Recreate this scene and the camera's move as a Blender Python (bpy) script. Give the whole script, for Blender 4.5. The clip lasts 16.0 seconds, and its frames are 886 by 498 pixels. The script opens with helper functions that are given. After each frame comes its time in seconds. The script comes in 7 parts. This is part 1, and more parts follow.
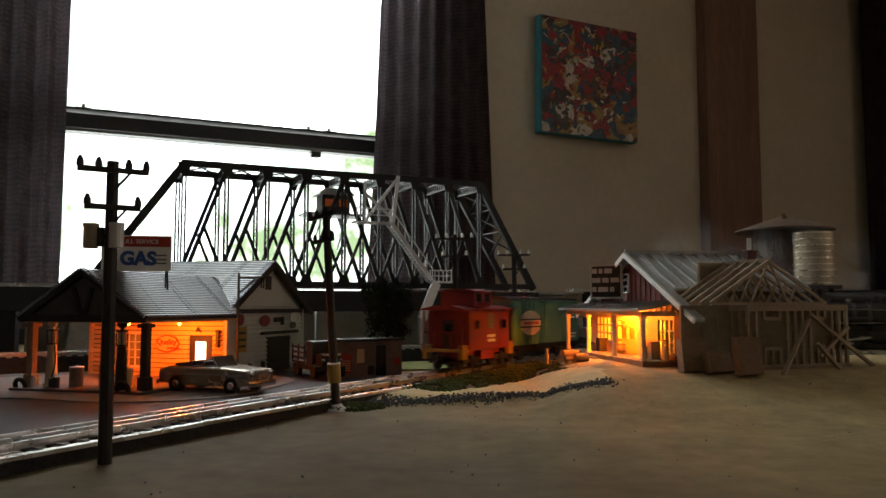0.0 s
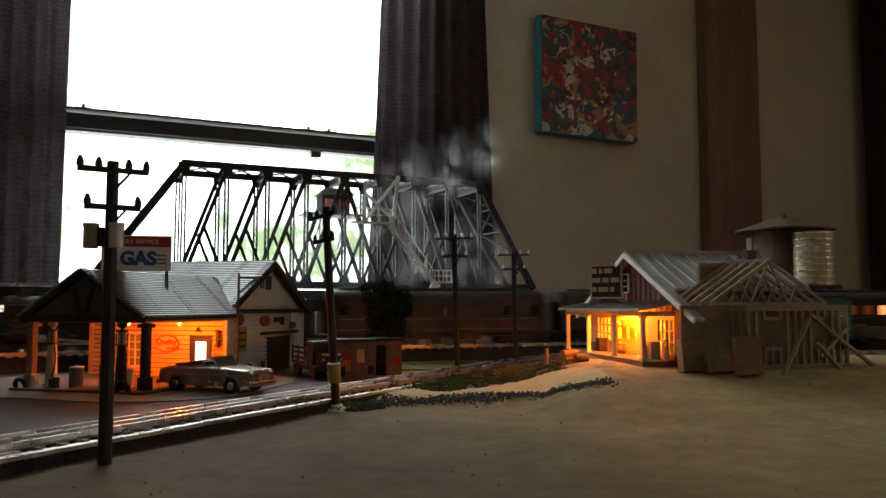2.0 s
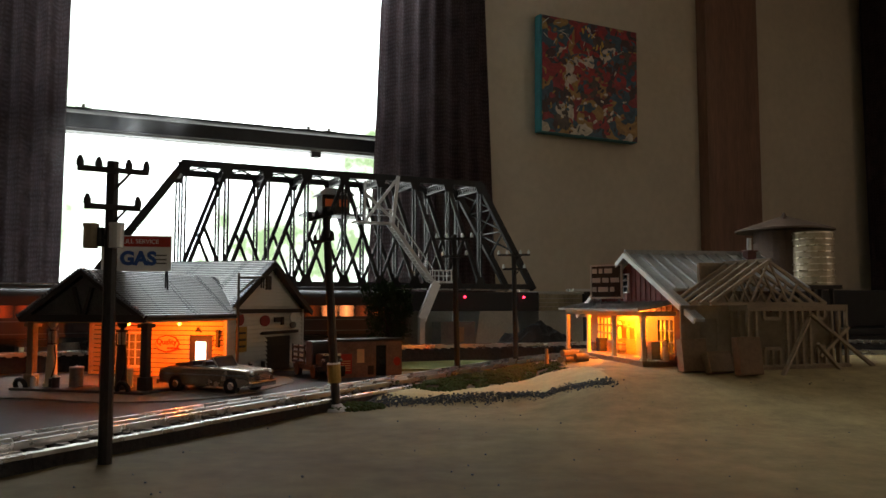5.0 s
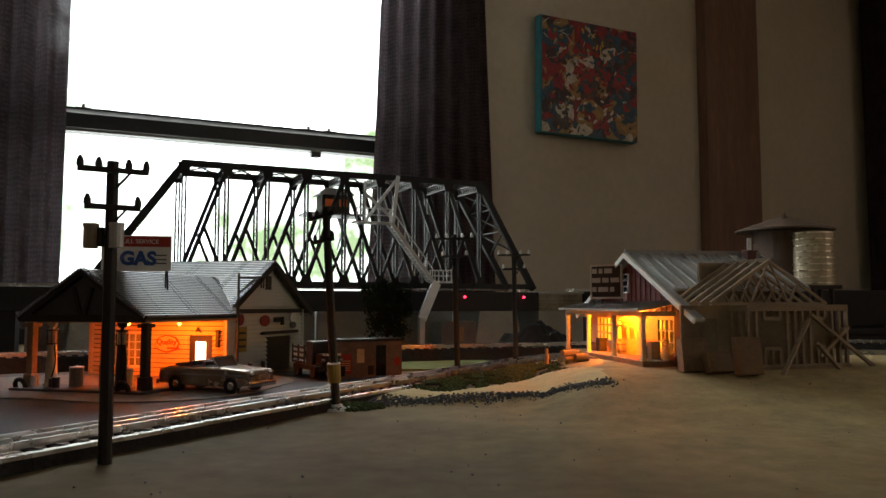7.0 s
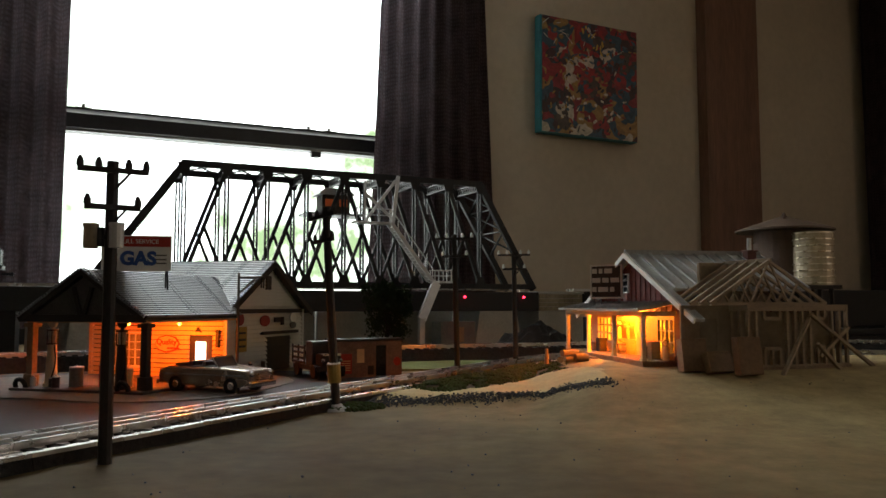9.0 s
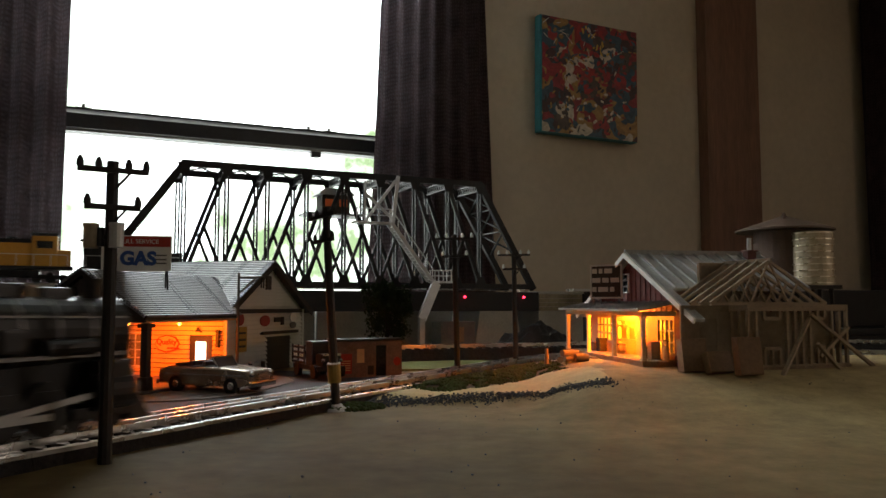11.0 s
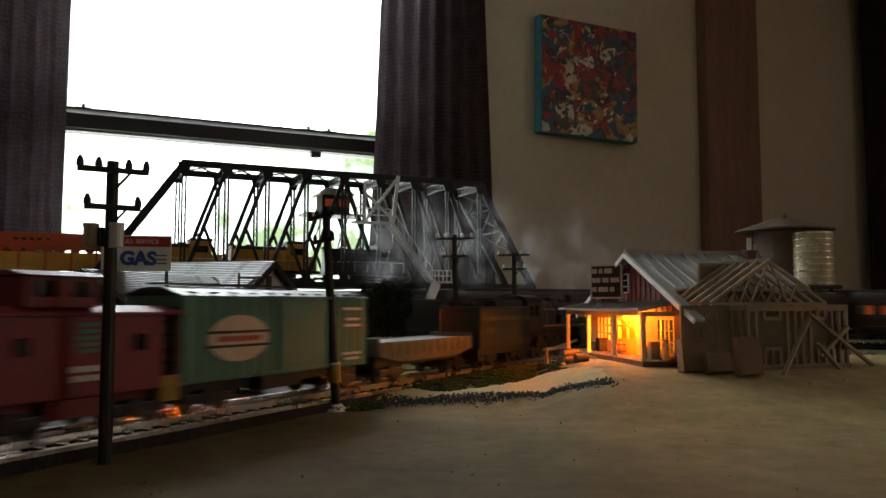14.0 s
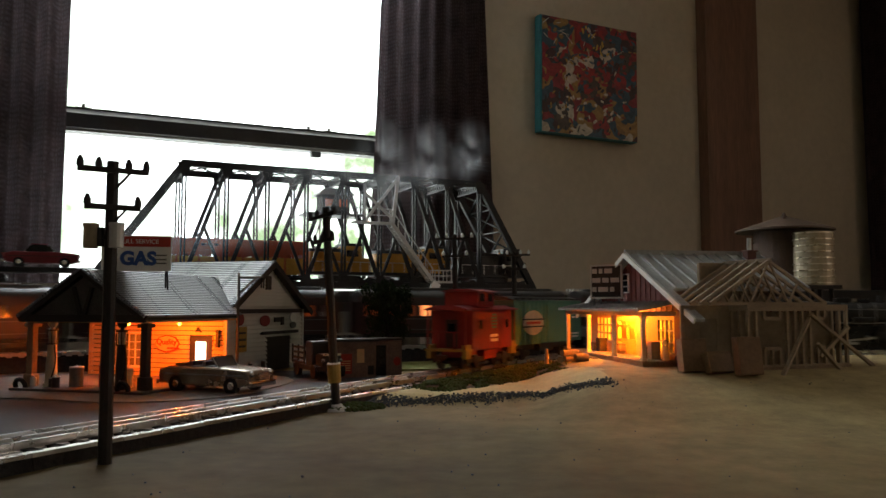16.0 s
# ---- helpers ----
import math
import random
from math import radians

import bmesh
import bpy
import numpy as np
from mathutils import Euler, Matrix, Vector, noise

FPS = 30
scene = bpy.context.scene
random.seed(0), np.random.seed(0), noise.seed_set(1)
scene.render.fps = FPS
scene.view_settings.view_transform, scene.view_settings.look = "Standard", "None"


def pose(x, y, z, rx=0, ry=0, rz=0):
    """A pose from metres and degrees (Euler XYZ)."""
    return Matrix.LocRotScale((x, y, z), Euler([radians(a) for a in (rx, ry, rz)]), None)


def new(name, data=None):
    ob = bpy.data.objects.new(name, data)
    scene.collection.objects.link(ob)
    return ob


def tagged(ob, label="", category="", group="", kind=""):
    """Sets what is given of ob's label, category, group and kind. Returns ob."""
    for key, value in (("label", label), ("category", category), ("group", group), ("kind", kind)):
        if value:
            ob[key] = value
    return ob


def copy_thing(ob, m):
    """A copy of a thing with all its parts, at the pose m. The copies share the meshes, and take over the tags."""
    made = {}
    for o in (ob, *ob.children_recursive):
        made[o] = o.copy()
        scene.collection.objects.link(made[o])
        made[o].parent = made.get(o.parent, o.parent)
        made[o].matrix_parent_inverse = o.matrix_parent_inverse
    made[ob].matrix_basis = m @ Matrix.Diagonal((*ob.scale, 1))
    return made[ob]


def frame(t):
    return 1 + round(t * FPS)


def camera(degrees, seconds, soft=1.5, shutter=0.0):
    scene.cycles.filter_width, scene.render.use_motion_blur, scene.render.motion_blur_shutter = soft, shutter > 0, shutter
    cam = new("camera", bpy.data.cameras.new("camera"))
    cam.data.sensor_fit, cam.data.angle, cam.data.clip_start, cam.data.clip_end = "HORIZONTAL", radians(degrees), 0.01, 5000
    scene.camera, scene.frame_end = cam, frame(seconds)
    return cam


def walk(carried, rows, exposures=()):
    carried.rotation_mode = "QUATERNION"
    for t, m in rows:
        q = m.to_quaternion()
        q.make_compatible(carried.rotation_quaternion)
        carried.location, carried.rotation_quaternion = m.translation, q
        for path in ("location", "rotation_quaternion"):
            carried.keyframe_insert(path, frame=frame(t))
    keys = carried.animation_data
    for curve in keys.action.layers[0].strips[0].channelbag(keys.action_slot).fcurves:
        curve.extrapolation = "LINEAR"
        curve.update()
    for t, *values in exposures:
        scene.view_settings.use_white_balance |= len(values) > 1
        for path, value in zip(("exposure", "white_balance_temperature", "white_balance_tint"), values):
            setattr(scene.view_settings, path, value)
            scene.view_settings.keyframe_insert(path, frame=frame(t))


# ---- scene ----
cam = camera(60, 16.0, soft=1.5, shutter=0.9)
walk(cam, [(0, pose(0, 0, 0.098, 94.21, 0, 0)), (16, pose(0, 0, 0.098, 94.21, 0, 0))], exposures=[(0, 0.0), (16, 0.0)])

# ---------- room frame: s along the window wall, q into the room ----------
WALL_ANGLE = 24.59
ROOM = pose(-0.622, 2.2, 0, 0, 0, WALL_ANGLE)      # x: along the wall, -y: into the room


def in_room(s, q, z):
    return ROOM @ Vector((s, -q, z))


# ---------- world and large lights ----------
world = bpy.data.worlds.new("world")
scene.world = world
world.use_nodes = True
wn = world.node_tree.nodes
sky = wn.new("ShaderNodeTexSky")
sky.sky_type, sky.sun_disc = "NISHITA", False
sky.sun_elevation, sky.sun_rotation = radians(50), radians(200)
world.node_tree.links.new(sky.outputs[0], wn["Background"].inputs[0])
wn["Background"].inputs[1].default_value = 0.1


def area_light(name, m, sx, sy, watts, colour):
    data = bpy.data.lights.new(name, "AREA")
    data.shape, data.size, data.size_y, data.energy, data.color = "RECTANGLE", sx, sy, watts, colour
    ob = new(name, data)
    ob.matrix_world = m
    return ob


def point_light(name, loc, watts, colour, radius=0.004):
    data = bpy.data.lights.new(name, "POINT")
    data.energy, data.color, data.shadow_soft_size = watts, colour, radius
    ob = new(name, data)
    ob.location = loc
    return ob


# daylight through the window in view, and an added fill from the unseen side wall
area_light("window_daylight", ROOM @ pose(0.02, 0.06, 1.235, -80, 0, 0), 1.1, 0.30, 11.5, (0.9, 0.97, 1.0))
area_light("added_side_fill", ROOM @ pose(3.15, -3.3, 0.9, 0, 90, 0), 1.1, 1.2, 7.2, (1.0, 0.75, 0.55))

STATION_WATTS, STORE_WATTS = 0.48, 0.75

# ---------- materials ----------


def mat(name, base, rough=0.6, metal=0.0, vary=0.25, scale=60.0, bump=0.15, stretch=(1, 1, 1), second=None, coords="Object", spec=0.5):
    """Base colour with grain and larger patches, uneven gloss and fine relief."""
    m = bpy.data.materials.new(name)
    m.use_nodes = True
    nt = m.node_tree
    nd, ln = nt.nodes, nt.links
    p = nd["Principled BSDF"]
    p.inputs["Metallic"].default_value = metal
    p.inputs["Specular IOR Level"].default_value = spec
    tc = nd.new("ShaderNodeTexCoord")
    mp = nd.new("ShaderNodeMapping")
    mp.inputs["Scale"].default_value = stretch
    ln.new(tc.outputs[coords], mp.inputs[0])
    fine, large = nd.new("ShaderNodeTexNoise"), nd.new("ShaderNodeTexNoise")
    fine.inputs["Scale"].default_value, fine.inputs["Detail"].default_value = scale * 6, 6
    large.inputs["Scale"].default_value, large.inputs["Detail"].default_value = scale, 4
    for n in (fine, large):
        ln.new(mp.outputs[0], n.inputs["Vector"])
    mixn = nd.new("ShaderNodeMix")
    mixn.inputs[0].default_value = 0.5
    ln.new(fine.outputs[0], mixn.inputs[2])
    ln.new(large.outputs[0], mixn.inputs[3])
    ramp = nd.new("ShaderNodeValToRGB")
    other = second or tuple(c * (1 - vary) for c in base)
    bright = tuple(min(1.0, c * (1 + vary)) for c in base)
    ramp.color_ramp.elements[0].position, ramp.color_ramp.elements[1].position = 0.33, 0.67
    ramp.color_ramp.elements[0].color, ramp.color_ramp.elements[1].color = (*other, 1), (*bright, 1)
    ln.new(mixn.outputs[0], ramp.inputs[0])
    ln.new(ramp.outputs[0], p.inputs["Base Color"])
    mr = nd.new("ShaderNodeMapRange")
    mr.inputs[3].default_value, mr.inputs[4].default_value = max(0.03, rough - 0.12), min(1, rough + 0.12)
    ln.new(large.outputs[0], mr.inputs[0])
    ln.new(mr.outputs[0], p.inputs["Roughness"])
    if bump:
        b = nd.new("ShaderNodeBump")
        b.inputs["Strength"].default_value, b.inputs["Distance"].default_value = bump, 0.002
        ln.new(mixn.outputs[0], b.inputs["Height"])
        ln.new(b.outputs[0], p.inputs["Normal"])
    return m


def glow(name, colour, strength):
    m = bpy.data.materials.new(name)
    m.use_nodes = True
    p = m.node_tree.nodes["Principled BSDF"]
    p.inputs["Base Color"].default_value = (*colour, 1)
    p.inputs["Emission Color"].default_value = (*colour, 1)
    p.inputs["Emission Strength"].default_value = strength
    return m


def glass(name, colour=(0.9, 0.95, 0.95)):
    m = bpy.data.materials.new(name)
    m.use_nodes = True
    p = m.node_tree.nodes["Principled BSDF"]
    p.inputs["Base Color"].default_value = (*colour, 1)
    p.inputs["Transmission Weight"].default_value = 1
    p.inputs["Roughness"].default_value = 0.02
    p.inputs["IOR"].default_value = 1.1
    return m


def weave(name, base):
    """Open-weave cloth: threads in two directions, a little light through it."""
    m = mat(name, base, 0.95, vary=0.35, scale=25, bump=0.3, spec=0.1)
    nd, ln = m.node_tree.nodes, m.node_tree.links
    p = nd["Principled BSDF"]
    ramp = p.inputs["Base Color"].links[0].from_node
    tc = nd.new("ShaderNodeTexCoord")
    cols = []
    for axis in ("Z", "X"):
        w = nd.new("ShaderNodeTexWave")
        w.bands_direction = axis
        w.inputs["Scale"].default_value, w.inputs["Distortion"].default_value, w.inputs["Detail"].default_value = (24 if axis == "Z" else 40), 5.0, 4
        ln.new(tc.outputs["Object"], w.inputs["Vector"])
        cols.append(w)
    mul = nd.new("ShaderNodeMath")
    mul.operation = "MULTIPLY"
    ln.new(cols[0].outputs["Fac"], mul.inputs[0])
    ln.new(cols[1].outputs["Fac"], mul.inputs[1])
    mr = nd.new("ShaderNodeMapRange")
    mr.inputs[3].default_value, mr.inputs[4].default_value = 0.015, 0.15
    ln.new(mul.outputs[0], mr.inputs[0])
    tl, mx = nd.new("ShaderNodeBsdfTranslucent"), nd.new("ShaderNodeMixShader")
    tl.inputs[0].default_value = (0.42, 0.36, 0.40, 1)
    ln.new(mr.outputs[0], mx.inputs[0])
    ln.new(p.outputs[0], mx.inputs[1])
    ln.new(tl.outputs[0], mx.inputs[2])
    ln.new(mx.outputs[0], nd["Material Output"].inputs[0])
    return m


M = {}
M["plaster"] = mat("wall_plaster", (0.53, 0.45, 0.345), 0.9, vary=0.08, scale=6, bump=0.3)
M["post_wood"] = mat("post_wood", (0.20, 0.098, 0.060), 0.6, vary=0.3, scale=5, stretch=(6, 6, 0.6))
M["curtain"] = weave("curtain_cloth", (0.085, 0.058, 0.058))
M["sash"] = mat("dark_sash_paint", (0.03, 0.03, 0.035), 0.45, vary=0.3, scale=20)
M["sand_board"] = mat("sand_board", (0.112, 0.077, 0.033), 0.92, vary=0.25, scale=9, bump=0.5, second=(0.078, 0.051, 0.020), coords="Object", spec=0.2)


def sand_light_falloff(m, pale):
    """Pale sand thins from store to bare board; light falloff painted into its tone."""
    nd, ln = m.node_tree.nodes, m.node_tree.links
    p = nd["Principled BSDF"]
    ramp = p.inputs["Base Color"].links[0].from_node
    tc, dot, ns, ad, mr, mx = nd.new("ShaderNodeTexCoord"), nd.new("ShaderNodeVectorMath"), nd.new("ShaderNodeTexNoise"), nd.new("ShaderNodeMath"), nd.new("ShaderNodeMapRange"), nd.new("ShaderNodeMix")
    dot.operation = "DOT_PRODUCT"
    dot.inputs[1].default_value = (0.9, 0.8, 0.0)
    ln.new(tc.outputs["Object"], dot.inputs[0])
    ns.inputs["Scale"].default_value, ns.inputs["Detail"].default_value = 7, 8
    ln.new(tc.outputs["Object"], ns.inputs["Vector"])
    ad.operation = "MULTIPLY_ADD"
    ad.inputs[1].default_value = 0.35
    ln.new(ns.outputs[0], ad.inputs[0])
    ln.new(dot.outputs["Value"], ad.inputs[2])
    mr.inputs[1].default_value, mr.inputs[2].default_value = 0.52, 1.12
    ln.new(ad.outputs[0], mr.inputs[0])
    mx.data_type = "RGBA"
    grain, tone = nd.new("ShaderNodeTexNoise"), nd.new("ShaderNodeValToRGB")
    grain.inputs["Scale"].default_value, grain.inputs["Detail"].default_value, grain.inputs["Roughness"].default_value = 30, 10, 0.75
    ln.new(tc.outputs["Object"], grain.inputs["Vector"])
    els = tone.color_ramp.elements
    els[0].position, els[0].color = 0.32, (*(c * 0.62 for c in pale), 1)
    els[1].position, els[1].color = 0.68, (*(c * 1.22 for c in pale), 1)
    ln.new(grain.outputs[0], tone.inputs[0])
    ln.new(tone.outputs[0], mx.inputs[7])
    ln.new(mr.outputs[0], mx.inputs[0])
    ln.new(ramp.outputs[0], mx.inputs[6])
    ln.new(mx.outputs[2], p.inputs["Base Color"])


M["sand"] = mat("yellow_sand", (0.50, 0.385, 0.195), 0.95, vary=0.15, scale=40, bump=0.6, spec=0.15)
sand_light_falloff(M["sand_board"], (0.40, 0.30, 0.145))
M["asphalt"] = mat("model_asphalt", (0.022, 0.021, 0.021), 0.8, vary=0.3, scale=50)
M["ballast"] = mat("roadbed_plastic", (0.032, 0.030, 0.029), 0.85, vary=0.5, scale=220, bump=0.8, spec=0.15)
M["rail"] = mat("rail_steel", (0.62, 0.62, 0.60), 0.28, 1.0, vary=0.15, scale=30, bump=0.05)
M["tie"] = mat("tie_plastic", (0.022, 0.017, 0.014), 0.85, vary=0.4, scale=80, spec=0.15)
M["pole"] = mat("pole_plastic", (0.018, 0.014, 0.012), 0.55, vary=0.4, scale=80, stretch=(4, 4, 1))
M["insulator"] = mat("insulator_glass", (0.75, 0.8, 0.78), 0.15, vary=0.1, scale=200, bump=0)
M["black"] = mat("black_metal_paint", (0.012, 0.012, 0.013), 0.38, vary=0.4, scale=60, bump=0.08)
M["engine"] = mat("engine_black", (0.02, 0.02, 0.021), 0.34, vary=0.4, scale=40, bump=0.1)
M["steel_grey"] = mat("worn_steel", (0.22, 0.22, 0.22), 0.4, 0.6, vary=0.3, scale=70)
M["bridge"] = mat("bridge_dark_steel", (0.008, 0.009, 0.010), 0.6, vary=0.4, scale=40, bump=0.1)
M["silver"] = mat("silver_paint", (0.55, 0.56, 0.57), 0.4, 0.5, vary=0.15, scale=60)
M["shingle"] = mat("grey_shingle", (0.145, 0.152, 0.168), 0.30, vary=0.2, scale=90, bump=0.05)
M["siding"] = mat("white_clapboard", (0.62, 0.60, 0.55), 0.7, vary=0.1, scale=50, stretch=(1, 1, 6))
# orange-tan base: the canopy lamps' amber light is put into the cream
M["cream"] = mat("amber_lit_cream", (0.72, 0.46, 0.22), 0.7, vary=0.1, scale=50)
M["dark_trim"] = mat("dark_brown_trim", (0.03, 0.022, 0.018), 0.6, vary=0.3, scale=60)
M["red_board"] = mat("barn_red_boards", (0.16, 0.035, 0.025), 0.75, vary=0.25, scale=60, stretch=(5, 5, 1))
M["tin"] = mat("tin_roof", (0.36, 0.355, 0.34), 0.42, 0.35, vary=0.2, scale=40)
M["raw_wood"] = mat("raw_pine", (0.33, 0.25, 0.165), 0.8, vary=0.2, scale=40, stretch=(1, 1, 5))
M["plywood"] = mat("plywood_sheet", (0.30, 0.235, 0.165), 0.8, vary=0.2, scale=30)
M["deck_wood"] = mat("deck_wood", (0.26, 0.18, 0.11), 0.8, vary=0.25, scale=60)
M["white"] = mat("white_paint", (0.78, 0.77, 0.73), 0.55, vary=0.06, scale=60)
M["sign_blue"] = mat("sign_blue", (0.03, 0.09, 0.33), 0.5, vary=0.1)
M["sign_red"] = mat("sign_red", (0.42, 0.03, 0.02), 0.5, vary=0.15)
M["yellow"] = mat("yellow_paint", (0.36, 0.23, 0.045), 0.5, vary=0.15)
M["car_red"] = mat("caboose_red", (0.20, 0.018, 0.026), 0.5, vary=0.2, scale=40, bump=0.05)
M["box_green"] = mat("boxcar_green", (0.075, 0.21, 0.16), 0.5, vary=0.15, scale=40, bump=0.05)
M["tender"] = mat("tender_grey", (0.028, 0.030, 0.032), 0.4, vary=0.25, scale=40, bump=0.05)
M["flat_grey"] = mat("gondola_grey", (0.13, 0.125, 0.12), 0.6, vary=0.3, scale=40)
M["orange"] = mat("autorack_orange", (0.52, 0.085, 0.03), 0.5, vary=0.15, scale=30, bump=0.05)
M["diesel_yellow"] = mat("diesel_yellow", (0.62, 0.30, 0.04), 0.45, vary=0.1, scale=30, bump=0.05)
M["maroon"] = mat("coach_maroon", (0.05, 0.022, 0.02), 0.4, vary=0.25, scale=40, bump=0.05)
M["coach_roof"] = mat("coach_roof", (0.035, 0.033, 0.032), 0.4, vary=0.25, scale=40)
M["car_body"] = mat("car_bronze_paint", (0.45, 0.36, 0.28), 0.24, 0.75, vary=0.1, scale=30, bump=0)
M["chrome"] = mat("chrome", (0.75, 0.75, 0.75), 0.12, 1.0, vary=0.05, bump=0)
M["tyre"] = mat("tyre_rubber", (0.012, 0.012, 0.012), 0.8, vary=0.2)
M["leaf"] = mat("tree_foliage", (0.022, 0.036, 0.016), 0.9, vary=0.5, scale=200, spec=0.1)
M["grass"] = mat("scenic_grass", (0.05, 0.085, 0.025), 0.95, vary=0.5, scale=150, second=(0.05, 0.035, 0.015), spec=0.1)
M["dirt"] = mat("brown_dirt", (0.10, 0.065, 0.04), 0.95, vary=0.4, scale=120, bump=0.8, spec=0.1)
M["gravel"] = mat("dark_gravel", (0.045, 0.045, 0.048), 0.6, vary=0.5, scale=150)
M["coal"] = mat("coal", (0.008, 0.008, 0.009), 0.6, vary=0.5, scale=150, bump=0.8)
M["plaster_rock"] = mat("pier_plaster", (0.40, 0.39, 0.36), 0.85, vary=0.15, scale=30, bump=0.5)
M["abutment_stone"] = mat("abutment_stone", (0.30, 0.26, 0.19), 0.85, vary=0.3, scale=40, bump=0.6)
M["concrete"] = mat("apron_concrete", (0.16, 0.145, 0.13), 0.85, vary=0.25, scale=30, bump=0.3, spec=0.2)
M["lawn"] = mat("lawn_mat", (0.16, 0.17, 0.055), 0.95, vary=0.25, scale=60, bump=0.5, spec=0.1)
M["tank_wood"] = mat("tank_brown_wood", (0.10, 0.058, 0.038), 0.7, vary=0.3, scale=40, stretch=(4, 4, 0.7))
M["tank_metal"] = mat("tank_corrugated_metal", (0.44, 0.36, 0.245), 0.5, 0.15, vary=0.2, scale=40)
M["amber"] = glow("amber_lamp", (1.0, 0.38, 0.05), 12)
M["amber_pane"] = glow("amber_lit_pane", (1.0, 0.42, 0.05), 1.6)
M["warm_white"] = glow("warm_white_lamp", (1.0, 0.85, 0.6), 14)
M["coach_light"] = glow("coach_window_light", (1.0, 0.30, 0.09), 1.7)
M["coach_dim"] = glow("coach_window_dim", (1.0, 0.20, 0.05), 0.045)
M["red_led"] = glow("red_lamp", (1.0, 0.02, 0.05), 10)
M["glass"] = glass("window_glass")
M["dark_glass"] = mat("dark_glass", (0.01, 0.012, 0.014), 0.08, vary=0.1, bump=0)

M["dusty_pane"] = mat("dusty_pane", (0.30, 0.27, 0.22), 0.25, vary=0.35, scale=60, bump=0.05)
M["warm_pane"] = glow("warm_lit_pane", (1.0, 0.86, 0.62), 3.0)
M["brick_poster"] = mat("faded_red_brown_boards", (0.22, 0.13, 0.10), 0.8, vary=0.3, scale=70)
M["windscreen"] = mat("windscreen", (0.10, 0.09, 0.09), 0.1, vary=0.1, bump=0)

M["shop_yellow"] = mat("shop_yellow_paint", (0.75, 0.55, 0.12), 0.7, vary=0.15, scale=60)
M["door_yellow"] = mat("door_yellow_paint", (0.70, 0.45, 0.10), 0.6, vary=0.15, scale=60)
M["post_paint"] = mat("cream_post_paint", (0.62, 0.52, 0.36), 0.7, vary=0.12, scale=60)
M["brick_red"] = mat("dull_red_brick", (0.16, 0.06, 0.05), 0.8, vary=0.3, scale=150)
M["cardboard"] = mat("plywood_crate", (0.24, 0.145, 0.08), 0.8, vary=0.2, scale=50)
M["tank_roof"] = mat("tank_roof_brown", (0.125, 0.08, 0.055), 0.6, vary=0.3, scale=40)
M["old_board"] = mat("dark_old_boards", (0.085, 0.066, 0.052), 0.8, vary=0.35, scale=60, stretch=(4, 4, 1))
M["hoop_metal"] = mat("bright_hoop_metal", (0.75, 0.66, 0.50), 0.28, 0.85, vary=0.1, scale=60, bump=0)
# dark tone holds the shade of the canopy gable; the island shares it
M["shaded_grey"] = mat("shaded_grey", (0.07, 0.065, 0.06), 0.8, vary=0.3, scale=60)

# ---------- mesh helpers ----------


def box(bm, sx, sy, sz, x=0, y=0, z=0, rx=0, ry=0, rz=0, bevel=0.0):
    """A box centred at x, y with its underside at z (before turning about its centre)."""
    r = bmesh.ops.create_cube(bm, size=1, matrix=pose(x, y, z + sz / 2, rx, ry, rz) @ Matrix.Diagonal((sx, sy, sz, 1)))
    if bevel:
        es = list({e for v in r["verts"] for e in v.link_edges})
        bmesh.ops.bevel(bm, geom=es, offset=bevel, segments=2, affect="EDGES", profile=0.7)
    return bm


def beam(bm, a, b, w, h=None):
    """A square bar from a to b."""
    a, b = Vector(a), Vector(b)
    d = b - a
    q = d.to_track_quat("Z", "Y").to_matrix().to_4x4()
    bmesh.ops.create_cube(bm, size=1, matrix=Matrix.Translation((a + b) / 2) @ q @ Matrix.Diagonal((w, h or w, d.length, 1)))
    return bm


def rod(bm, a, b, r0, r1=None, n=10):
    """A round bar from a to b."""
    a, b = Vector(a), Vector(b)
    d = b - a
    q = d.to_track_quat("Z", "Y").to_matrix().to_4x4()
    bmesh.ops.create_cone(bm, cap_ends=True, segments=n, radius1=r0, radius2=r0 if r1 is None else r1, depth=d.length, matrix=Matrix.Translation((a + b) / 2) @ q)
    return bm


def ball(bm, x, y, z, r, sx=1, sy=1, sz=1, n=10):
    bmesh.ops.create_uvsphere(bm, u_segments=n, v_segments=max(6, n // 2 + 2), radius=r, matrix=Matrix.Translation((x, y, z)) @ Matrix.Diagonal((sx, sy, sz, 1)))
    return bm


def prism(bm, profile, y0, y1, axis="y"):
    """Pushes a closed profile of (a, z) points from y0 to y1."""
    def pt(a, z, y):
        return (a, y, z) if axis == "y" else (y, a, z)
    lo = [bm.verts.new(pt(a, z, y0)) for a, z in profile]
    hi = [bm.verts.new(pt(a, z, y1)) for a, z in profile]
    n = len(profile)
    for i in range(n):
        bm.faces.new((lo[i], lo[(i + 1) % n], hi[(i + 1) % n], hi[i]))
    bm.faces.new(lo[::-1])
    bm.faces.new(hi)
    bmesh.ops.recalc_face_normals(bm, faces=bm.faces[:])
    return bm


def B():
    return bmesh.new()


def part(name, bm, material, parent=None, label="", smooth=False):
    me = bpy.data.meshes.new(name)
    bm.to_mesh(me)
    bm.free()
    if smooth:
        for p in me.polygons:
            p.use_smooth = True
    me.materials.append(M[material] if isinstance(material, str) else material)
    ob = new(name, me)
    if parent:
        ob.parent = parent
    if label:
        ob["label"] = label
    return ob


def again(ob, m, parent=None):
    """One more object on the same mesh."""
    o = new(ob.name.split(".")[0], ob.data)
    o.parent = parent or ob.parent
    o.matrix_basis = m
    return o


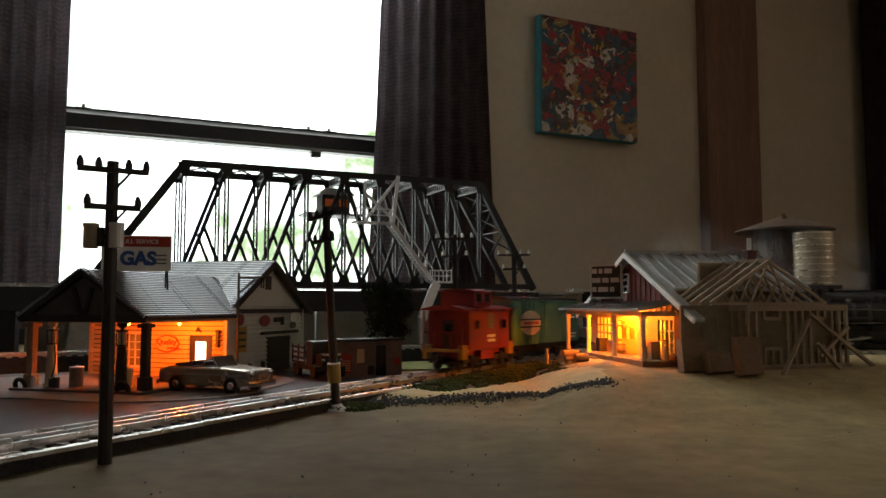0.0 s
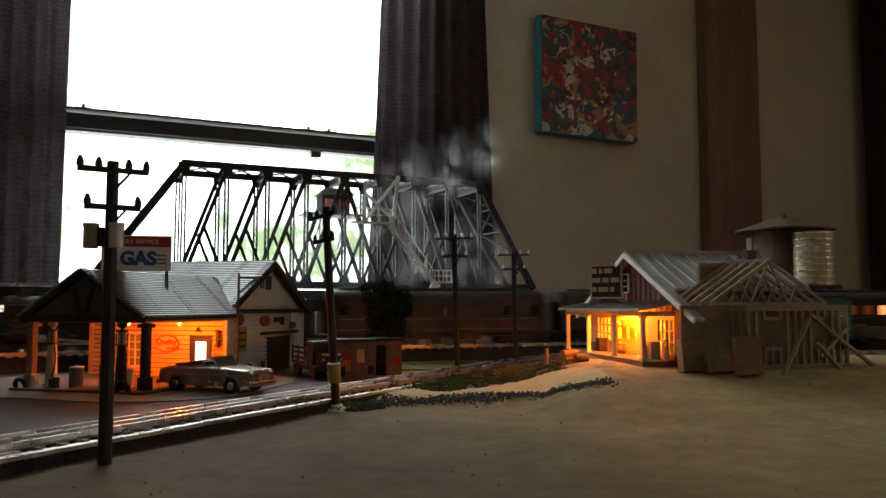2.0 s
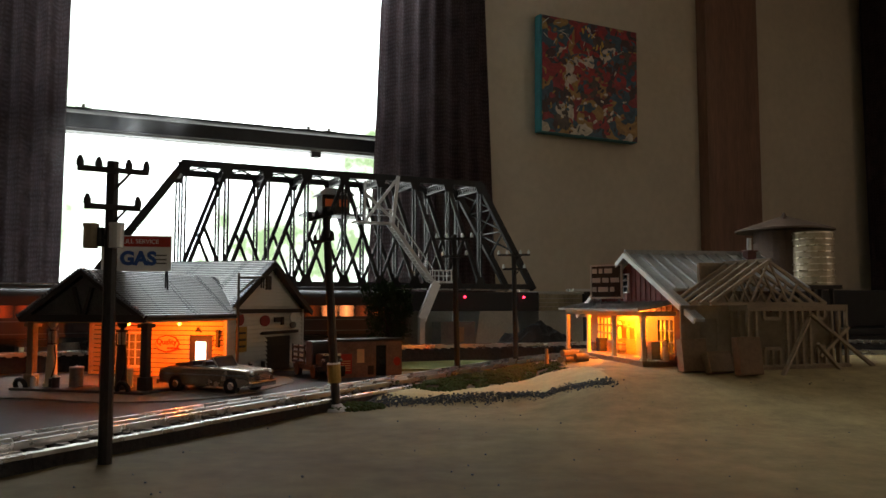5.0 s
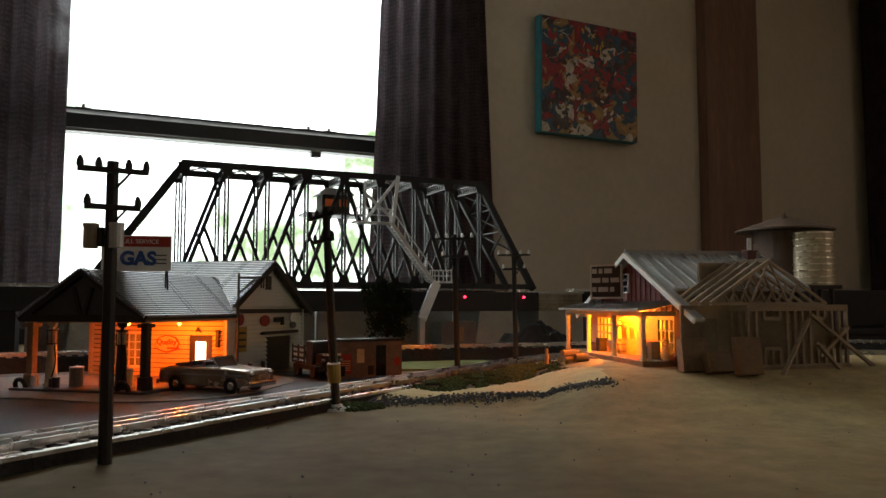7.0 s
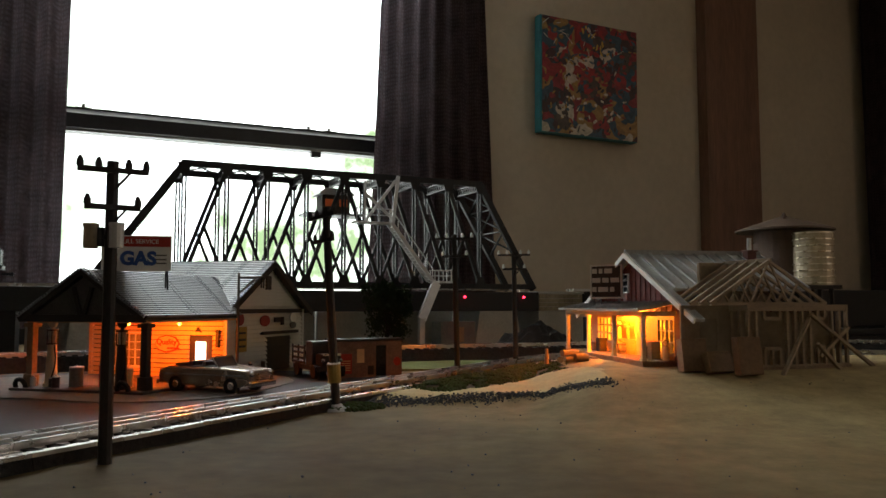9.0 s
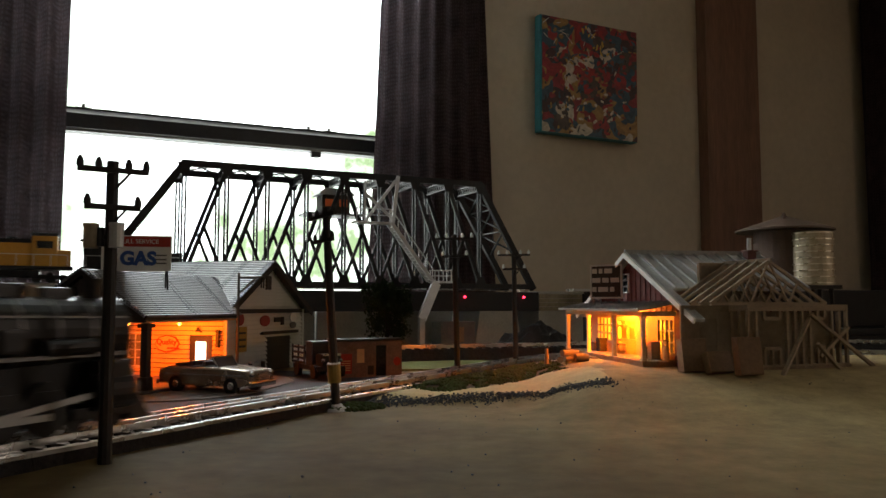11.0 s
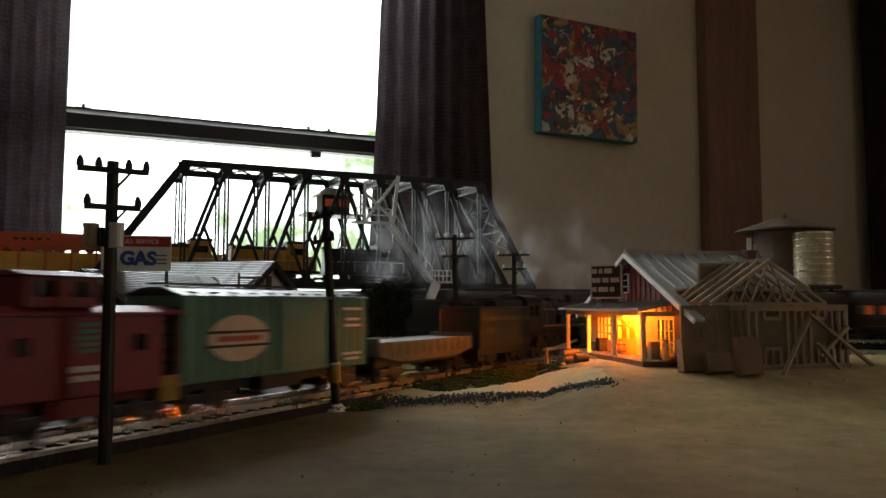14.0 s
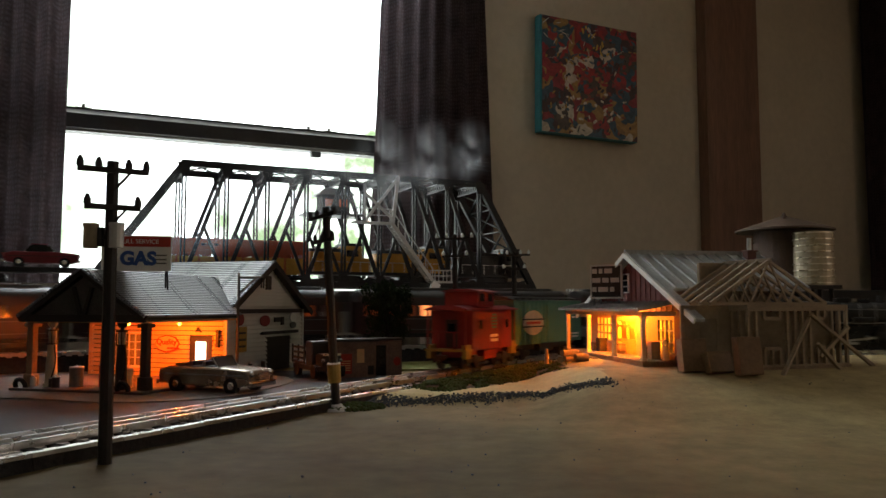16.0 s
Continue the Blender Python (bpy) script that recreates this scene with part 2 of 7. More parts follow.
def thing(name, m, label, category, group=""):
    e = new(name)
    e.empty_display_size = 0.02
    e.matrix_basis = m
    return tagged(e, label, category, group)


def setting(name, bm, material, label="", m=None, category=""):
    ob = part(name, bm, material)
    if m is not None:
        ob.matrix_basis = m
    return tagged(ob, label, category or name.split("_")[0], kind="structure")


def writing(name, text, size, material, parent, m, depth=0.0004, align="CENTER", bold=0.0):
    """Letters as a mesh on a sign."""
    cu = bpy.data.curves.new(name, "FONT")
    cu.body, cu.size, cu.extrude, cu.align_x, cu.align_y = text, size, depth, align, "CENTER"
    cu.offset = bold
    tmp = bpy.data.objects.new(name, cu)
    me = bpy.data.meshes.new_from_object(tmp)
    bpy.data.objects.remove(tmp)
    me.name = name
    me.materials.append(M[material])
    ob = new(name, me)
    ob.parent = parent
    ob.matrix_basis = m
    return ob


# ---------- paths of the three trains ----------


class Path:
    """A smooth way through plan points at one height, sampled by its length."""

    def __init__(self, pts, z, closed):
        n = len(pts)
        out = []
        for i in range(n if closed else n - 1):
            p = [Vector(pts[(i + k) % n] if closed else pts[min(max(i + k, 0), n - 1)]) for k in (-1, 0, 1, 2)]
            for j in range(24):
                u = j / 24
                out.append(0.5 * ((2 * p[1]) + (p[2] - p[0]) * u + (2 * p[0] - 5 * p[1] + 4 * p[2] - p[3]) * u * u + (3 * p[1] - p[0] - 3 * p[2] + p[3]) * u ** 3))
        out.append(Vector(pts[0] if closed else pts[-1]))
        self.p, self.z, self.closed = out, z, closed
        self.s = [0.0]
        for a, b in zip(out, out[1:]):
            self.s.append(self.s[-1] + (b - a).length)
        self.length = self.s[-1]

    def at(self, s):
        if self.closed:
            s %= self.length
        x = np.interp(s, self.s, [q.x for q in self.p])
        y = np.interp(s, self.s, [q.y for q in self.p])
        if not self.closed and s < 0:
            d = (self.p[1] - self.p[0]).normalized()
            x, y = self.p[0].x + d.x * s, self.p[0].y + d.y * s
        if not self.closed and s > self.length:
            d = (self.p[-1] - self.p[-2]).normalized()
            x, y = self.p[-1].x + d.x * (s - self.length), self.p[-1].y + d.y * (s - self.length)
        return Vector((x, y))

    def place(self, s, half):
        """Pose of a car whose trucks stand half before and half behind s; its front points along +x."""
        a, b = self.at(s + half), self.at(s - half)
        d = a - b
        c = (a + b) / 2
        return pose(c.x, c.y, self.z, 0, 0, math.degrees(math.atan2(d.y, d.x)))


LOWER = Path([(-0.274, 0.478), (-0.232, 0.556), (-0.175, 0.667), (-0.06, 0.872), (0.045, 1.07), (0.143, 1.245), (0.25, 1.365), (0.42, 1.45), (0.65, 1.47),
              (0.86, 1.38), (0.99, 1.15), (1.0, 0.8), (0.93, 0.4), (0.75, 0.05), (0.48, -0.17), (0.15, -0.25), (-0.15, -0.2), (-0.33, 0.0), (-0.365, 0.22), (-0.325, 0.37)], 0.0155, True)
OUTER = Path([(1.13, 1.36), (0.90, 1.56), (0.55, 1.59), (0.15, 1.44), (-0.25, 1.30), (-0.62, 1.16), (-0.84, 0.92), (-0.86, 0.55), (-0.70, 0.12), (-0.46, -0.22), (-0.12, -0.40), (0.25, -0.42),
              (0.62, -0.31), (0.93, 0.0), (1.11, 0.4), (1.18, 0.9)], 0.028, True)
FREIGHT_TIMES = (0.0, 1.0, 10.5, 11.4, 12.2, 12.5, 13.0, 13.4, 14.0, 14.4, 15.0, 16.0)
FREIGHT_WAY = (-3.362, -3.08, -0.165, 0.081, 0.294, 0.381, 0.549, 0.693, 0.904, 1.046, 1.244, 1.534)
PASSENGER_START, PASSENGER_SPEED = 0.776, 0.5234
UPPER_START, UPPER_SPEED = 1.097, 0.163
UPPER = Path([(-0.75, -0.62), (-1.15, -0.42), (-1.40, 0.05), (-1.45, 0.55), (-1.35, 1.0), (-1.12, 1.295), (-0.85, 1.4515), (-0.625, 1.5545), (0.284, 1.9705), (1.193, 2.3865)], 0.141, False)

# ---------- room ----------


def slab(s0, s1, z0, z1, q0, q1):
    """A block in the room's own directions, as a bmesh in world space."""
    bm = B()
    box(bm, s1 - s0, abs(q1 - q0), z1 - z0, (s0 + s1) / 2, -(q0 + q1) / 2, z0)
    bmesh.ops.transform(bm, matrix=ROOM, verts=bm.verts[:])
    return bm


def join(*bms):
    out = B()
    for b in bms:
        me = bpy.data.meshes.new("tmp")
        b.to_mesh(me)
        b.free()
        out.from_mesh(me)
        bpy.data.meshes.remove(me)
    return out


FLOOR_Z, CEIL_Z = -0.76, 1.66
WS0, WS1, WZ0, WZ1 = -0.62, 0.66, 0.02, 1.42          # window opening
setting("floor", slab(-2.6, 3.2, FLOOR_Z - 0.1, FLOOR_Z, -0.1, 4.4), "deck_wood", "brown wooden room floor under the layout table")
setting("ceiling", slab(-2.6, 3.2, CEIL_Z, CEIL_Z + 0.1, -0.1, 4.4), "white", "plain white room ceiling")
setting("wall_north", join(slab(-2.6, WS0, FLOOR_Z, CEIL_Z, -0.12, 0), slab(WS1, 3.2, FLOOR_Z, CEIL_Z, -0.12, 0), slab(WS0, WS1, FLOOR_Z, WZ0, -0.12, 0), slab(WS0, WS1, WZ1, CEIL_Z, -0.12, 0)), "plaster", "beige plastered wall with the window in it")
# the east wall's opening is made for the added fill light
setting("wall_east", join(slab(3.2, 3.3, FLOOR_Z, CEIL_Z, -0.12, 2.7), slab(3.2, 3.3, FLOOR_Z, CEIL_Z, 3.9, 4.4), slab(3.2, 3.3, FLOOR_Z, 0.35, 2.7, 3.9), slab(3.2, 3.3, 1.45, CEIL_Z, 2.7, 3.9)), "plaster", "beige plastered side wall")
setting("wall_west", slab(-2.7, -2.6, FLOOR_Z, CEIL_Z, -0.12, 4.4), "plaster", "beige plastered side wall")
setting("wall_south", slab(-2.6, 3.2, FLOOR_Z, CEIL_Z, 4.2, 4.3), "plaster", "beige plastered wall behind the layout")
setting("trim_post", slab(1.775, 2.045, FLOOR_Z, CEIL_Z, 0.0, 0.05), "post_wood", "brown stained wooden post on the wall")
setting("trim_ledge", join(slab(0.72, 1.06, -0.1, 0.118, 0.003, 0.16), slab(0.72, 1.06, 0.118, 0.128, 0.0, 0.17)), "plaster_rock", "pale plastered ledge along the wall")


def window_frame():
    w = thing("window_1", Matrix.Identity(4), "dark-framed sash window overexposed by bright daylight", "window")
    w["kind"] = "structure"
    part("window_frame", join(slab(WS0, WS0 + 0.05, WZ0, WZ1, -0.1, 0.0), slab(WS1 - 0.05, WS1, WZ0, WZ1, -0.1, 0.0), slab(WS0, WS1, WZ1 - 0.05, WZ1, -0.1, 0.0)), "sash", w)
    part("window_sill", join(slab(WS0 - 0.03, WS1 + 0.03, WZ0 - 0.02, WZ0 + 0.02, -0.11, 0.05)), "sash", w)
    part("meeting_rail", join(slab(WS0 + 0.05, WS1 - 0.05, 0.583, 0.622, -0.075, -0.03), slab(WS0 + 0.05, WS1 - 0.05, 0.630, 0.636, -0.07, -0.02)), "sash", w)
    part("bottom_trim", slab(WS0 + 0.05, WS1 - 0.05, 0.572, 0.579, -0.07, -0.025), "steel_grey", w, "pale metal strip")
    for s in (-0.385, 0.245, 0.31):
        part("sash_lock", join(slab(s - 0.02, s + 0.02, 0.637, 0.640, -0.05, -0.03), slab(s - 0.004, s + 0.004, 0.637, 0.65, -0.045, -0.037)), "steel_grey", w)
    part("latch", join(slab(0.253, 0.283, 0.555, 0.571, -0.05, -0.03)), "sash", w)
    for z0, z1 in ((0.04, 0.57), (0.637, 1.37)):
        g = part("pane", slab(WS0 + 0.05, WS1 - 0.05, z0, z1, -0.062, -0.059), "glass", w)
        g.visible_shadow = False


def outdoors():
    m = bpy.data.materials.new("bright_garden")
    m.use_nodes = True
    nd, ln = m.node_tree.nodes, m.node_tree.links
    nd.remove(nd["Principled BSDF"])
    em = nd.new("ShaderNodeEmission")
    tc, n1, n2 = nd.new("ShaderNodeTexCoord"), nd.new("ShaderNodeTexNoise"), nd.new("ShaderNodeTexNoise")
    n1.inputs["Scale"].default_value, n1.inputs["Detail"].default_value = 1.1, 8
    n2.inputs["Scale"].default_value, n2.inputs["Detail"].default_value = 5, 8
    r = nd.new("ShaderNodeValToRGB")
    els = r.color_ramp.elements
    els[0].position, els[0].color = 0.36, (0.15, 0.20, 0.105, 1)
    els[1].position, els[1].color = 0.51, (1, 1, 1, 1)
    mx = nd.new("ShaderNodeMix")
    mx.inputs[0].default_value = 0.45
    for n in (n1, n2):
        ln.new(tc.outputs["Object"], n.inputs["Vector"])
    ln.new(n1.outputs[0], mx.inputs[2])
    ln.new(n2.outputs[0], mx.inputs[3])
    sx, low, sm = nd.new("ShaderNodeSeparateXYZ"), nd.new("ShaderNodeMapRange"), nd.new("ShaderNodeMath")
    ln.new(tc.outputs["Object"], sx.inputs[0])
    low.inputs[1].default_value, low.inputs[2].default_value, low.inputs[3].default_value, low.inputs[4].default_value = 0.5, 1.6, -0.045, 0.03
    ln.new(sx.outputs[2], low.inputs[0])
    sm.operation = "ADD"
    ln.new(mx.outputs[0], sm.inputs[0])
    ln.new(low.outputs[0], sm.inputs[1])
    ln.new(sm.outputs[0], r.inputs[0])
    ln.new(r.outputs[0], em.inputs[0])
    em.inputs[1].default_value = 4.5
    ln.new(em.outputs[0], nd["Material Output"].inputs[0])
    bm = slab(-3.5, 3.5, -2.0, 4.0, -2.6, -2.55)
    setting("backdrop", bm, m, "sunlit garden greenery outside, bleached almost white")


def curtain(name, s0, s1, lean, label, cuts=90):
    """A hanging cloth with folds; its lower end is drawn in by lean."""
    bm = B()
    z0, z1, rows = 0.03, 1.50, 14
    grid = []
    for j in range(rows + 1):
        v = j / rows
        row = []
        for i in range(cuts + 1):
            u = i / cuts
            s = s0 + (s1 - s0) * u
            edge = lean[0] * (1 - u) + lean[1] * u
            s += edge * (1 - v) ** 1.4
            q = 0.045 + 0.016 * math.sin(u * (s1 - s0) / 0.052 * 6.28 + 0.8 * math.sin(v * 3)) + 0.006 * math.sin(u * 47 + v * 2)
            row.append(bm.verts.new(in_room(s, q, z0 + (z1 - z0) * v)))
        grid.append(row)
    for j in range(rows):
        for i in range(cuts):
            bm.faces.new((grid[j][i], grid[j][i + 1], grid[j + 1][i + 1], grid[j + 1][i]))
    bmesh.ops.solidify(bm, geom=bm.faces[:], thickness=0.002)
    ob = part(name, bm, "curtain", smooth=True)
    return tagged(ob, label, "curtain")


window_frame()
outdoors()
curtain("curtain", -1.05, -0.419, (0.0, -0.008), "dark brown open-weave curtain drawn to the window's side")
curtain("curtain", 0.452, 0.812, (-0.05, 0.05), "dark brown curtain drawn to the window's side")
curtain("curtain", 2.66, 3.15, (0.0, 0.0), "nearly black curtain hanging at the wall's end")
# unseen window frame, added to hold the side fill light
w2 = thing("added_side_window", Matrix.Identity(4), "plain white window frame added out of view in the side wall", "window")
w2["kind"] = "structure"
part("window_frame", join(slab(3.22, 3.28, 0.35, 1.45, 2.7, 2.75), slab(3.22, 3.28, 0.35, 1.45, 3.85, 3.9), slab(3.22, 3.28, 0.88, 0.93, 2.75, 3.85)), "white", w2)


def painting():
    """Abstract canvas in red, cream, blue and ochre with a turquoise edge."""
    m = bpy.data.materials.new("abstract_paint")
    m.use_nodes = True
    nd, ln = m.node_tree.nodes, m.node_tree.links
    p = nd["Principled BSDF"]
    p.inputs["Roughness"].default_value = 0.45
    tc, ns, vo, no = nd.new("ShaderNodeTexCoord"), nd.new("ShaderNodeTexNoise"), nd.new("ShaderNodeTexVoronoi"), nd.new("ShaderNodeTexNoise")
    ns.inputs["Scale"].default_value = 13
    add = nd.new("ShaderNodeVectorMath")
    add.operation = "MULTIPLY_ADD"
    add.inputs[1].default_value = (0.17, 0.17, 0.10)
    ln.new(tc.outputs["Object"], ns.inputs["Vector"])
    ln.new(ns.outputs["Color"], add.inputs[0])
    ln.new(tc.outputs["Object"], add.inputs[2])
    vo.inputs["Scale"].default_value = 24
    ln.new(add.outputs[0], vo.inputs["Vector"])
    sep = nd.new("ShaderNodeSeparateColor")
    ln.new(vo.outputs["Color"], sep.inputs[0])
    r = nd.new("ShaderNodeValToRGB")
    r.color_ramp.interpolation = "CONSTANT"
    cols = [(0, (0.26, 0.02, 0.025)), (0.2, (0.05, 0.02, 0.025)), (0.38, (0.30, 0.17, 0.05)), (0.5, (0.22, 0.02, 0.03)), (0.62, (0.03, 0.07, 0.10)), (0.78, (0.50, 0.42, 0.33)), (0.88, (0.07, 0.05, 0.04))]
    els = r.color_ramp.elements
    while len(els) < len(cols):
        els.new(0.5)
    for e, (pos, c) in zip(els, cols):
        e.position, e.color = pos, (*c, 1)
    ln.new(sep.outputs[0], r.inputs[0])
    no.inputs["Scale"].default_value, no.inputs["Detail"].default_value = 45, 6
    ln.new(add.outputs[0], no.inputs["Vector"])
    mx = nd.new("ShaderNodeMix")
    mx.data_type, mx.blend_type = "RGBA", "OVERLAY"
    mx.inputs[0].default_value = 0.85
    ln.new(r.outputs[0], mx.inputs[6])
    ln.new(no.outputs[0], mx.inputs[7])
    ln.new(mx.outputs[2], p.inputs["Base Color"])
    bp = nd.new("ShaderNodeBump")
    bp.inputs["Strength"].default_value, bp.inputs["Distance"].default_value = 0.6, 0.003
    ln.new(no.outputs[0], bp.inputs["Height"])
    ln.new(bp.outputs[0], p.inputs["Normal"])
    t = thing("painting", ROOM @ pose(1.231, -0.035, 0.894, 0, 0.6, 0), "square abstract painting in red, cream and dark blue", "painting")
    bm = B()
    box(bm, 0.412, 0.034, 0.412, 0, 0.0, -0.206, bevel=0.003)
    part("canvas_edge", bm, mat("turquoise_paint", (0.03, 0.20, 0.23), 0.6, vary=0.2, scale=30), t, "turquoise painted canvas edge")
    bm = B()
    box(bm, 0.402, 0.004, 0.406, 0.004, -0.019, -0.203)
    part("painted_face", bm, m, t)
    rnd = random.Random(21)
    # dabs of thick paint: name, colour, count, centre, spread, length, width, lean
    dabs = (("dark_paint", (0.020, 0.018, 0.024), 60, (0.0, 0.0), (0.18, 0.18), 0.030, 0.009, 40),
            ("blue_grey_paint", (0.055, 0.085, 0.115), 34, (0.05, 0.10), (0.13, 0.09), 0.032, 0.010, -20),
            ("ochre_paint", (0.34, 0.19, 0.035), 34, (-0.09, 0.02), (0.09, 0.17), 0.026, 0.008, 60),
            ("red_paint", (0.30, 0.018, 0.022), 46, (0.02, 0.03), (0.12, 0.12), 0.038, 0.016, 30),
            ("brick_red_paint", (0.20, 0.05, 0.03), 24, (0.07, -0.05), (0.11, 0.12), 0.030, 0.010, -50),
            ("yellow_paint", (0.50, 0.32, 0.05), 10, (0.0, 0.13), (0.10, 0.06), 0.030, 0.009, 70),
            ("cream_paint", (0.56, 0.48, 0.38), 22, (0.02, -0.10), (0.14, 0.08), 0.028, 0.011, 50),
            ("white_line", (0.60, 0.55, 0.47), 16, (-0.07, 0.13), (0.13, 0.06), 0.050, 0.0022, 5))
    for k, (nm, col, count, (cx, cz), (sx, sz), ln_, wd, lean) in enumerate(dabs):
        bm = B()
        for i in range(count):
            x, z = max(-0.185, min(0.19, rnd.gauss(cx, sx * 0.62))), max(-0.185, min(0.185, rnd.gauss(cz, sz * 0.62)))
            a = radians(lean + rnd.gauss(0, 38))
            l2, w2 = ln_ * rnd.uniform(0.35, 1.0) / 2, wd * rnd.uniform(0.5, 1.2) / 2
            y = -0.0212 - 0.00012 * k - 0.00008 * rnd.random()
            ring = []
            for j in range(9):
                q = 6.2832 * j / 9
                f = rnd.uniform(0.7, 1.15)
                u, v = l2 * math.cos(q) * f, w2 * math.sin(q) * f
                px_, pz_ = x + u * math.cos(a) - v * math.sin(a), z + u * math.sin(a) + v * math.cos(a)
                ring.append((max(-0.196, min(0.204, px_)), max(-0.202, min(0.202, pz_))))
            top = [bm.verts.new((p, y, q)) for p, q in ring]
            low = [bm.verts.new((p, -0.0208, q)) for p, q in ring]
            bm.faces.new(top)
            for j in range(9):
                bm.faces.new((top[j], low[j], low[(j + 1) % 9], top[(j + 1) % 9]))
        o = part(nm, bm, mat(nm, col, 0.42, vary=0.4, scale=50, bump=0.4), t)
        o["kind"] = "stuff"


painting()

# ---------- layout table and ground ----------


def smooth01(v):
    v = min(1.0, max(0.0, v))
    return v * v * (3 - 2 * v)


# plan lines of the sandy path: its gravel edge, its grassy edge, and the grass bank beyond it
GRAVEL_LINE = [(-0.0721, 0.768), (-0.0284, 0.7665), (0.0124, 0.7734), (0.0499, 0.7793), (0.0829, 0.7847), (0.1177, 0.7844), (0.1391, 0.7729), (0.1661, 0.7595)]
SAND_LINE = [(-0.0752, 0.8329), (-0.0495, 0.9051), (-0.0106, 0.8062), (0.0259, 0.8278), (0.0668, 0.8809), (0.1083, 0.9455), (0.1449, 0.9104), (0.17, 0.8719)]
BANK_LINE = [(-0.0471, 0.8248), (0.0011, 0.9124), (0.0493, 1), (0.0975, 1.0876), (0.1361, 1.1577)]


def ground_height(x, y):
    """Flat board that swells to a sandy knoll under the store."""
    k = smooth01((x - 0.06) / 0.12) * smooth01((y - 0.60) / 0.22) * (1 - smooth01((y - 1.02 - max(0, x - 0.2) * 0.1) / 0.12)) * (1 - smooth01((x - 0.68) / 0.25))
    off = (x + 0.175) * 0.876 - (y - 0.667) * 0.482          # distance from the track's middle line
    bank = 0.009 * smooth01((y - 0.745) / 0.05) * smooth01((off - 0.034) / 0.008) * (1 - smooth01((y - 1.2) / 0.1)) * (1 - smooth01((x - 0.2) / 0.1))
    return max(0.03 * k, bank) + 0.0012 * (noise.noise(Vector((x * 9, y * 9, 0.3))) - 0.2) + 0.0006 * noise.noise(Vector((x * 40, y * 40, 1.3)))


def ground():
    bm = B()
    nx, ny = 600, 450
    x0, x1, y0, y1 = -1.7, 1.95, -0.75, 2.0
    vs = []
    for j in range(ny + 1):
        for i in range(nx + 1):
            x, y = x0 + (x1 - x0) * i / nx, y0 + (y1 - y0) * j / ny
            vs.append(bm.verts.new((x, y, ground_height(x, y))))
    for j in range(ny):
        for i in range(nx):
            a = j * (nx + 1) + i
            bm.faces.new((vs[a], vs[a + 1], vs[a + nx + 2], vs[a + nx + 1]))
    edge = GRAVEL_LINE + SAND_LINE[::-1]
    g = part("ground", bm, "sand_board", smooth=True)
    g.data.materials.append(M["sand"])
    g.data.materials.append(M["dirt"])

    def within(x, y, outline):
        inside = False
        for (ax, ay), (bx, by) in zip(outline, outline[1:] + outline[:1]):
            if (ay > y) != (by > y) and x < (bx - ax) * (y - ay) / (by - ay) + ax:
                inside = not inside
        return inside
    earth = SAND_LINE[1:7] + [(0.15, 1.0)] + BANK_LINE[::-1]
    for f in g.data.polygons:
        x, y = f.center.x + 0.006 * noise.noise(f.center * 40), f.center.y
        if -0.1 < x < 0.4 and 0.6 < y < 1.3:
            if within(x, y, edge):
                f.material_index = 1
            elif within(x, y, earth):
                f.material_index = 2
    tagged(g, "sand-coloured layout board with a low sandy knoll", "ground", kind="structure")
    t = thing("layout_table", Matrix.Identity(4), "large plain wooden table carrying the model layout", "table")
    bm = B()
    box(bm, 3.66, 2.78, 0.06, 0.125, 0.625, -0.07)
    part("tabletop", bm, "plywood", t)
    for x in (-1.5, 1.8):
        for y in (-0.6, 1.85):
            bm = B()
            box(bm, 0.08, 0.08, 0.69, x, y, -0.76)
            part("leg", bm, "plywood", t)


ground()


def patch(name, material, pts, z, label, thick=0.003, kind="structure", category="ground"):
    """A thin flat sheet laid on the board, with a rounded, slightly ragged outline."""
    n = len(pts)
    out = []
    for i in range(n):
        p = [Vector(pts[(i + k) % n]) for k in (-1, 0, 1, 2)]
        for j in range(8):
            u = j / 8
            q = 0.5 * ((2 * p[1]) + (p[2] - p[0]) * u + (2 * p[0] - 5 * p[1] + 4 * p[2] - p[3]) * u * u + (3 * p[1] - p[0] - 3 * p[2] + p[3]) * u ** 3)
            w = noise.noise(Vector((q.x * 60, q.y * 60, 2))) * 0.004
            out.append((q.x + w, q.y + w))
    bm = B()
    lo = [bm.verts.new((x, y, ground_height(x, y) - 0.004)) for x, y in out]
    hi = [bm.verts.new((x, y, max(z, ground_height(x, y) + z))) for x, y in out]
    for i in range(len(out)):
        bm.faces.new((lo[i], lo[(i + 1) % len(out)], hi[(i + 1) % len(out)], hi[i]))
    bm.faces.new(hi)
    bmesh.ops.triangulate(bm, faces=bm.faces[:])
    bmesh.ops.recalc_face_normals(bm, faces=bm.faces[:])
    ob = part(name, bm, material)
    return tagged(ob, label, category, kind=kind)


patch("road", "asphalt", [(-0.62, 0.50), (-0.34, 0.50), (-0.28, 0.60), (-0.16, 0.78), (-0.06, 0.98), (-0.12, 1.12), (-0.5, 1.1), (-0.75, 0.95), (-0.8, 0.7)], 0.003, "dark asphalt forecourt of the filling station", category="road")

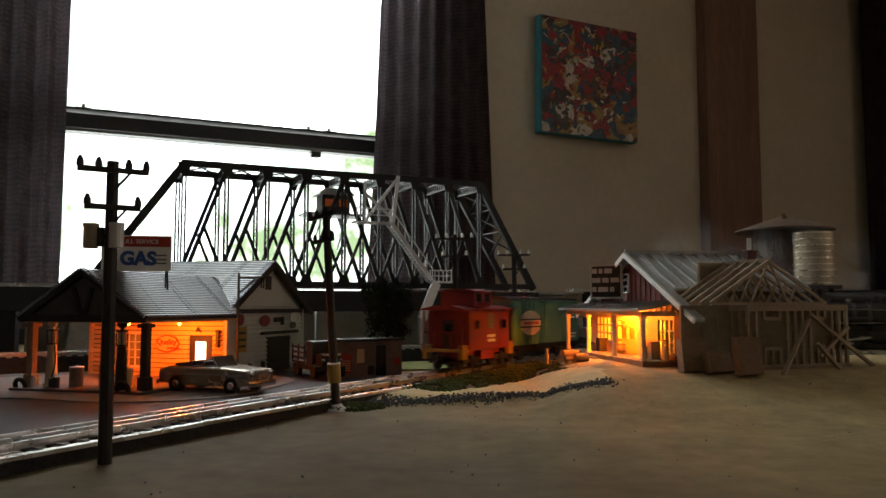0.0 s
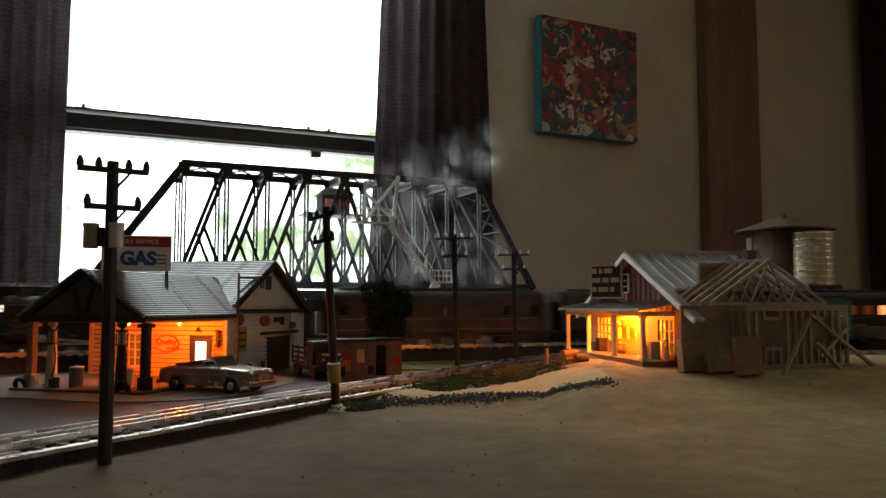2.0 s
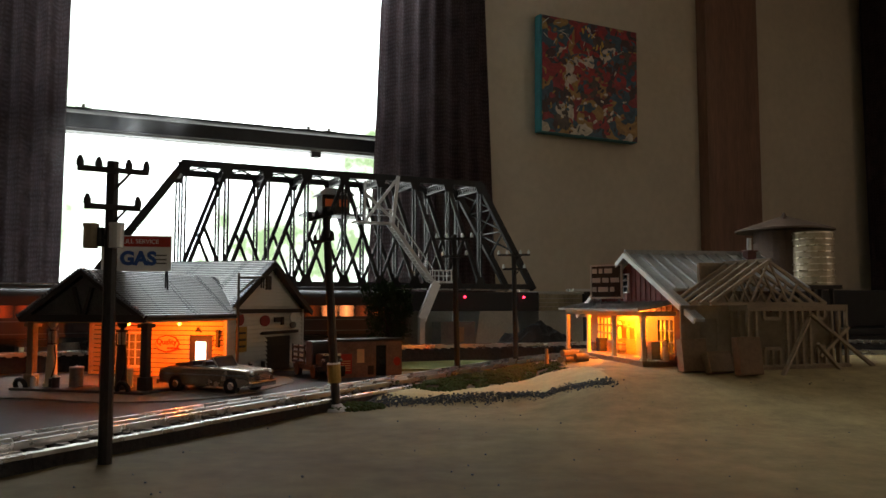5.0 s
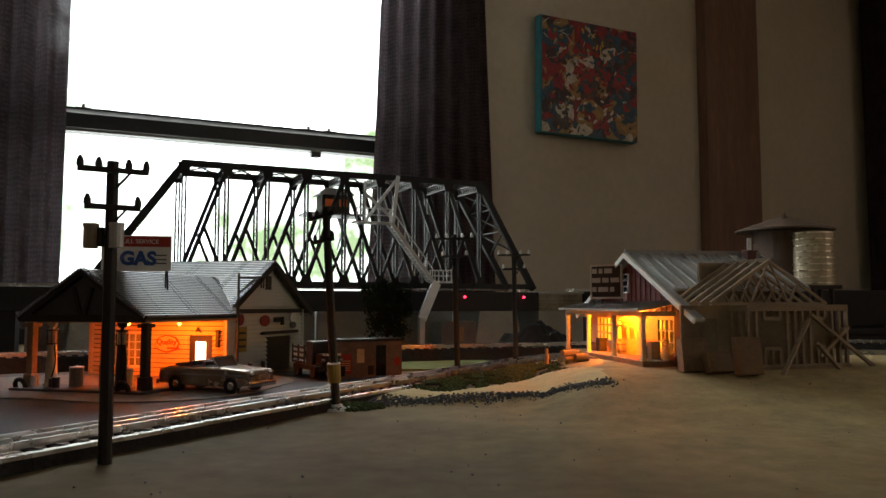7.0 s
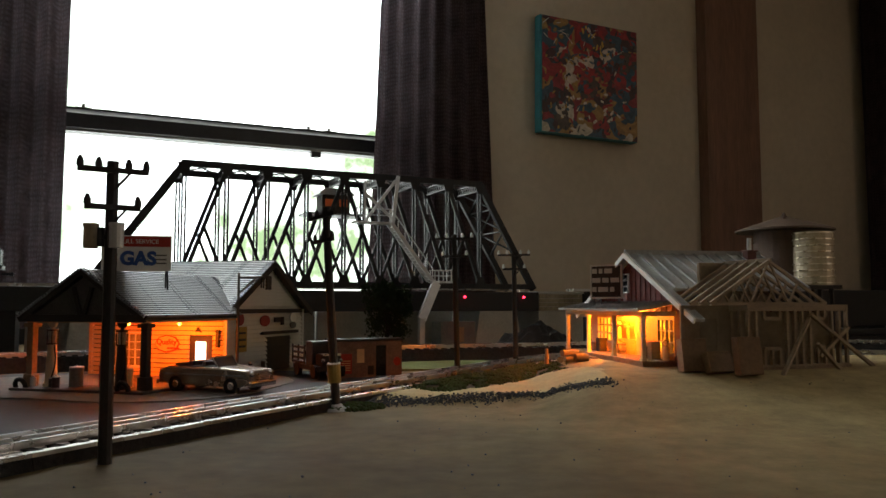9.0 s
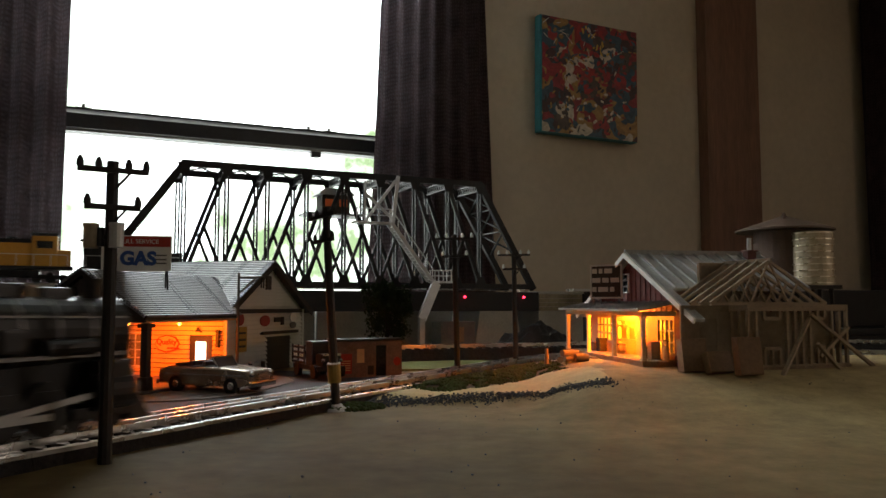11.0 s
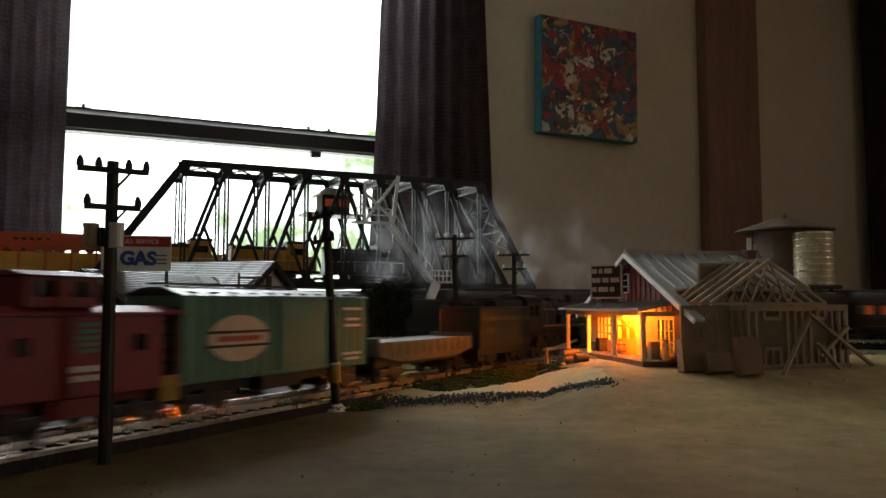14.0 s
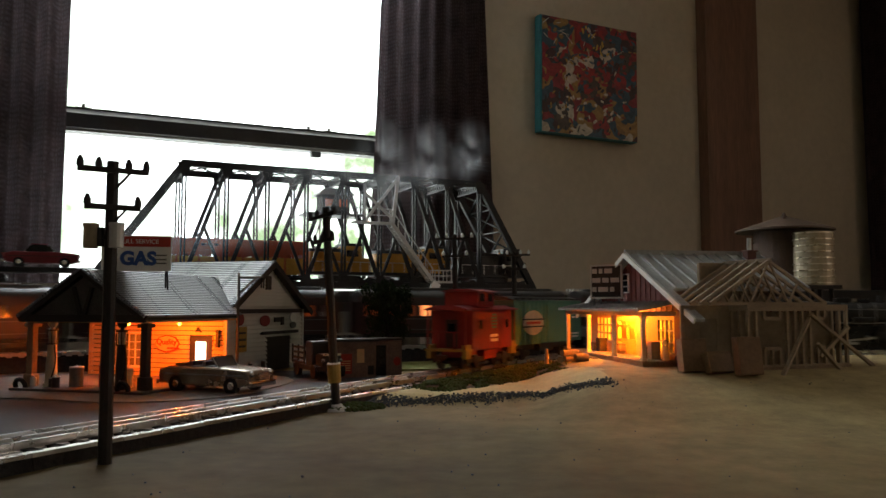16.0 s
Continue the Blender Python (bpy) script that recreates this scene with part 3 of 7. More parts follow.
patch("pavement", "concrete", [(-0.50, 0.815), (-0.42, 0.785), (-0.34, 0.7605), (-0.276, 0.765), (-0.228, 0.80), (-0.20, 0.875), (-0.19, 0.98), (-0.26, 1.06), (-0.5, 1.06), (-0.6, 0.95)], 0.0042, "pale concrete apron round the pump island", category="pavement")
patch("lawn", "lawn", [(-0.12, 1.18), (-0.03, 1.16), (0.02, 1.20), (0.06, 1.28), (0.08, 1.34), (0.0, 1.335), (-0.09, 1.30), (-0.15, 1.26)], 0.003, "yellowish green lawn mat between the tracks", category="grass")

# ---------- track ----------


def track(path, name, label, s0, s1, bed_z, ties=True):
    """Three-rail track on a moulded grey roadbed."""
    n = max(8, int((s1 - s0) / 0.025))
    top = path.z - 0.0065

    def ribbon(a, b, z0, z1, foot=0.0):
        bm = B()
        prev = None
        for i in range(n + 1):
            s = s0 + (s1 - s0) * i / n
            d = (path.at(s + 0.01) - path.at(s - 0.01)).normalized()
            nn = Vector((-d.y, d.x))
            c = path.at(s)
            ring = [bm.verts.new((*(c + nn * (a - foot)), z0)), bm.verts.new((*(c + nn * a), z1)), bm.verts.new((*(c + nn * b), z1)), bm.verts.new((*(c + nn * (b + foot)), z0))]
            if prev:
                for k in range(4):
                    bm.faces.new((prev[k], prev[(k + 1) % 4], ring[(k + 1) % 4], ring[k]))
            else:
                bm.faces.new(ring)
            prev = ring
        bm.faces.new(prev[::-1])
        bmesh.ops.recalc_face_normals(bm, faces=bm.faces[:])
        return bm

    t = part(name, ribbon(-0.034, 0.034, bed_z, top, 0.003 if path is LOWER else 0.012), "ballast")
    tagged(t, label, "track")
    for k, o in enumerate((-0.016, 0.0, 0.016)):
        part("rail", join(ribbon(o - 0.0016, o + 0.0016, path.z - 0.0016, path.z), ribbon(o - 0.0007, o + 0.0007, top - 0.001, path.z - 0.0016), ribbon(o - 0.0026, o + 0.0026, top - 0.001, top + 0.001)), "rail", t, "bright worn steel rail")
    if name == "train_track" and bed_z == 0.0 and path is LOWER:
        part("edge_strip", ribbon(-0.0345, -0.0265, top - 0.001, top + 0.0016), "rail", t, "bright metal strip along the roadbed")
    if ties:
        bm = B()
        box(bm, 0.0075, 0.058, 0.0022, 0, 0, -0.0011, bevel=0.0004)
        first = None
        count = int((s1 - s0) / 0.0165)
        for i in range(min(count, 290)):
            s = s0 + (i + 0.5) * 0.0165
            d = path.at(s + 0.01) - path.at(s - 0.01)
            c = path.at(s)
            mm = pose(c.x, c.y, top + 0.0006, 0, 0, math.degrees(math.atan2(d.y, d.x)))
            if first is None:
                first = part("tie", bm, "tie", t)
                first.matrix_basis = mm
            else:
                again(first, mm, t)
    return t


track(LOWER, "train_track", "three-rail train track on grey roadbed crossing the board", 0.0, LOWER.length * 0.9999, 0.0)
track(UPPER, "train_track", "three-rail train track on the dark elevated deck", 0.0, 2.62, 0.088)
track(OUTER, "train_track", "three-rail train track on grey roadbed behind the station", 0.0, OUTER.length * 0.9999, 0.0)

# ---------- utility poles ----------


def utility_pole(x, y, z, h, lean, turn, arms, label):
    t = thing("utility_pole", pose(x, y, z, 0, lean, 0), label, "utility pole", "poles along the track")
    bm = rod(B(), (0, 0, -0.003), (0, 0, h), 0.0043, 0.0036, 10)
    part("pole", bm, "pole", t, smooth=False)
    c, s = math.cos(radians(turn)), math.sin(radians(turn))
    for az, half in arms:
        bm = B()
        box(bm, 2 * half, 0.0030, 0.0034, 0, -0.004, az, bevel=0.0004)
        beam(bm, (half * 0.45, -0.004, az), (0, -0.003, az - half * 0.55), 0.0016)
        arm = part("crossarm", bm, "pole", t)
        arm.matrix_basis = pose(0, 0, 0, 0, 0, turn)
        n = 4 if half > 0.0205 else 2
        for i in range(n):
            u = (-0.93, -0.42, 0.42, 0.93)[i] if n == 4 else (-0.9, 0.9)[i]
            b2 = B()
            rod(b2, (u * half, -0.004, az + 0.003), (u * half, -0.004, az + 0.0058), 0.0022, 0.0022, 8)
            rod(b2, (u * half, -0.004, az + 0.0058), (u * half, -0.004, az + 0.0095), 0.0024, 0.0009, 8)
            part("insulator", b2, "insulator" if y > 0.9 else "pole", arm)
    return t


pole_near = utility_pole(-0.2095, 0.4834, 0.0, 0.1895, -0.2, 32, ((0.1815, 0.0210), (0.158, 0.0165)), "black telephone pole with two crossarms and lamps")
for dx, dy, mt in ((-0.0115, -0.003, "tank_metal"), (0.006, -0.006, "silver")):
    lamp = part("floodlight", join(rod(B(), (dx, dy, 0.134), (dx, dy, 0.148), 0.0045, 0.0045, 14), rod(B(), (dx, dy, 0.148), (dx, dy, 0.1495), 0.0050, 0.0047, 14)), mt, pole_near, "small metal floodlight can")
    part("bracket", join(beam(B(), (dx, dy, 0.141), (0, 0, 0.141), 0.004, 0.0025), rod(B(), (dx * 0.45, dy, 0.135), (dx * 0.45, dy, 0.147), 0.0022)), "black", lamp)
p2 = utility_pole(-0.0999, 0.7266, 0.0, 0.1915, -3.6, -55, ((0.1815, 0.027), (0.158, 0.020)), "leaning black telephone pole with yellow sleeve and silver foot")
part("sleeve", rod(B(), (0, 0, 0.026), (0, 0, 0.043), 0.0062, 0.0062, 14), "yellow", p2, "yellow painted sleeve")
part("sleeve_cap", rod(B(), (0, 0, 0.043), (0, 0, 0.0445), 0.0066, 0.0060, 14), "white", p2)
part("foot_plate", join(rod(B(), (0, 0, 0), (0, 0, 0.003), 0.0145, 0.012, 18), rod(B(), (0, 0, 0.003), (0, 0, 0.006), 0.0075, 0.0055, 14)), "silver", p2, "round silver foot")
utility_pole(0.0201, 1.0607, 0.0, 0.196, -1.4, 4, ((0.1885, 0.026), (0.164, 0.018)), "black telephone pole in the grass beside the track")
utility_pole(0.113, 1.2, 0.014, 0.168, -0.8, -3, ((0.161, 0.025), (0.139, 0.018)), "black telephone pole in the grass by the track's bend")

# ---------- through-truss bridge ----------

BRIDGE = pose(-0.6, 1.5, 0, 0, 0, WALL_ANGLE)      # x along the near truss, y across it to the far one


def bridge():
    t = thing("truss_bridge", BRIDGE, "long dark steel through-truss railway bridge on pale piers", "bridge")
    x0, x1, zb, zt, wid = -0.09, 0.902, 0.137, 0.392, 0.125
    a, b = 0.085, 0.755
    n = 8
    step = (b - a) / n
    for side, y in enumerate((0.0, wid)):
        bm = B()
        box(bm, b - a + 0.012, 0.012, 0.013, (a + b) / 2, y, zt - 0.013)
        part("top_chord", bm, "bridge", t)
        for xa, xb in ((x0, a), (x1, b)):
            part("end_post", beam(B(), (xa, y, zb), (xb, y, zt - 0.006), 0.012, 0.014), "bridge", t)
        bm = B()
        box(bm, x1 - x0, 0.012, 0.012, (x0 + x1) / 2, y, zb)
        part("bottom_chord", bm, "bridge", t)
        for i in range(n + 1):
            x = a + i * step
            bm = B()
            for o in (-0.0035, 0.0035):
                box(bm, 0.0028, 0.009, zt - zb - 0.01, x + o, y, zb)
            k = 0
            z = zb + 0.008
            while z < zt - 0.02:
                beam(bm, (x - 0.003, y - 0.004, z), (x + 0.003, y - 0.004, z + 0.007), 0.0010)
                beam(bm, (x + 0.003, y - 0.004, z + 0.007), (x - 0.003, y - 0.004, z + 0.014), 0.0010)
                z += 0.014
            part("vertical", bm, "bridge", t)
            for z in (zb + 0.004, zt - 0.03):
                g = prism(B(), [(x - 0.016, z), (x + 0.016, z), (x + 0.007, z + 0.024), (x - 0.007, z + 0.024)] if z < 0.3 else [(x - 0.007, z), (x + 0.007, z), (x + 0.014, z + 0.024), (x - 0.014, z + 0.024)], y - 0.0065, y - 0.0055)
                part("gusset_plate", g, "bridge", t)
        for i in range(n):
            xa, xb = a + i * step, a + (i + 1) * step
            up = (i < n // 2)
            za, zc = (zb + 0.01, zt - 0.012) if up else (zt - 0.012, zb + 0.01)
            part("diagonal", beam(B(), (xa, y, za), (xb, y, zc), 0.0075, 0.008), "bridge", t)
            mid = (zb + zt) / 2 - 0.03
            part("substrut", beam(B(), (xa if not up else xb, y, zb + 0.01), ((xa + xb) / 2, y, mid + 0.02), 0.005, 0.006), "bridge", t)
    # lattice struts and laterals between the trusses
    for i in range(n + 1):
        x = a + i * step
        bm = B()
        for z in (zt - 0.004, zt - 0.022):
            box(bm, 0.006, wid - 0.012, 0.002, x, wid / 2, z)
        m_ = 9
        for k in range(m_):
            ya, yb = 0.006 + (wid - 0.012) * k / m_, 0.006 + (wid - 0.012) * (k + 1) / m_
            beam(bm, (x, ya, zt - 0.021), (x, yb, zt - 0.004), 0.002)
            beam(bm, (x, ya, zt - 0.004), (x, yb, zt - 0.021), 0.002)
        # struts lighter in the right half: lit and silhouetted tones put into the material
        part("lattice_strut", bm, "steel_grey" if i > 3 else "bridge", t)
        if i < n:
            part("lateral_brace", join(beam(B(), (x, 0, zt - 0.004), (x + step, wid, zt - 0.004), 0.003), beam(B(), (x + step, 0, zt - 0.004), (x, wid, zt - 0.004), 0.003)), "bridge", t)
    for xa, xb in ((x0, a), (x1, b)):
        bm = B()
        for k in range(3):
            f0, f1 = 0.35 + 0.2 * k, 0.55 + 0.2 * k
            pa, pb = xa + (xb - xa) * f0, xa + (xb - xa) * f1
            za, zc = zb + (zt - zb) * f0, zb + (zt - zb) * f1
            beam(bm, (pa, 0, za), (pb, wid, zc), 0.004)
            beam(bm, (pa, wid, za), (pb, 0, zc), 0.004)
            beam(bm, (pb, 0, zc), (pb, wid, zc), 0.004)
        # the two ends' different brightness is put into their materials
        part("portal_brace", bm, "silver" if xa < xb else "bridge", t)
    bm = B()
    box(bm, x1 - x0 + 0.02, wid + 0.02, 0.045, (x0 + x1) / 2, wid / 2, 0.085, bevel=0.002)
    part("deck_girder", bm, "bridge", t, "black plate girder deck")
    for x in (0.71, 0.868):
        part("marker_lamp", ball(B(), x, -0.012, 0.118, 0.0028), "red_led", t, "glowing red marker lamp")
    for x, w in ((0.80, 0.10), (-0.06, 0.10)):
        bm = B()
        prism(bm, [(x - w / 2 - 0.012, 0.0), (x + w / 2 + 0.012, 0.0), (x + w / 2, 0.0848), (x - w / 2, 0.0848)], -0.01, wid + 0.01)
        part("pier", bm, "plaster_rock", t, "pale moulded plaster pier")
    # rails on the deck
    for o in (-0.016, 0, 0.016):
        bm = B()
        box(bm, 1.0, 0.003, 0.006, 0.405, wid / 2 + o, 0.135)
        part("rail", bm, "rail", t)


bridge()


def viaduct(x, length, label):
    t = thing("elevated_track", BRIDGE @ pose(x, 0.0625, 0), label, "elevated track")
    bm = B()
    box(bm, length, 0.13, 0.045, 0, 0, 0.088, bevel=0.002)
    part("deck", bm, "bridge", t)
    for o in (-0.016, 0, 0.016):
        bm = B()
        box(bm, length, 0.003, 0.006, 0, o, 0.135)
        part("rail", bm, "rail", t)
    k = -length / 2 + 0.08
    while k < length / 2:
        bm = B()
        box(bm, 0.03, 0.10, 0.0875, k, 0, 0.0)
        part("support", bm, "bridge", t)
        k += 0.3


viaduct(-0.20, 0.20, "dark elevated track deck leading onto the bridge")
viaduct(1.365, 0.63, "dark elevated track deck beyond the bridge")


def abutment():
    t = thing("stone_abutment", BRIDGE, "pale stone-faced abutment carrying the track beyond the bridge", "abutment")
    bm = B()
    box(bm, 0.130, 0.125, 0.084, 0.982, 0.0625, 0.0, bevel=0.002)
    part("plinth", bm, "plaster_rock", t, "smooth pale plaster plinth")
    bm = B()
    box(bm, 0.128, 0.120, 0.042, 0.982, 0.0625, 0.0845)
    part("core", bm, "plaster_rock", t)
    bm = B()
    box(bm, 0.134, 0.130, 0.006, 0.982, 0.0625, 0.1268, bevel=0.001)
    part("coping", bm, "plaster_rock", t)
    rnd = random.Random(3)
    for j in range(4):
        x = 0.919
        while x < 1.042:
            w = min(rnd.uniform(0.014, 0.030), 1.045 - x)
            if 1.045 - x - w < 0.008:
                w = 1.045 - x
            bm = B()
            box(bm, w - 0.0012, 0.004, 0.0092, x + w / 2, 0.001 - 0.0008 * rnd.random(), 0.0853 + j * 0.0103, bevel=0.0008)
            part("stone", bm, "abutment_stone", t)
            x += w


abutment()


def control_cabin():
    t = thing("bridge_cabin", BRIDGE @ pose(0.412, 0.055, 0.026), "small bridge control cabin on a silver gallery with stairs", "cabin")
    bm = B()
    box(bm, 0.135, 0.07, 0.004, -0.004, 0, 0.272)
    part("platform", bm, "steel_grey", t)
    bm = B()
    box(bm, 0.064, 0.048, 0.042, 0, 0, 0.276, bevel=0.001)
    part("cabin_wall", bm, "old_board", t, "weathered dark board walls")
    for x in (-0.016, 0.016):
        bm = B()
        box(bm, 0.018, 0.003, 0.016, x, -0.0245, 0.292)
        part("window", bm, "coach_dim", t, "dim red-lit cabin window")
    bm = B()
    prism(bm, [(-0.042, 0.318), (0.042, 0.318), (0.026, 0.332), (-0.026, 0.332)], -0.033, 0.033)
    part("roof", bm, "silver", t, "pale grey hipped roof")
    for x in (-0.03, 0.03):
        part("strut", join(beam(B(), (x, 0, 0.272), (x * 0.7, 0.035, 0.2), 0.003), beam(B(), (x, -0.02, 0.272), (x, 0.035, 0.23), 0.003)), "silver", t)


control_cabin()


def stairs():
    t = thing("bridge_stairs", BRIDGE @ pose(0.0, -0.05, 0.0), "silver metal stairs leading down the bridge's side", "stairs")
    top, low = Vector((0.508, 0, 0.278)), Vector((0.606, 0, 0.152))
    bm = B()
    box(bm, 0.085, 0.026, 0.004, 0.468, 0, 0.274)
    for x in (0.43, 0.455, 0.48, 0.505):
        box(bm, 0.002, 0.002, 0.03, x, -0.012, 0.276)
    beam(bm, (0.428, -0.012, 0.306), (0.508, -0.012, 0.306), 0.002)
    beam(bm, (0.428, -0.012, 0.292), (0.508, -0.012, 0.292), 0.0016)
    part("upper_landing", bm, "silver", t)
    for y in (-0.012, 0.012):
        part("stringer", beam(B(), (top.x, y, top.z), (low.x, y, low.z), 0.004, 0.008), "silver", t)
    bm = B()
    beam(bm, (top.x, -0.012, top.z + 0.028), (low.x, -0.012, low.z + 0.028), 0.002)
    for k in range(7):
        p = top.lerp(low, k / 6)
        beam(bm, (p.x, -0.012, p.z), (p.x, -0.012, p.z + 0.028), 0.0016)
    part("handrail", bm, "silver", t)
    step = None
    for k in range(18):
        p = top.lerp(low, (k + 0.5) / 18)
        if step is None:
            bm = B()
            box(bm, 0.008, 0.024, 0.0014)
            step = part("tread", bm, "silver", t)
            step.matrix_basis = pose(p.x, 0, p.z)
        else:
            again(step, pose(p.x, 0, p.z), t)
    bm = B()
    box(bm, 0.05, 0.026, 0.004, 0.632, 0, 0.148)
    for x in (0.612, 0.632, 0.652):
        box(bm, 0.0018, 0.0018, 0.024, x, -0.012, 0.152)
        box(bm, 0.0018, 0.0018, 0.024, x, 0.012, 0.152)
    for y in (-0.012, 0.012):
        beam(bm, (0.608, y, 0.176), (0.656, y, 0.176), 0.0018)
        beam(bm, (0.608, y, 0.164), (0.656, y, 0.164), 0.0016)
    part("lower_landing", bm, "silver", t)
    part("lower_flight", join(beam(B(), (0.612, -0.02, 0.148), (0.572, -0.03, 0.068), 0.006, 0.022)), "silver", t)
    part("foot_post", join(beam(B(), (0.572, -0.03, 0.07), (0.572, -0.03, 0.0), 0.012)), "silver", t)

    part("tower_brace", join(beam(B(), (0.462, 0.03, 0.282), (0.535, 0.03, 0.378), 0.004, 0.006), beam(B(), (0.528, 0.03, 0.282), (0.540, 0.03, 0.388), 0.005, 0.007), beam(B(), (0.462, 0.03, 0.345), (0.528, 0.03, 0.290), 0.004, 0.006),
                             beam(B(), (0.462, 0.03, 0.276), (0.462, 0.03, 0.372), 0.004, 0.006)), "silver", t, "bright lattice brace at the stair head")


stairs()

# ---------- rolling stock ----------
# every car points along +x, its wheels stand on z = 0


def truck(parent, x, axles=2, r=0.0085, name="truck"):
    bm = B()
    sp = 0.036 if axles == 2 else 0.024
    xs = [x + (i - (axles - 1) / 2) * sp for i in range(axles)]
    for y in (-0.023, 0.023):
        box(bm, sp * (axles - 1) + 0.014, 0.004, 0.007, x, y, 0.008, bevel=0.001)
        box(bm, 0.012, 0.006, 0.012, x, y, 0.006)
    box(bm, 0.010, 0.046, 0.008, x, 0, 0.008)
    tr = part(name, bm, "black", parent)
    for xx in xs:
        b2 = B()
        for y in (-0.016, 0.016):
            rod(b2, (xx, y - 0.0025, r), (xx, y + 0.0025, r), r, r, 16)
        rod(b2, (xx, -0.018, r), (xx, 0.018, r), 0.002)
        part("wheelset", b2, "engine", tr)
    return tr


def coupler(parent, x):
    bm = B()
    box(bm, 0.018, 0.006, 0.005, x, 0, 0.014)
    box(bm, 0.007, 0.009, 0.007, x + (0.008 if x > 0 else -0.008), 0, 0.013, bevel=0.001)
    part("coupler", bm, "black", parent)


def oval(bm, x, y, z, rx, rz, d=0.0008, n=28):
    """A flat oval plate on a side wall."""
    lo = [bm.verts.new((x + rx * math.cos(6.2832 * i / n), y, z + rz * math.sin(6.2832 * i / n))) for i in range(n)]
    hi = [bm.verts.new((v.co.x, y + d, v.co.z)) for v in lo]
    for i in range(n):
        bm.faces.new((lo[i], lo[(i + 1) % n], hi[(i + 1) % n], hi[i]))
    bm.faces.new(lo[::-1])
    bm.faces.new(hi)
    bmesh.ops.recalc_face_normals(bm, faces=bm.faces[:])
    return bm


def boxcar():
    t = thing("boxcar", Matrix.Identity(4), "green boxcar with a cream oval emblem and black roof", "boxcar", "lower freight train")
    L, W2 = 0.240, 0.0315
    bm = B()
    box(bm, L, 2 * W2, 0.066, 0, 0, 0.024, bevel=0.001)
    part("body", bm, "box_green", t)
    bm = B()
    prism(bm, [(-W2 - 0.002, 0.090), (W2 + 0.002, 0.090), (W2 * 0.5, 0.0955), (0, 0.097), (-W2 * 0.5, 0.0955)], -L / 2 - 0.001, L / 2 + 0.001, "x")
    for i in range(11):
        box(bm, 0.002, 2 * W2 + 0.003, 0.0016, -L / 2 + 0.012 + i * (L - 0.024) / 10, 0, 0.0915)
    box(bm, L, 0.012, 0.0016, 0, 0, 0.0985)
    part("roof", bm, "black", t)
    for sd in (-1, 1):
        y = sd * (W2 + 0.0008)
        bm = B()
        box(bm, 0.062, 0.002, 0.060, 0.0 + 0.018, y, 0.027, bevel=0.0004)
        for k in range(5):
            box(bm, 0.056, 0.0032, 0.0012, 0.018, y, 0.033 + k * 0.011)
        door = part("door", bm, "box_green", t)
        bm = B()
        for z in (0.0255, 0.0885):
            box(bm, 0.14, 0.003, 0.002, 0.03, y, z)
        part("door_track", bm, "box_green", t)
        for xx in [-L / 2 + 0.004 + i * 0.0135 for i in range(8)] + [0.055 + i * 0.0125 for i in range(6)]:
            bm = B()
            box(bm, 0.0012, 0.0018, 0.064, xx, sd * W2, 0.025)
            part("side_rib", bm, "box_green", t)
        yb = sd * (W2 + 0.0014) - (0.0008 if sd < 0 else 0)
        em = part("emblem", oval(B(), -0.062, yb, 0.0565, 0.034, 0.0185), mat("emblem_cream", (0.62, 0.52, 0.40), 0.6, vary=0.15, scale=60, bump=0), t, "cream oval emblem with dark bands")
        bm = B()
        for z in (0.0495, 0.0605):
            box(bm, 0.070, 0.0006, 0.0022, -0.062, sd * (W2 + 0.0027), z)
        part("emblem_band", bm, "black", em)
        bm = B()
        for k in range(7):
            box(bm, 0.005, 0.0006, 0.0042, -0.083 + k * 0.007, sd * (W2 + 0.0027), 0.0542)
        part("emblem_mark", bm, "sign_red", em)
        for z, w in ((0.078, 0.03), (0.068, 0.022), (0.062, 0.026), (0.035, 0.03), (0.030, 0.024)):
            bm = B()
            box(bm, w, 0.0006, 0.0026, 0.093, sd * (W2 + 0.001), z)
            part("side_mark", bm, "white", t, "row of pale unreadable lettering")
    for x in (-0.1105, 0.1105):
        bm = B()
        for z in range(6):
            box(bm, 0.0012, 0.012, 0.0012, x + (0.0105 if x > 0 else -0.0105), -0.02, 0.03 + z * 0.01)
        part("ladder", bm, "black", t)
    bm = B()
    box(bm, L - 0.02, 0.03, 0.010, 0, 0, 0.0145)
    box(bm, 0.05, 0.05, 0.012, 0, 0, 0.012)
    part("underframe", bm, "black", t)
    for x in (-0.085, 0.085):
        truck(t, x)
    for x in (-0.128, 0.128):
        coupler(t, x)
    return t


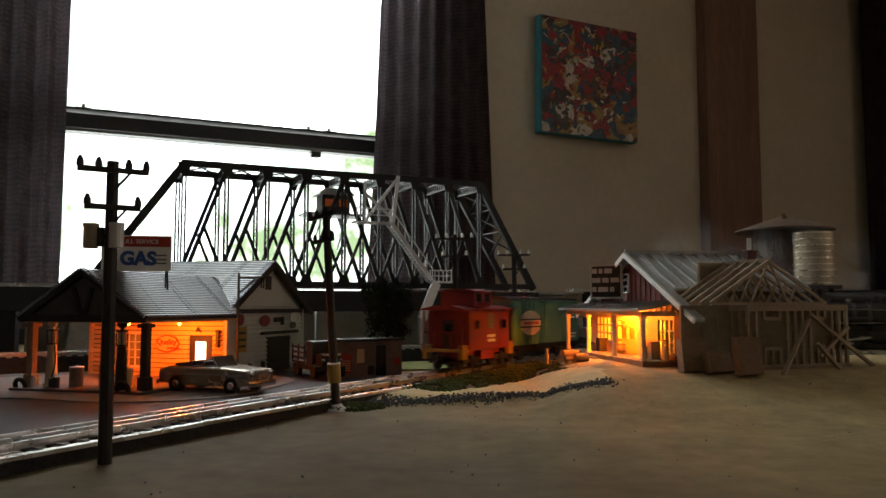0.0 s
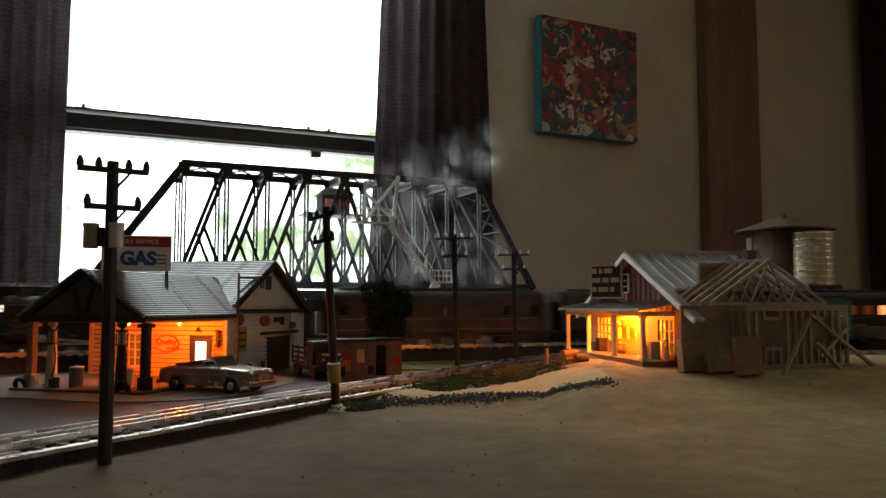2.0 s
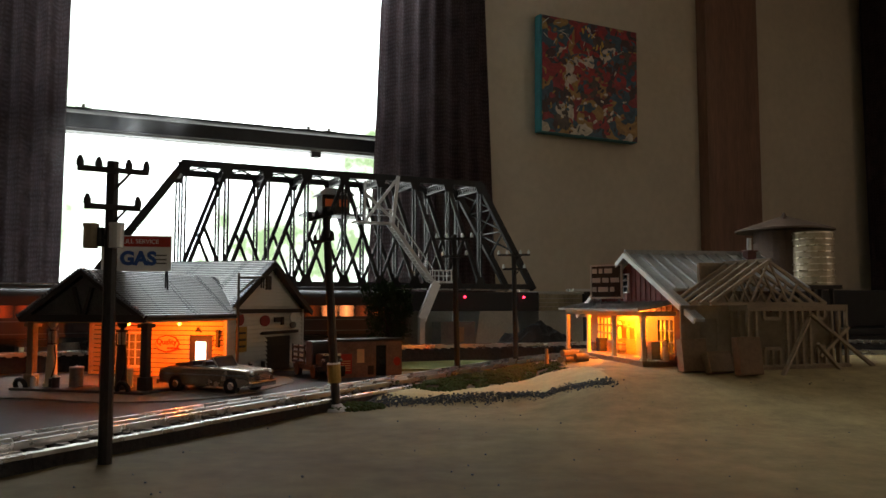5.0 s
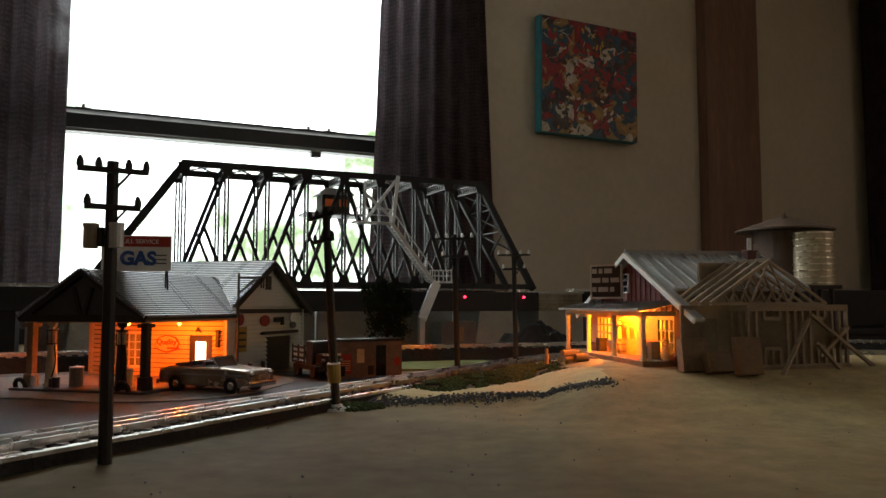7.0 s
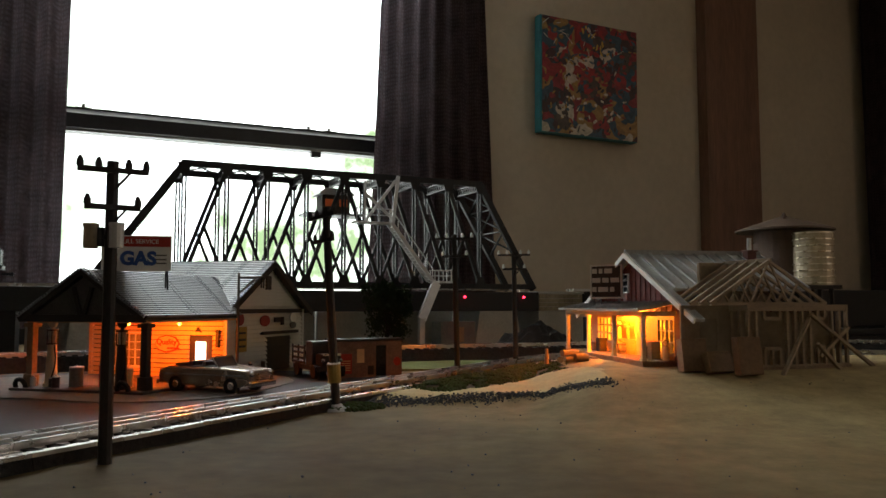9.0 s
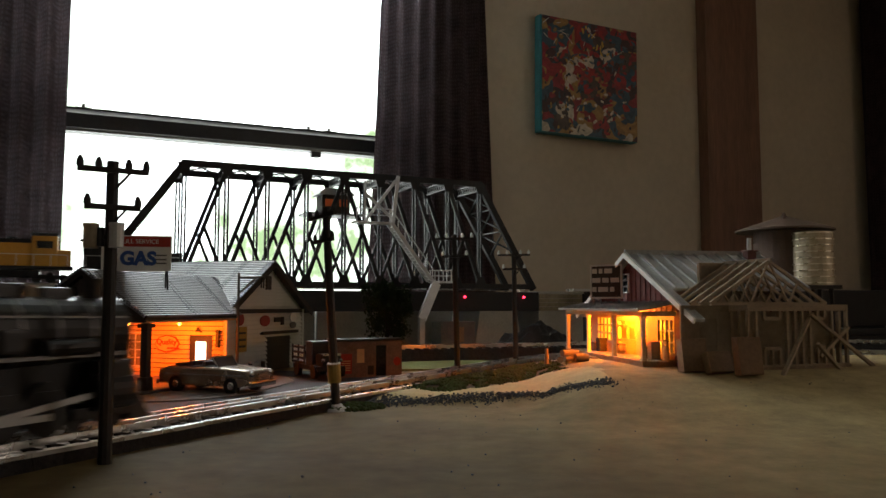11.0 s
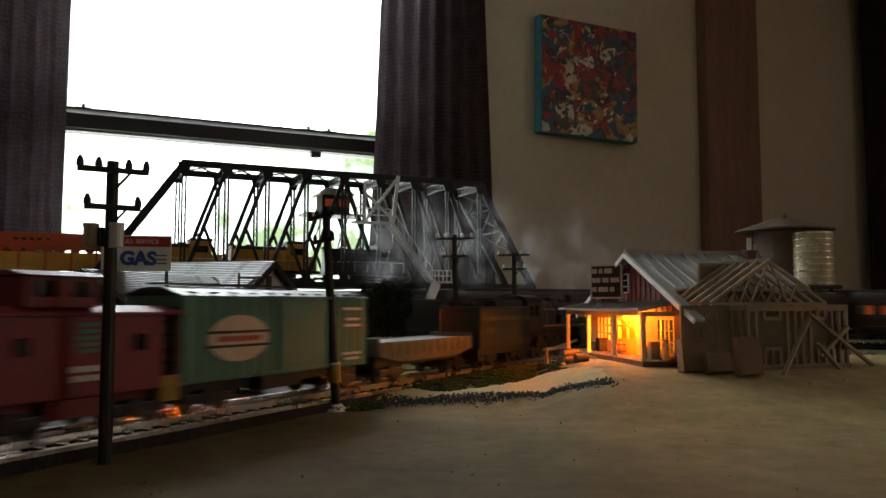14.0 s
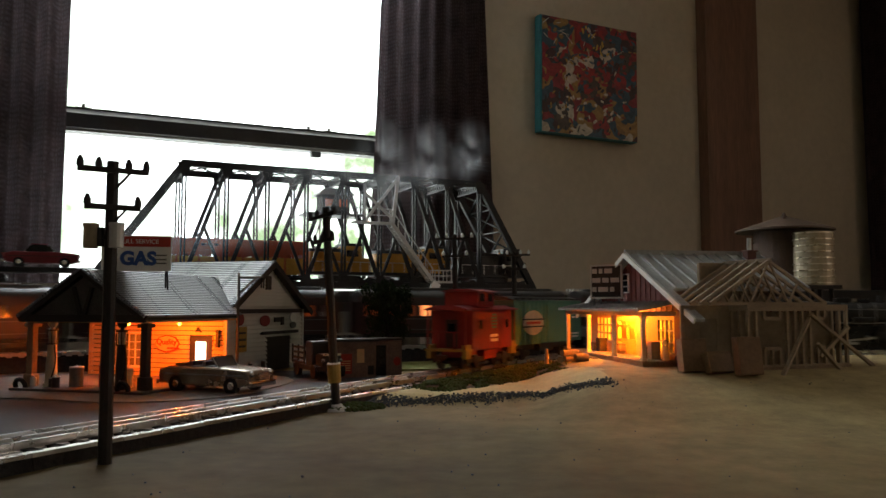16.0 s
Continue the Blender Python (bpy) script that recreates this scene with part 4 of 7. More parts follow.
def caboose():
    t = thing("caboose", Matrix.Identity(4), "red caboose with cupola and yellow end steps", "caboose", "lower freight train")
    L, W2 = 0.128, 0.030
    bm = B()
    box(bm, L, 2 * W2, 0.052, 0, 0, 0.024, bevel=0.001)
    part("body", bm, "car_red", t)
    bm = B()
    prism(bm, [(-W2 - 0.003, 0.0762), (W2 + 0.003, 0.0762), (W2 + 0.002, 0.078), (W2 * 0.4, 0.0825), (-W2 * 0.4, 0.0825), (-W2 - 0.002, 0.078)], -0.082, 0.082, "x")
    part("roof", bm, "car_red", t)
    cx = -0.012
    bm = B()
    box(bm, 0.052, 0.050, 0.020, cx, 0, 0.081, bevel=0.001)
    cup = part("cupola", bm, "car_red", t)
    bm = B()
    prism(bm, [(-0.030, 0.1012), (0.030, 0.1012), (0.014, 0.1045), (-0.014, 0.1045)], cx - 0.030, cx + 0.030, "x")
    part("cupola_roof", bm, "car_red", cup)
    for sd in (-1, 1):
        bm = B()
        for dx in (-0.013, 0.013):
            box(bm, 0.014, 0.002, 0.010, cx + dx, sd * 0.0247, 0.088)
        part("cupola_window", bm, "dark_glass", cup)
        y = sd * W2
        for x in (-0.042, 0.044):
            bm = B()
            box(bm, 0.015, 0.002, 0.015, x, y, 0.050)
            fr = part("window", bm, "car_red", t)
            bm = B()
            box(bm, 0.009, 0.0006, 0.011, x, y + sd * 0.0013, 0.052)
            part("pane", bm, "dark_glass", fr)
        bm = B()
        for k in range(5):
            box(bm, (0.014, 0.018, 0.019, 0.018, 0.014)[k], 0.0006, 0.0026, 0.003, y + sd * 0.0004, 0.052 + k * 0.0042)
        part("emblem", bm, "box_green", t, "dark banded round emblem")
        for z, w in ((0.040, 0.026), (0.034, 0.024)):
            for k in range(4):
                bm = B()
                box(bm, w / 4 - 0.0012, 0.0006, 0.0038, 0.003 - w / 2 + (k + 0.5) * w / 4, y + sd * 0.0004, z)
                part("side_mark", bm, "white", t, "white unreadable lettering")
        for x in (-0.073, 0.073):
            bm = B()
            box(bm, 0.016, 0.006, 0.018, x, sd * 0.026, 0.014, bevel=0.0006)
            part("end_step", bm, "yellow", t, "yellow end steps")
    for e in (-1, 1):
        bm = B()
        box(bm, 0.019, 2 * W2, 0.003, e * 0.073, 0, 0.0235)
        part("end_platform", bm, "yellow", t)
        bm = B()
        for y in (-0.027, -0.012, 0.012, 0.027):
            box(bm, 0.0016, 0.0016, 0.022, e * 0.081, y, 0.026)
        beam(bm, (e * 0.081, -0.027, 0.048), (e * 0.081, 0.027, 0.048), 0.0016)
        for y in (-0.027, 0.027):
            box(bm, 0.0018, 0.0018, 0.052, e * 0.080, y, 0.025)
        part("end_railing", bm, "car_red", t)
        bm = B()
        box(bm, 0.0014, 0.017, 0.036, e * (L / 2 + 0.0004), 0, 0.028)
        d = part("end_door", bm, "maroon", t)
        bm = B()
        box(bm, 0.0012, 0.010, 0.012, e * (L / 2 + 0.0014), 0, 0.047)
        part("door_pane", bm, "dark_glass", d)
    bm = B()
    box(bm, L, 0.03, 0.009, 0, 0, 0.0148)
    box(bm, 0.04, 0.052, 0.012, 0.0, 0, 0.011)
    part("underframe", bm, "car_red", t)
    for x in (-0.046, 0.046):
        truck(t, x)
    for x in (-0.09, 0.09):
        coupler(t, x)
    return t


def gondola():
    t = thing("flatcar", Matrix.Identity(4), "grey flat-topped gondola with a level load", "freight car", "lower freight train")
    L, W2 = 0.222, 0.030
    bm = B()
    box(bm, L, 2 * W2, 0.004, 0, 0, 0.030)
    part("floor", bm, "flat_grey", t)
    for sd in (-1, 1):
        bm = B()
        prism(bm, [(-L / 2, 0.044), (-L / 2, 0.030), (-L * 0.3, 0.022), (L * 0.3, 0.022), (L / 2, 0.030), (L / 2, 0.044)], sd * W2 - 0.001, sd * W2 + 0.001)
        for k in range(13):
            box(bm, 0.0022, 0.004, 0.014, -L / 2 + 0.006 + k * (L - 0.012) / 12, sd * W2, 0.029)
        part("side_sill", bm, "flat_grey", t)
    bm = B()
    box(bm, L - 0.006, 2 * W2 - 0.004, 0.008, 0, 0, 0.035, bevel=0.001)
    part("load", bm, "flat_grey", t, "grey flat load")
    for e in (-1, 1):
        bm = B()
        box(bm, 0.003, 2 * W2, 0.018, e * (L / 2 - 0.002), 0, 0.030)
        part("end_board", bm, "flat_grey", t)
    bm = B()
    box(bm, L - 0.03, 0.03, 0.012, 0, 0, 0.0165)
    part("underframe", bm, "black", t)
    for x in (-0.075, 0.075):
        truck(t, x)
    for x in (-0.118, 0.118):
        coupler(t, x)
    return t


def tender(stripe, group, label):
    t = thing("tender", Matrix.Identity(4), label, "tender", group)
    L, W2 = 0.180, 0.030
    bm = B()
    box(bm, L, 2 * W2, 0.056, 0, 0, 0.025, bevel=0.003)
    part("body", bm, "tender", t)
    bm = B()
    box(bm, 0.10, 0.046, 0.010, 0.025, 0, 0.080, bevel=0.002)
    part("coal_bunker", bm, "tender", t)
    bm = B()
    box(bm, 0.09, 0.038, 0.004, 0.025, 0, 0.089, bevel=0.0015)
    part("coal_load", bm, "coal", t)
    for x in (-0.06, -0.04):
        bm = B()
        box(bm, 0.016, 0.018, 0.007, x, 0, 0.080, bevel=0.001)
        part("hatch", bm, "tender", t)
    if stripe:
        for sd in (-1, 1):
            bm = B()
            box(bm, L - 0.012, 0.0008, 0.0055, 0, sd * (W2 + 0.0003), 0.062)
            part("stripe", bm, "flat_grey", t, "pale painted stripe")
            bm = B()
            for k in range(4):
                box(bm, 0.006, 0.0010, 0.007, -0.07 + k * 0.008, sd * (W2 + 0.0003), 0.045)
            part("side_mark", bm, "flat_grey", t)
    bm = B()
    box(bm, L + 0.006, 0.056, 0.009, 0, 0, 0.0165)
    part("underframe", bm, "black", t)
    for x in (-0.055, 0.055):
        truck(t, x, 3, 0.0075)
    coupler(t, -0.098)
    return t


def steam_engine(group, label, driver_r=0.0165, drivers=4, lens="warm_white"):
    """Large steam engine; its cab is at the rear, headlamp at the front."""
    t = thing("steam_engine", Matrix.Identity(4), label, "steam locomotive", group)
    zc = 0.062
    bm = rod(B(), (-0.055, 0, zc), (0.105, 0, zc), 0.0245, 0.0215, 26)
    rod(bm, (0.105, 0, zc), (0.126, 0, zc), 0.0225, 0.0225, 26)
    rod(bm, (0.126, 0, zc), (0.131, 0, zc), 0.0225, 0.014, 26)
    part("boiler", bm, "engine", t)
    bm = B()
    for x in (-0.03, 0.0, 0.03, 0.06, 0.09):
        rod(bm, (x, 0, zc), (x + 0.0025, 0, zc), 0.0252 - (x + 0.055) * 0.018, 0.0252 - (x + 0.055) * 0.018, 26)
    part("boiler_band", bm, "steel_grey", t)
    bm = B()
    box(bm, 0.052, 0.058, 0.046, -0.085, 0, 0.040, bevel=0.0015)
    cab = part("cab", bm, "engine", t)
    bm = B()
    prism(bm, [(-0.032, 0.086), (0.032, 0.086), (0.026, 0.091), (0.010, 0.0945), (-0.010, 0.0945), (-0.026, 0.091)], -0.118, -0.055, "x")
    part("cab_roof", bm, "engine", cab)
    for sd in (-1, 1):
        for x in (-0.097, -0.078):
            bm = B()
            box(bm, 0.013, 0.002, 0.015, x, sd * 0.029, 0.063)
            part("cab_window", bm, "dark_glass", cab)
    bm = rod(B(), (0.108, 0, zc + 0.02), (0.108, 0, zc + 0.034), 0.0075, 0.0085, 16)
    part("smokestack", bm, "engine", t)
    for x, r, h in ((0.03, 0.011, 0.012), (0.07, 0.010, 0.010), (-0.02, 0.008, 0.008)):
        bm = B()
        box(bm, r * 2.6, r * 1.5, h, x, 0, zc + 0.018, bevel=0.003)
        part("dome", bm, "engine", t)
    part("bell", join(rod(B(), (0.055, 0, zc + 0.022), (0.055, 0, zc + 0.029), 0.004, 0.002)), "tank_metal", t)
    bm = rod(B(), (0.128, 0, zc + 0.004), (0.138, 0, zc + 0.004), 0.0065, 0.0065, 16)
    h = part("headlamp", bm, "engine", t)
    part("headlamp_lens", rod(B(), (0.138, 0, zc + 0.004), (0.1395, 0, zc + 0.004), 0.0055, 0.0055, 16), lens, h, "round headlamp lens")
    for sd in (-1, 1):
        bm = B()
        box(bm, 0.17, 0.008, 0.0022, 0.03, sd * 0.027, 0.047)
        part("running_board", bm, "steel_grey", t)
        bm = beam(B(), (-0.05, sd * 0.0255, 0.073), (0.12, sd * 0.0235, 0.071), 0.0014)
        for x in (-0.04, 0.0, 0.04, 0.08):
            beam(bm, (x, sd * 0.0255, 0.073), (x, sd * 0.020, 0.073), 0.0014)
        part("handrail", bm, "steel_grey", t)
        bm = rod(B(), (0.088, sd * 0.0245, 0.024), (0.122, sd * 0.0245, 0.024), 0.0115, 0.0115, 18)
        box(bm, 0.03, 0.014, 0.014, 0.105, sd * 0.0245, 0.030, bevel=0.002)
        part("cylinder", bm, "engine", t)
        bm = B()
        box(bm, 0.018, 0.010, 0.014, 0.02, sd * 0.026, 0.051, bevel=0.002)
        rod(bm, (0.045, sd * 0.028, 0.053), (0.085, sd * 0.028, 0.053), 0.0055, 0.0055, 12)
        part("air_tank", bm, "engine", t)
        bm = B()
        n = drivers
        beam(bm, (-0.045, sd * 0.0235, driver_r - 0.004), (0.055, sd * 0.0235, driver_r - 0.004), 0.0022, 0.004)
        beam(bm, (0.0, sd * 0.0255, driver_r - 0.003), (0.09, sd * 0.0255, 0.023), 0.0022, 0.0035)
        part("side_rod", bm, "silver", t, "bright steel side rods")
    for k in range(drivers):
        x = -0.045 + k * 0.1 / (drivers - 1)
        bm = B()
        for y in (-0.0165, 0.0165):
            rod(bm, (x, y - 0.003, driver_r), (x, y + 0.003, driver_r), driver_r, driver_r, 24)
            s2 = 1 if y > 0 else -1
            rod(bm, (x, y + s2 * 0.003, driver_r), (x, y + s2 * 0.006, driver_r), 0.004, 0.004, 12)
            box(bm, 0.016, 0.002, 0.005, x, y + s2 * 0.0035, driver_r + 0.006)
        rod(bm, (x, -0.018, driver_r), (x, 0.018, driver_r), 0.0025)
        part("driving_wheel", bm, "engine", t)
    truck(t, 0.098, 2, 0.0075, "pilot_truck")
    truck(t, -0.088, 2, 0.0085, "trailing_truck")
    bm = B()
    box(bm, 0.215, 0.022, 0.018, 0.008, 0, 0.026)
    part("frame", bm, "black", t)
    bm = B()
    prism(bm, [(0.124, 0.004), (0.146, 0.004), (0.132, 0.022), (0.124, 0.022)], -0.024, 0.024)
    box(bm, 0.012, 0.052, 0.006, 0.126, 0, 0.022)
    part("pilot", bm, "engine", t)
    bm = B()
    for y in (-0.012, 0.012):
        rod(bm, (0.118, y, 0.03), (0.118, y, 0.05), 0.0025)
        box(bm, 0.002, 0.002, 0.03, 0.129, y * 1.7, 0.026)
    part("front_pipe", bm, "engine", t)
    return t


def coach(lit, baggage, group, label):
    """Heavyweight passenger car."""
    t = thing("passenger_car", Matrix.Identity(4), label, "passenger car", group)
    L, W2 = 0.395, 0.031
    bm = B()
    box(bm, L, 2 * W2, 0.030, 0, 0, 0.022, bevel=0.001)
    box(bm, L, 2 * W2, 0.014, 0, 0, 0.070, bevel=0.001)
    part("body", bm, "maroon", t)
    bm = B()
    prof = [(W2 * math.cos(a), 0.0838 + 0.014 * math.sin(a)) for a in [math.pi * k / 14 for k in range(15)]]
    prism(bm, prof, -L / 2, L / 2, "x")
    box(bm, L * 0.9, 0.026, 0.007, 0, 0, 0.0945, bevel=0.002)
    part("roof", bm, "coach_roof", t)
    for sd in (-1, 1):
        n = 12
        pitch = (L - 0.05) / n
        for k in range(n):
            x = -L / 2 + 0.025 + (k + 0.5) * pitch
            solid = baggage and k % 4 != 1
            bm = B()
            box(bm, pitch * (1.0 if solid else 0.46), 0.004, 0.0184, x - (0 if solid else pitch * 0.27), sd * (W2 - 0.002), 0.0518)
            part("side_panel", bm, "maroon", t)
            if not solid:
                bm = B()
                box(bm, pitch * 0.54, 0.002, 0.018, x + pitch * 0.23, sd * (W2 - 0.004), 0.052)
                bright = lit and k in (2, 3, 8)
                part("window", bm, "coach_light" if bright else ("coach_dim" if lit else "dark_glass"), t, "amber-lit coach window" if lit else "")
        bm = B()
        box(bm, L - 0.02, 0.0006, 0.0016, 0, sd * (W2 + 0.0003), 0.046)
        box(bm, L - 0.02, 0.0006, 0.0012, 0, sd * (W2 + 0.0003), 0.028)
        part("belt_rail", bm, "flat_grey", t)
        bm = B()
        for x in (-0.05, 0.03):
            box(bm, 0.05, 0.012, 0.010, x, sd * 0.02, 0.010)
        part("battery_box", bm, "black", t)
    for e in (-1, 1):
        bm = B()
        box(bm, 0.012, 2 * W2, 0.064, e * (L / 2 - 0.006), 0, 0.022)
        box(bm, 0.012, 0.026, 0.052, e * (L / 2 + 0.006), 0, 0.024)
        part("vestibule", bm, "maroon", t)
        truck(t, e * 0.145, 3, 0.0085)
        coupler(t, e * 0.204)
    bm = B()
    box(bm, L - 0.02, 0.03, 0.008, 0, 0, 0.0142)
    part("underframe", bm, "black", t)
    return t


def diesel(material, label, L=0.25):
    t = thing("diesel_engine", Matrix.Identity(4), label, "diesel locomotive", "upper freight train")
    W2 = 0.030
    bm = B()
    box(bm, L - 0.05, 0.044, 0.044, -0.02, 0, 0.032, bevel=0.002)
    part("hood", bm, material, t)
    bm = B()
    box(bm, L - 0.05, 0.040, 0.008, -0.02, 0, 0.076, bevel=0.002)
    for k in range(4):
        rod(bm, (-0.09 + k * 0.04, 0, 0.083), (-0.09 + k * 0.04, 0, 0.088), 0.009, 0.009, 14)
    part("hood_roof", bm, "black", t)
    bm = B()
    box(bm, 0.045, 2 * W2, 0.060, L / 2 - 0.05, 0, 0.030, bevel=0.003)
    cab = part("cab", bm, material, t)
    bm = B()
    box(bm, 0.047, 2 * W2 + 0.001, 0.006, L / 2 - 0.05, 0, 0.090, bevel=0.002)
    part("cab_roof", bm, "black", cab)
    for sd in (-1, 1):
        bm = B()
        box(bm, 0.028, 0.002, 0.014, L / 2 - 0.05, sd * W2, 0.066)
        part("cab_window", bm, "dark_glass", cab)
        for k in range(8):
            bm = B()
            box(bm, (L - 0.1) / 10, 0.0014, 0.022, -L / 2 + 0.02 + k * (L - 0.1) / 7, sd * 0.0222, 0.045)
            part("hood_door", bm, material, t)
        bm = B()
        for k in range(7):
            box(bm, 0.0012, 0.0012, 0.022, -L / 2 + 0.01 + k * (L - 0.02) / 6, sd * W2, 0.032)
        beam(bm, (-L / 2 + 0.01, sd * W2, 0.054), (L / 2 - 0.01, sd * W2, 0.054), 0.0013)
        part("handrail", bm, "white", t)
    bm = B()
    box(bm, 0.024, 0.040, 0.032, L / 2 - 0.016, 0, 0.032, bevel=0.003)
    part("nose", bm, material, t)
    part("headlamp", ball(B(), L / 2 - 0.028, 0, 0.086, 0.004), "white", t)
    bm = B()
    box(bm, L, 2 * W2, 0.007, 0, 0, 0.025)
    box(bm, 0.08, 0.05, 0.014, 0, 0, 0.010, bevel=0.003)
    part("frame", bm, "black", t)
    for x in (-L * 0.3, L * 0.3):
        truck(t, x, 3, 0.0085)
    for e in (-1, 1):
        coupler(t, e * (L / 2 + 0.006))
    return t


def autorack(material, label, L=0.36):
    """Covered automobile carrier with arched ports along its upper side."""
    t = thing("autorack_car", Matrix.Identity(4), label, "autorack car", "upper freight train")
    W2 = 0.031
    bm = B()
    box(bm, L, 2 * W2, 0.004, 0, 0, 0.022)
    part("deck", bm, "black", t)
    bm = B()
    box(bm, L, 2 * W2, 0.004, 0, 0, 0.110, bevel=0.001)
    part("roof", bm, material, t)
    n = 14
    pitch = L / n
    for sd in (-1, 1):
        y = sd * (W2 - 0.001)
        bm = B()
        box(bm, L, 0.002, 0.030, 0, y, 0.080)
        part("upper_panel", bm, material, t)
        for k in range(n):
            x = -L / 2 + (k + 0.5) * pitch
            w = pitch * 0.28
            for e in (-1, 1):
                bm = prism(B(), [(x + e * pitch / 2, 0.070), (x + e * w, 0.070), (x + e * w * 0.9, 0.075), (x + e * w * 0.4, 0.080), (x + e * pitch / 2, 0.080)][::e], y - 0.001, y + 0.001)
                part("port_panel", bm, material, t)
        for k in range(3):
            bm = B()
            box(bm, L, 0.002, 0.0125, 0, y, 0.030 + k * 0.0135)
            part("side_plank", bm, "diesel_yellow" if material == "orange" else material, t)
        for k in range(9):
            bm = B()
            box(bm, 0.004, 0.004, 0.086, -L / 2 + 0.002 + k * (L - 0.004) / 8, y, 0.025)
            part("side_post", bm, material, t)
        bm = B()
        for k in range(5):
            box(bm, 0.008, 0.0006, 0.006, -0.05 + k * 0.013, sd * (W2 + 0.0006), 0.096)
        part("side_mark", bm, "black", t)
    for e in (-1, 1):
        bm = B()
        box(bm, 0.003, 2 * W2 - 0.004, 0.084, e * (L / 2 - 0.003), 0, 0.026)
        part("end_door", bm, material, t)
        truck(t, e * L * 0.36)
        coupler(t, e * (L / 2 + 0.006))
    bm = B()
    box(bm, L - 0.02, 0.03, 0.008, 0, 0, 0.0142)
    part("underframe", bm, "black", t)
    return t


def car_body(t, paint, scale=1.0, glass_mat="dark_glass", open_top=False):
    """A 1950s automobile pointing along +x, with parts under t; wheels on z = 0."""
    k = scale

    def pr(pts, y0, y1):
        return prism(B(), [(a * k, z * k) for a, z in pts], y0 * k, y1 * k)
    bm = pr([(-0.058, 0.010), (-0.040, 0.007), (0.045, 0.007), (0.057, 0.010), (0.0575, 0.020), (0.055, 0.0245), (0.02, 0.027), (-0.02, 0.0265), (-0.045, 0.0275), (-0.0585, 0.0235), (-0.060, 0.016)], -0.0215, 0.0215)
    bmesh.ops.bevel(bm, geom=bm.edges[:], offset=0.0022 * k, segments=2, affect="EDGES", profile=0.6)
    part("body", bm, paint, t, smooth=False)
    if open_top:
        bm = pr([(0.014, 0.026), (0.0152, 0.026), (0.0075, 0.0365), (0.0065, 0.0365)], -0.0165, 0.0165)
        part("windscreen", bm, glass_mat, t)
        bm = B()
        for y in (-0.0168, 0.0168):
            beam(bm, (0.0148 * k, y * k, 0.026 * k), (0.0070 * k, y * k, 0.0370 * k), 0.0012 * k)
        beam(bm, (0.0070 * k, -0.0168 * k, 0.0370 * k), (0.0070 * k, 0.0168 * k, 0.0370 * k), 0.0012 * k)
        part("windscreen_frame", bm, "chrome", t)
        for x in (-0.004, -0.021):
            bm = B()
            box(bm, 0.005 * k, 0.032 * k, 0.007 * k, x * k, 0, 0.0255 * k, bevel=0.0012 * k)
            part("seat", bm, "maroon", t)
        bm = B()
        box(bm, 0.038 * k, 0.034 * k, 0.0015 * k, -0.010 * k, 0, 0.0262 * k)
        part("cockpit", bm, "dark_trim", t)
        bm = B()
        box(bm, 0.014 * k, 0.034 * k, 0.004 * k, -0.034 * k, 0, 0.0262 * k, bevel=0.0015 * k)
        part("folded_hood", bm, "dark_trim", t)
    else:
        car_top(t, pr, paint, glass_mat, k)
    car_trim(t, k, open_top)


def car_top(t, pr, paint, glass_mat, k):
    bm = pr([(-0.030, 0.026), (0.020, 0.026), (0.010, 0.0385), (-0.004, 0.0405), (-0.018, 0.0395)], -0.0170, 0.0170)
    bmesh.ops.bevel(bm, geom=bm.edges[:], offset=0.0022 * k, segments=2, affect="EDGES")
    part("greenhouse", bm, glass_mat, t)
    bm = pr([(-0.020, 0.0392), (0.008, 0.0392), (0.006, 0.0412), (-0.017, 0.0412)], -0.0165, 0.0165)
    part("roof", bm, paint, t)


def car_trim(t, k, chrome_line):
    for x in (-0.036, 0.035):
        for y in (-0.0195, 0.0195):
            w = part("wheel", rod(B(), (x * k, (y - 0.0028) * k, 0.0085 * k), (x * k, (y + 0.0028) * k, 0.0085 * k), 0.0085 * k, None, 18), "tyre", t)
            s2 = 1 if y > 0 else -1
            part("hubcap", rod(B(), (x * k, (y + s2 * 0.0024) * k, 0.0085 * k), (x * k, (y + s2 * 0.0034) * k, 0.0085 * k), 0.0048 * k, 0.003 * k, 16), "chrome", w)
    for x in (-0.0605, 0.0590):
        bm = B()
        box(bm, 0.004 * k, 0.043 * k, 0.0055 * k, x * k, 0, 0.0075 * k, bevel=0.001 * k)
        part("bumper", bm, "chrome", t)
    bm = B()
    for j in range(5):
        box(bm, 0.0018 * k, 0.024 * k, 0.0012 * k, 0.0578 * k, 0, (0.0140 + 0.0018 * j) * k)
    part("grille", bm, "chrome", t)
    for y in (-0.0165, 0.0165):
        part("headlight", ball(B(), 0.0568 * k, y * k, 0.0205 * k, 0.0036 * k), "chrome", t)
        bm = B()
        box(bm, 0.105 * k, 0.0008 * k, 0.0012 * k, 0, y / 0.0165 * 0.0217 * k, 0.0185 * k)
        part("side_trim", bm, "chrome" if chrome_line else "maroon", t)
        bm = B()
        box(bm, 0.004 * k, 0.004 * k, 0.006 * k, -0.0585 * k, y * k, 0.018 * k)
        part("tail_light", bm, "sign_red", t)


def autoflat():
    t = thing("flatcar", Matrix.Identity(4), "dark flat car carrying a red automobile", "freight car", "upper freight train")
    bm = B()
    box(bm, 0.25, 0.06, 0.010, 0, 0, 0.020, bevel=0.001)
    part("deck", bm, "black", t)
    for x in (-0.085, 0.085):
        truck(t, x)
    for e in (-1, 1):
        coupler(t, e * 0.131)
    return t


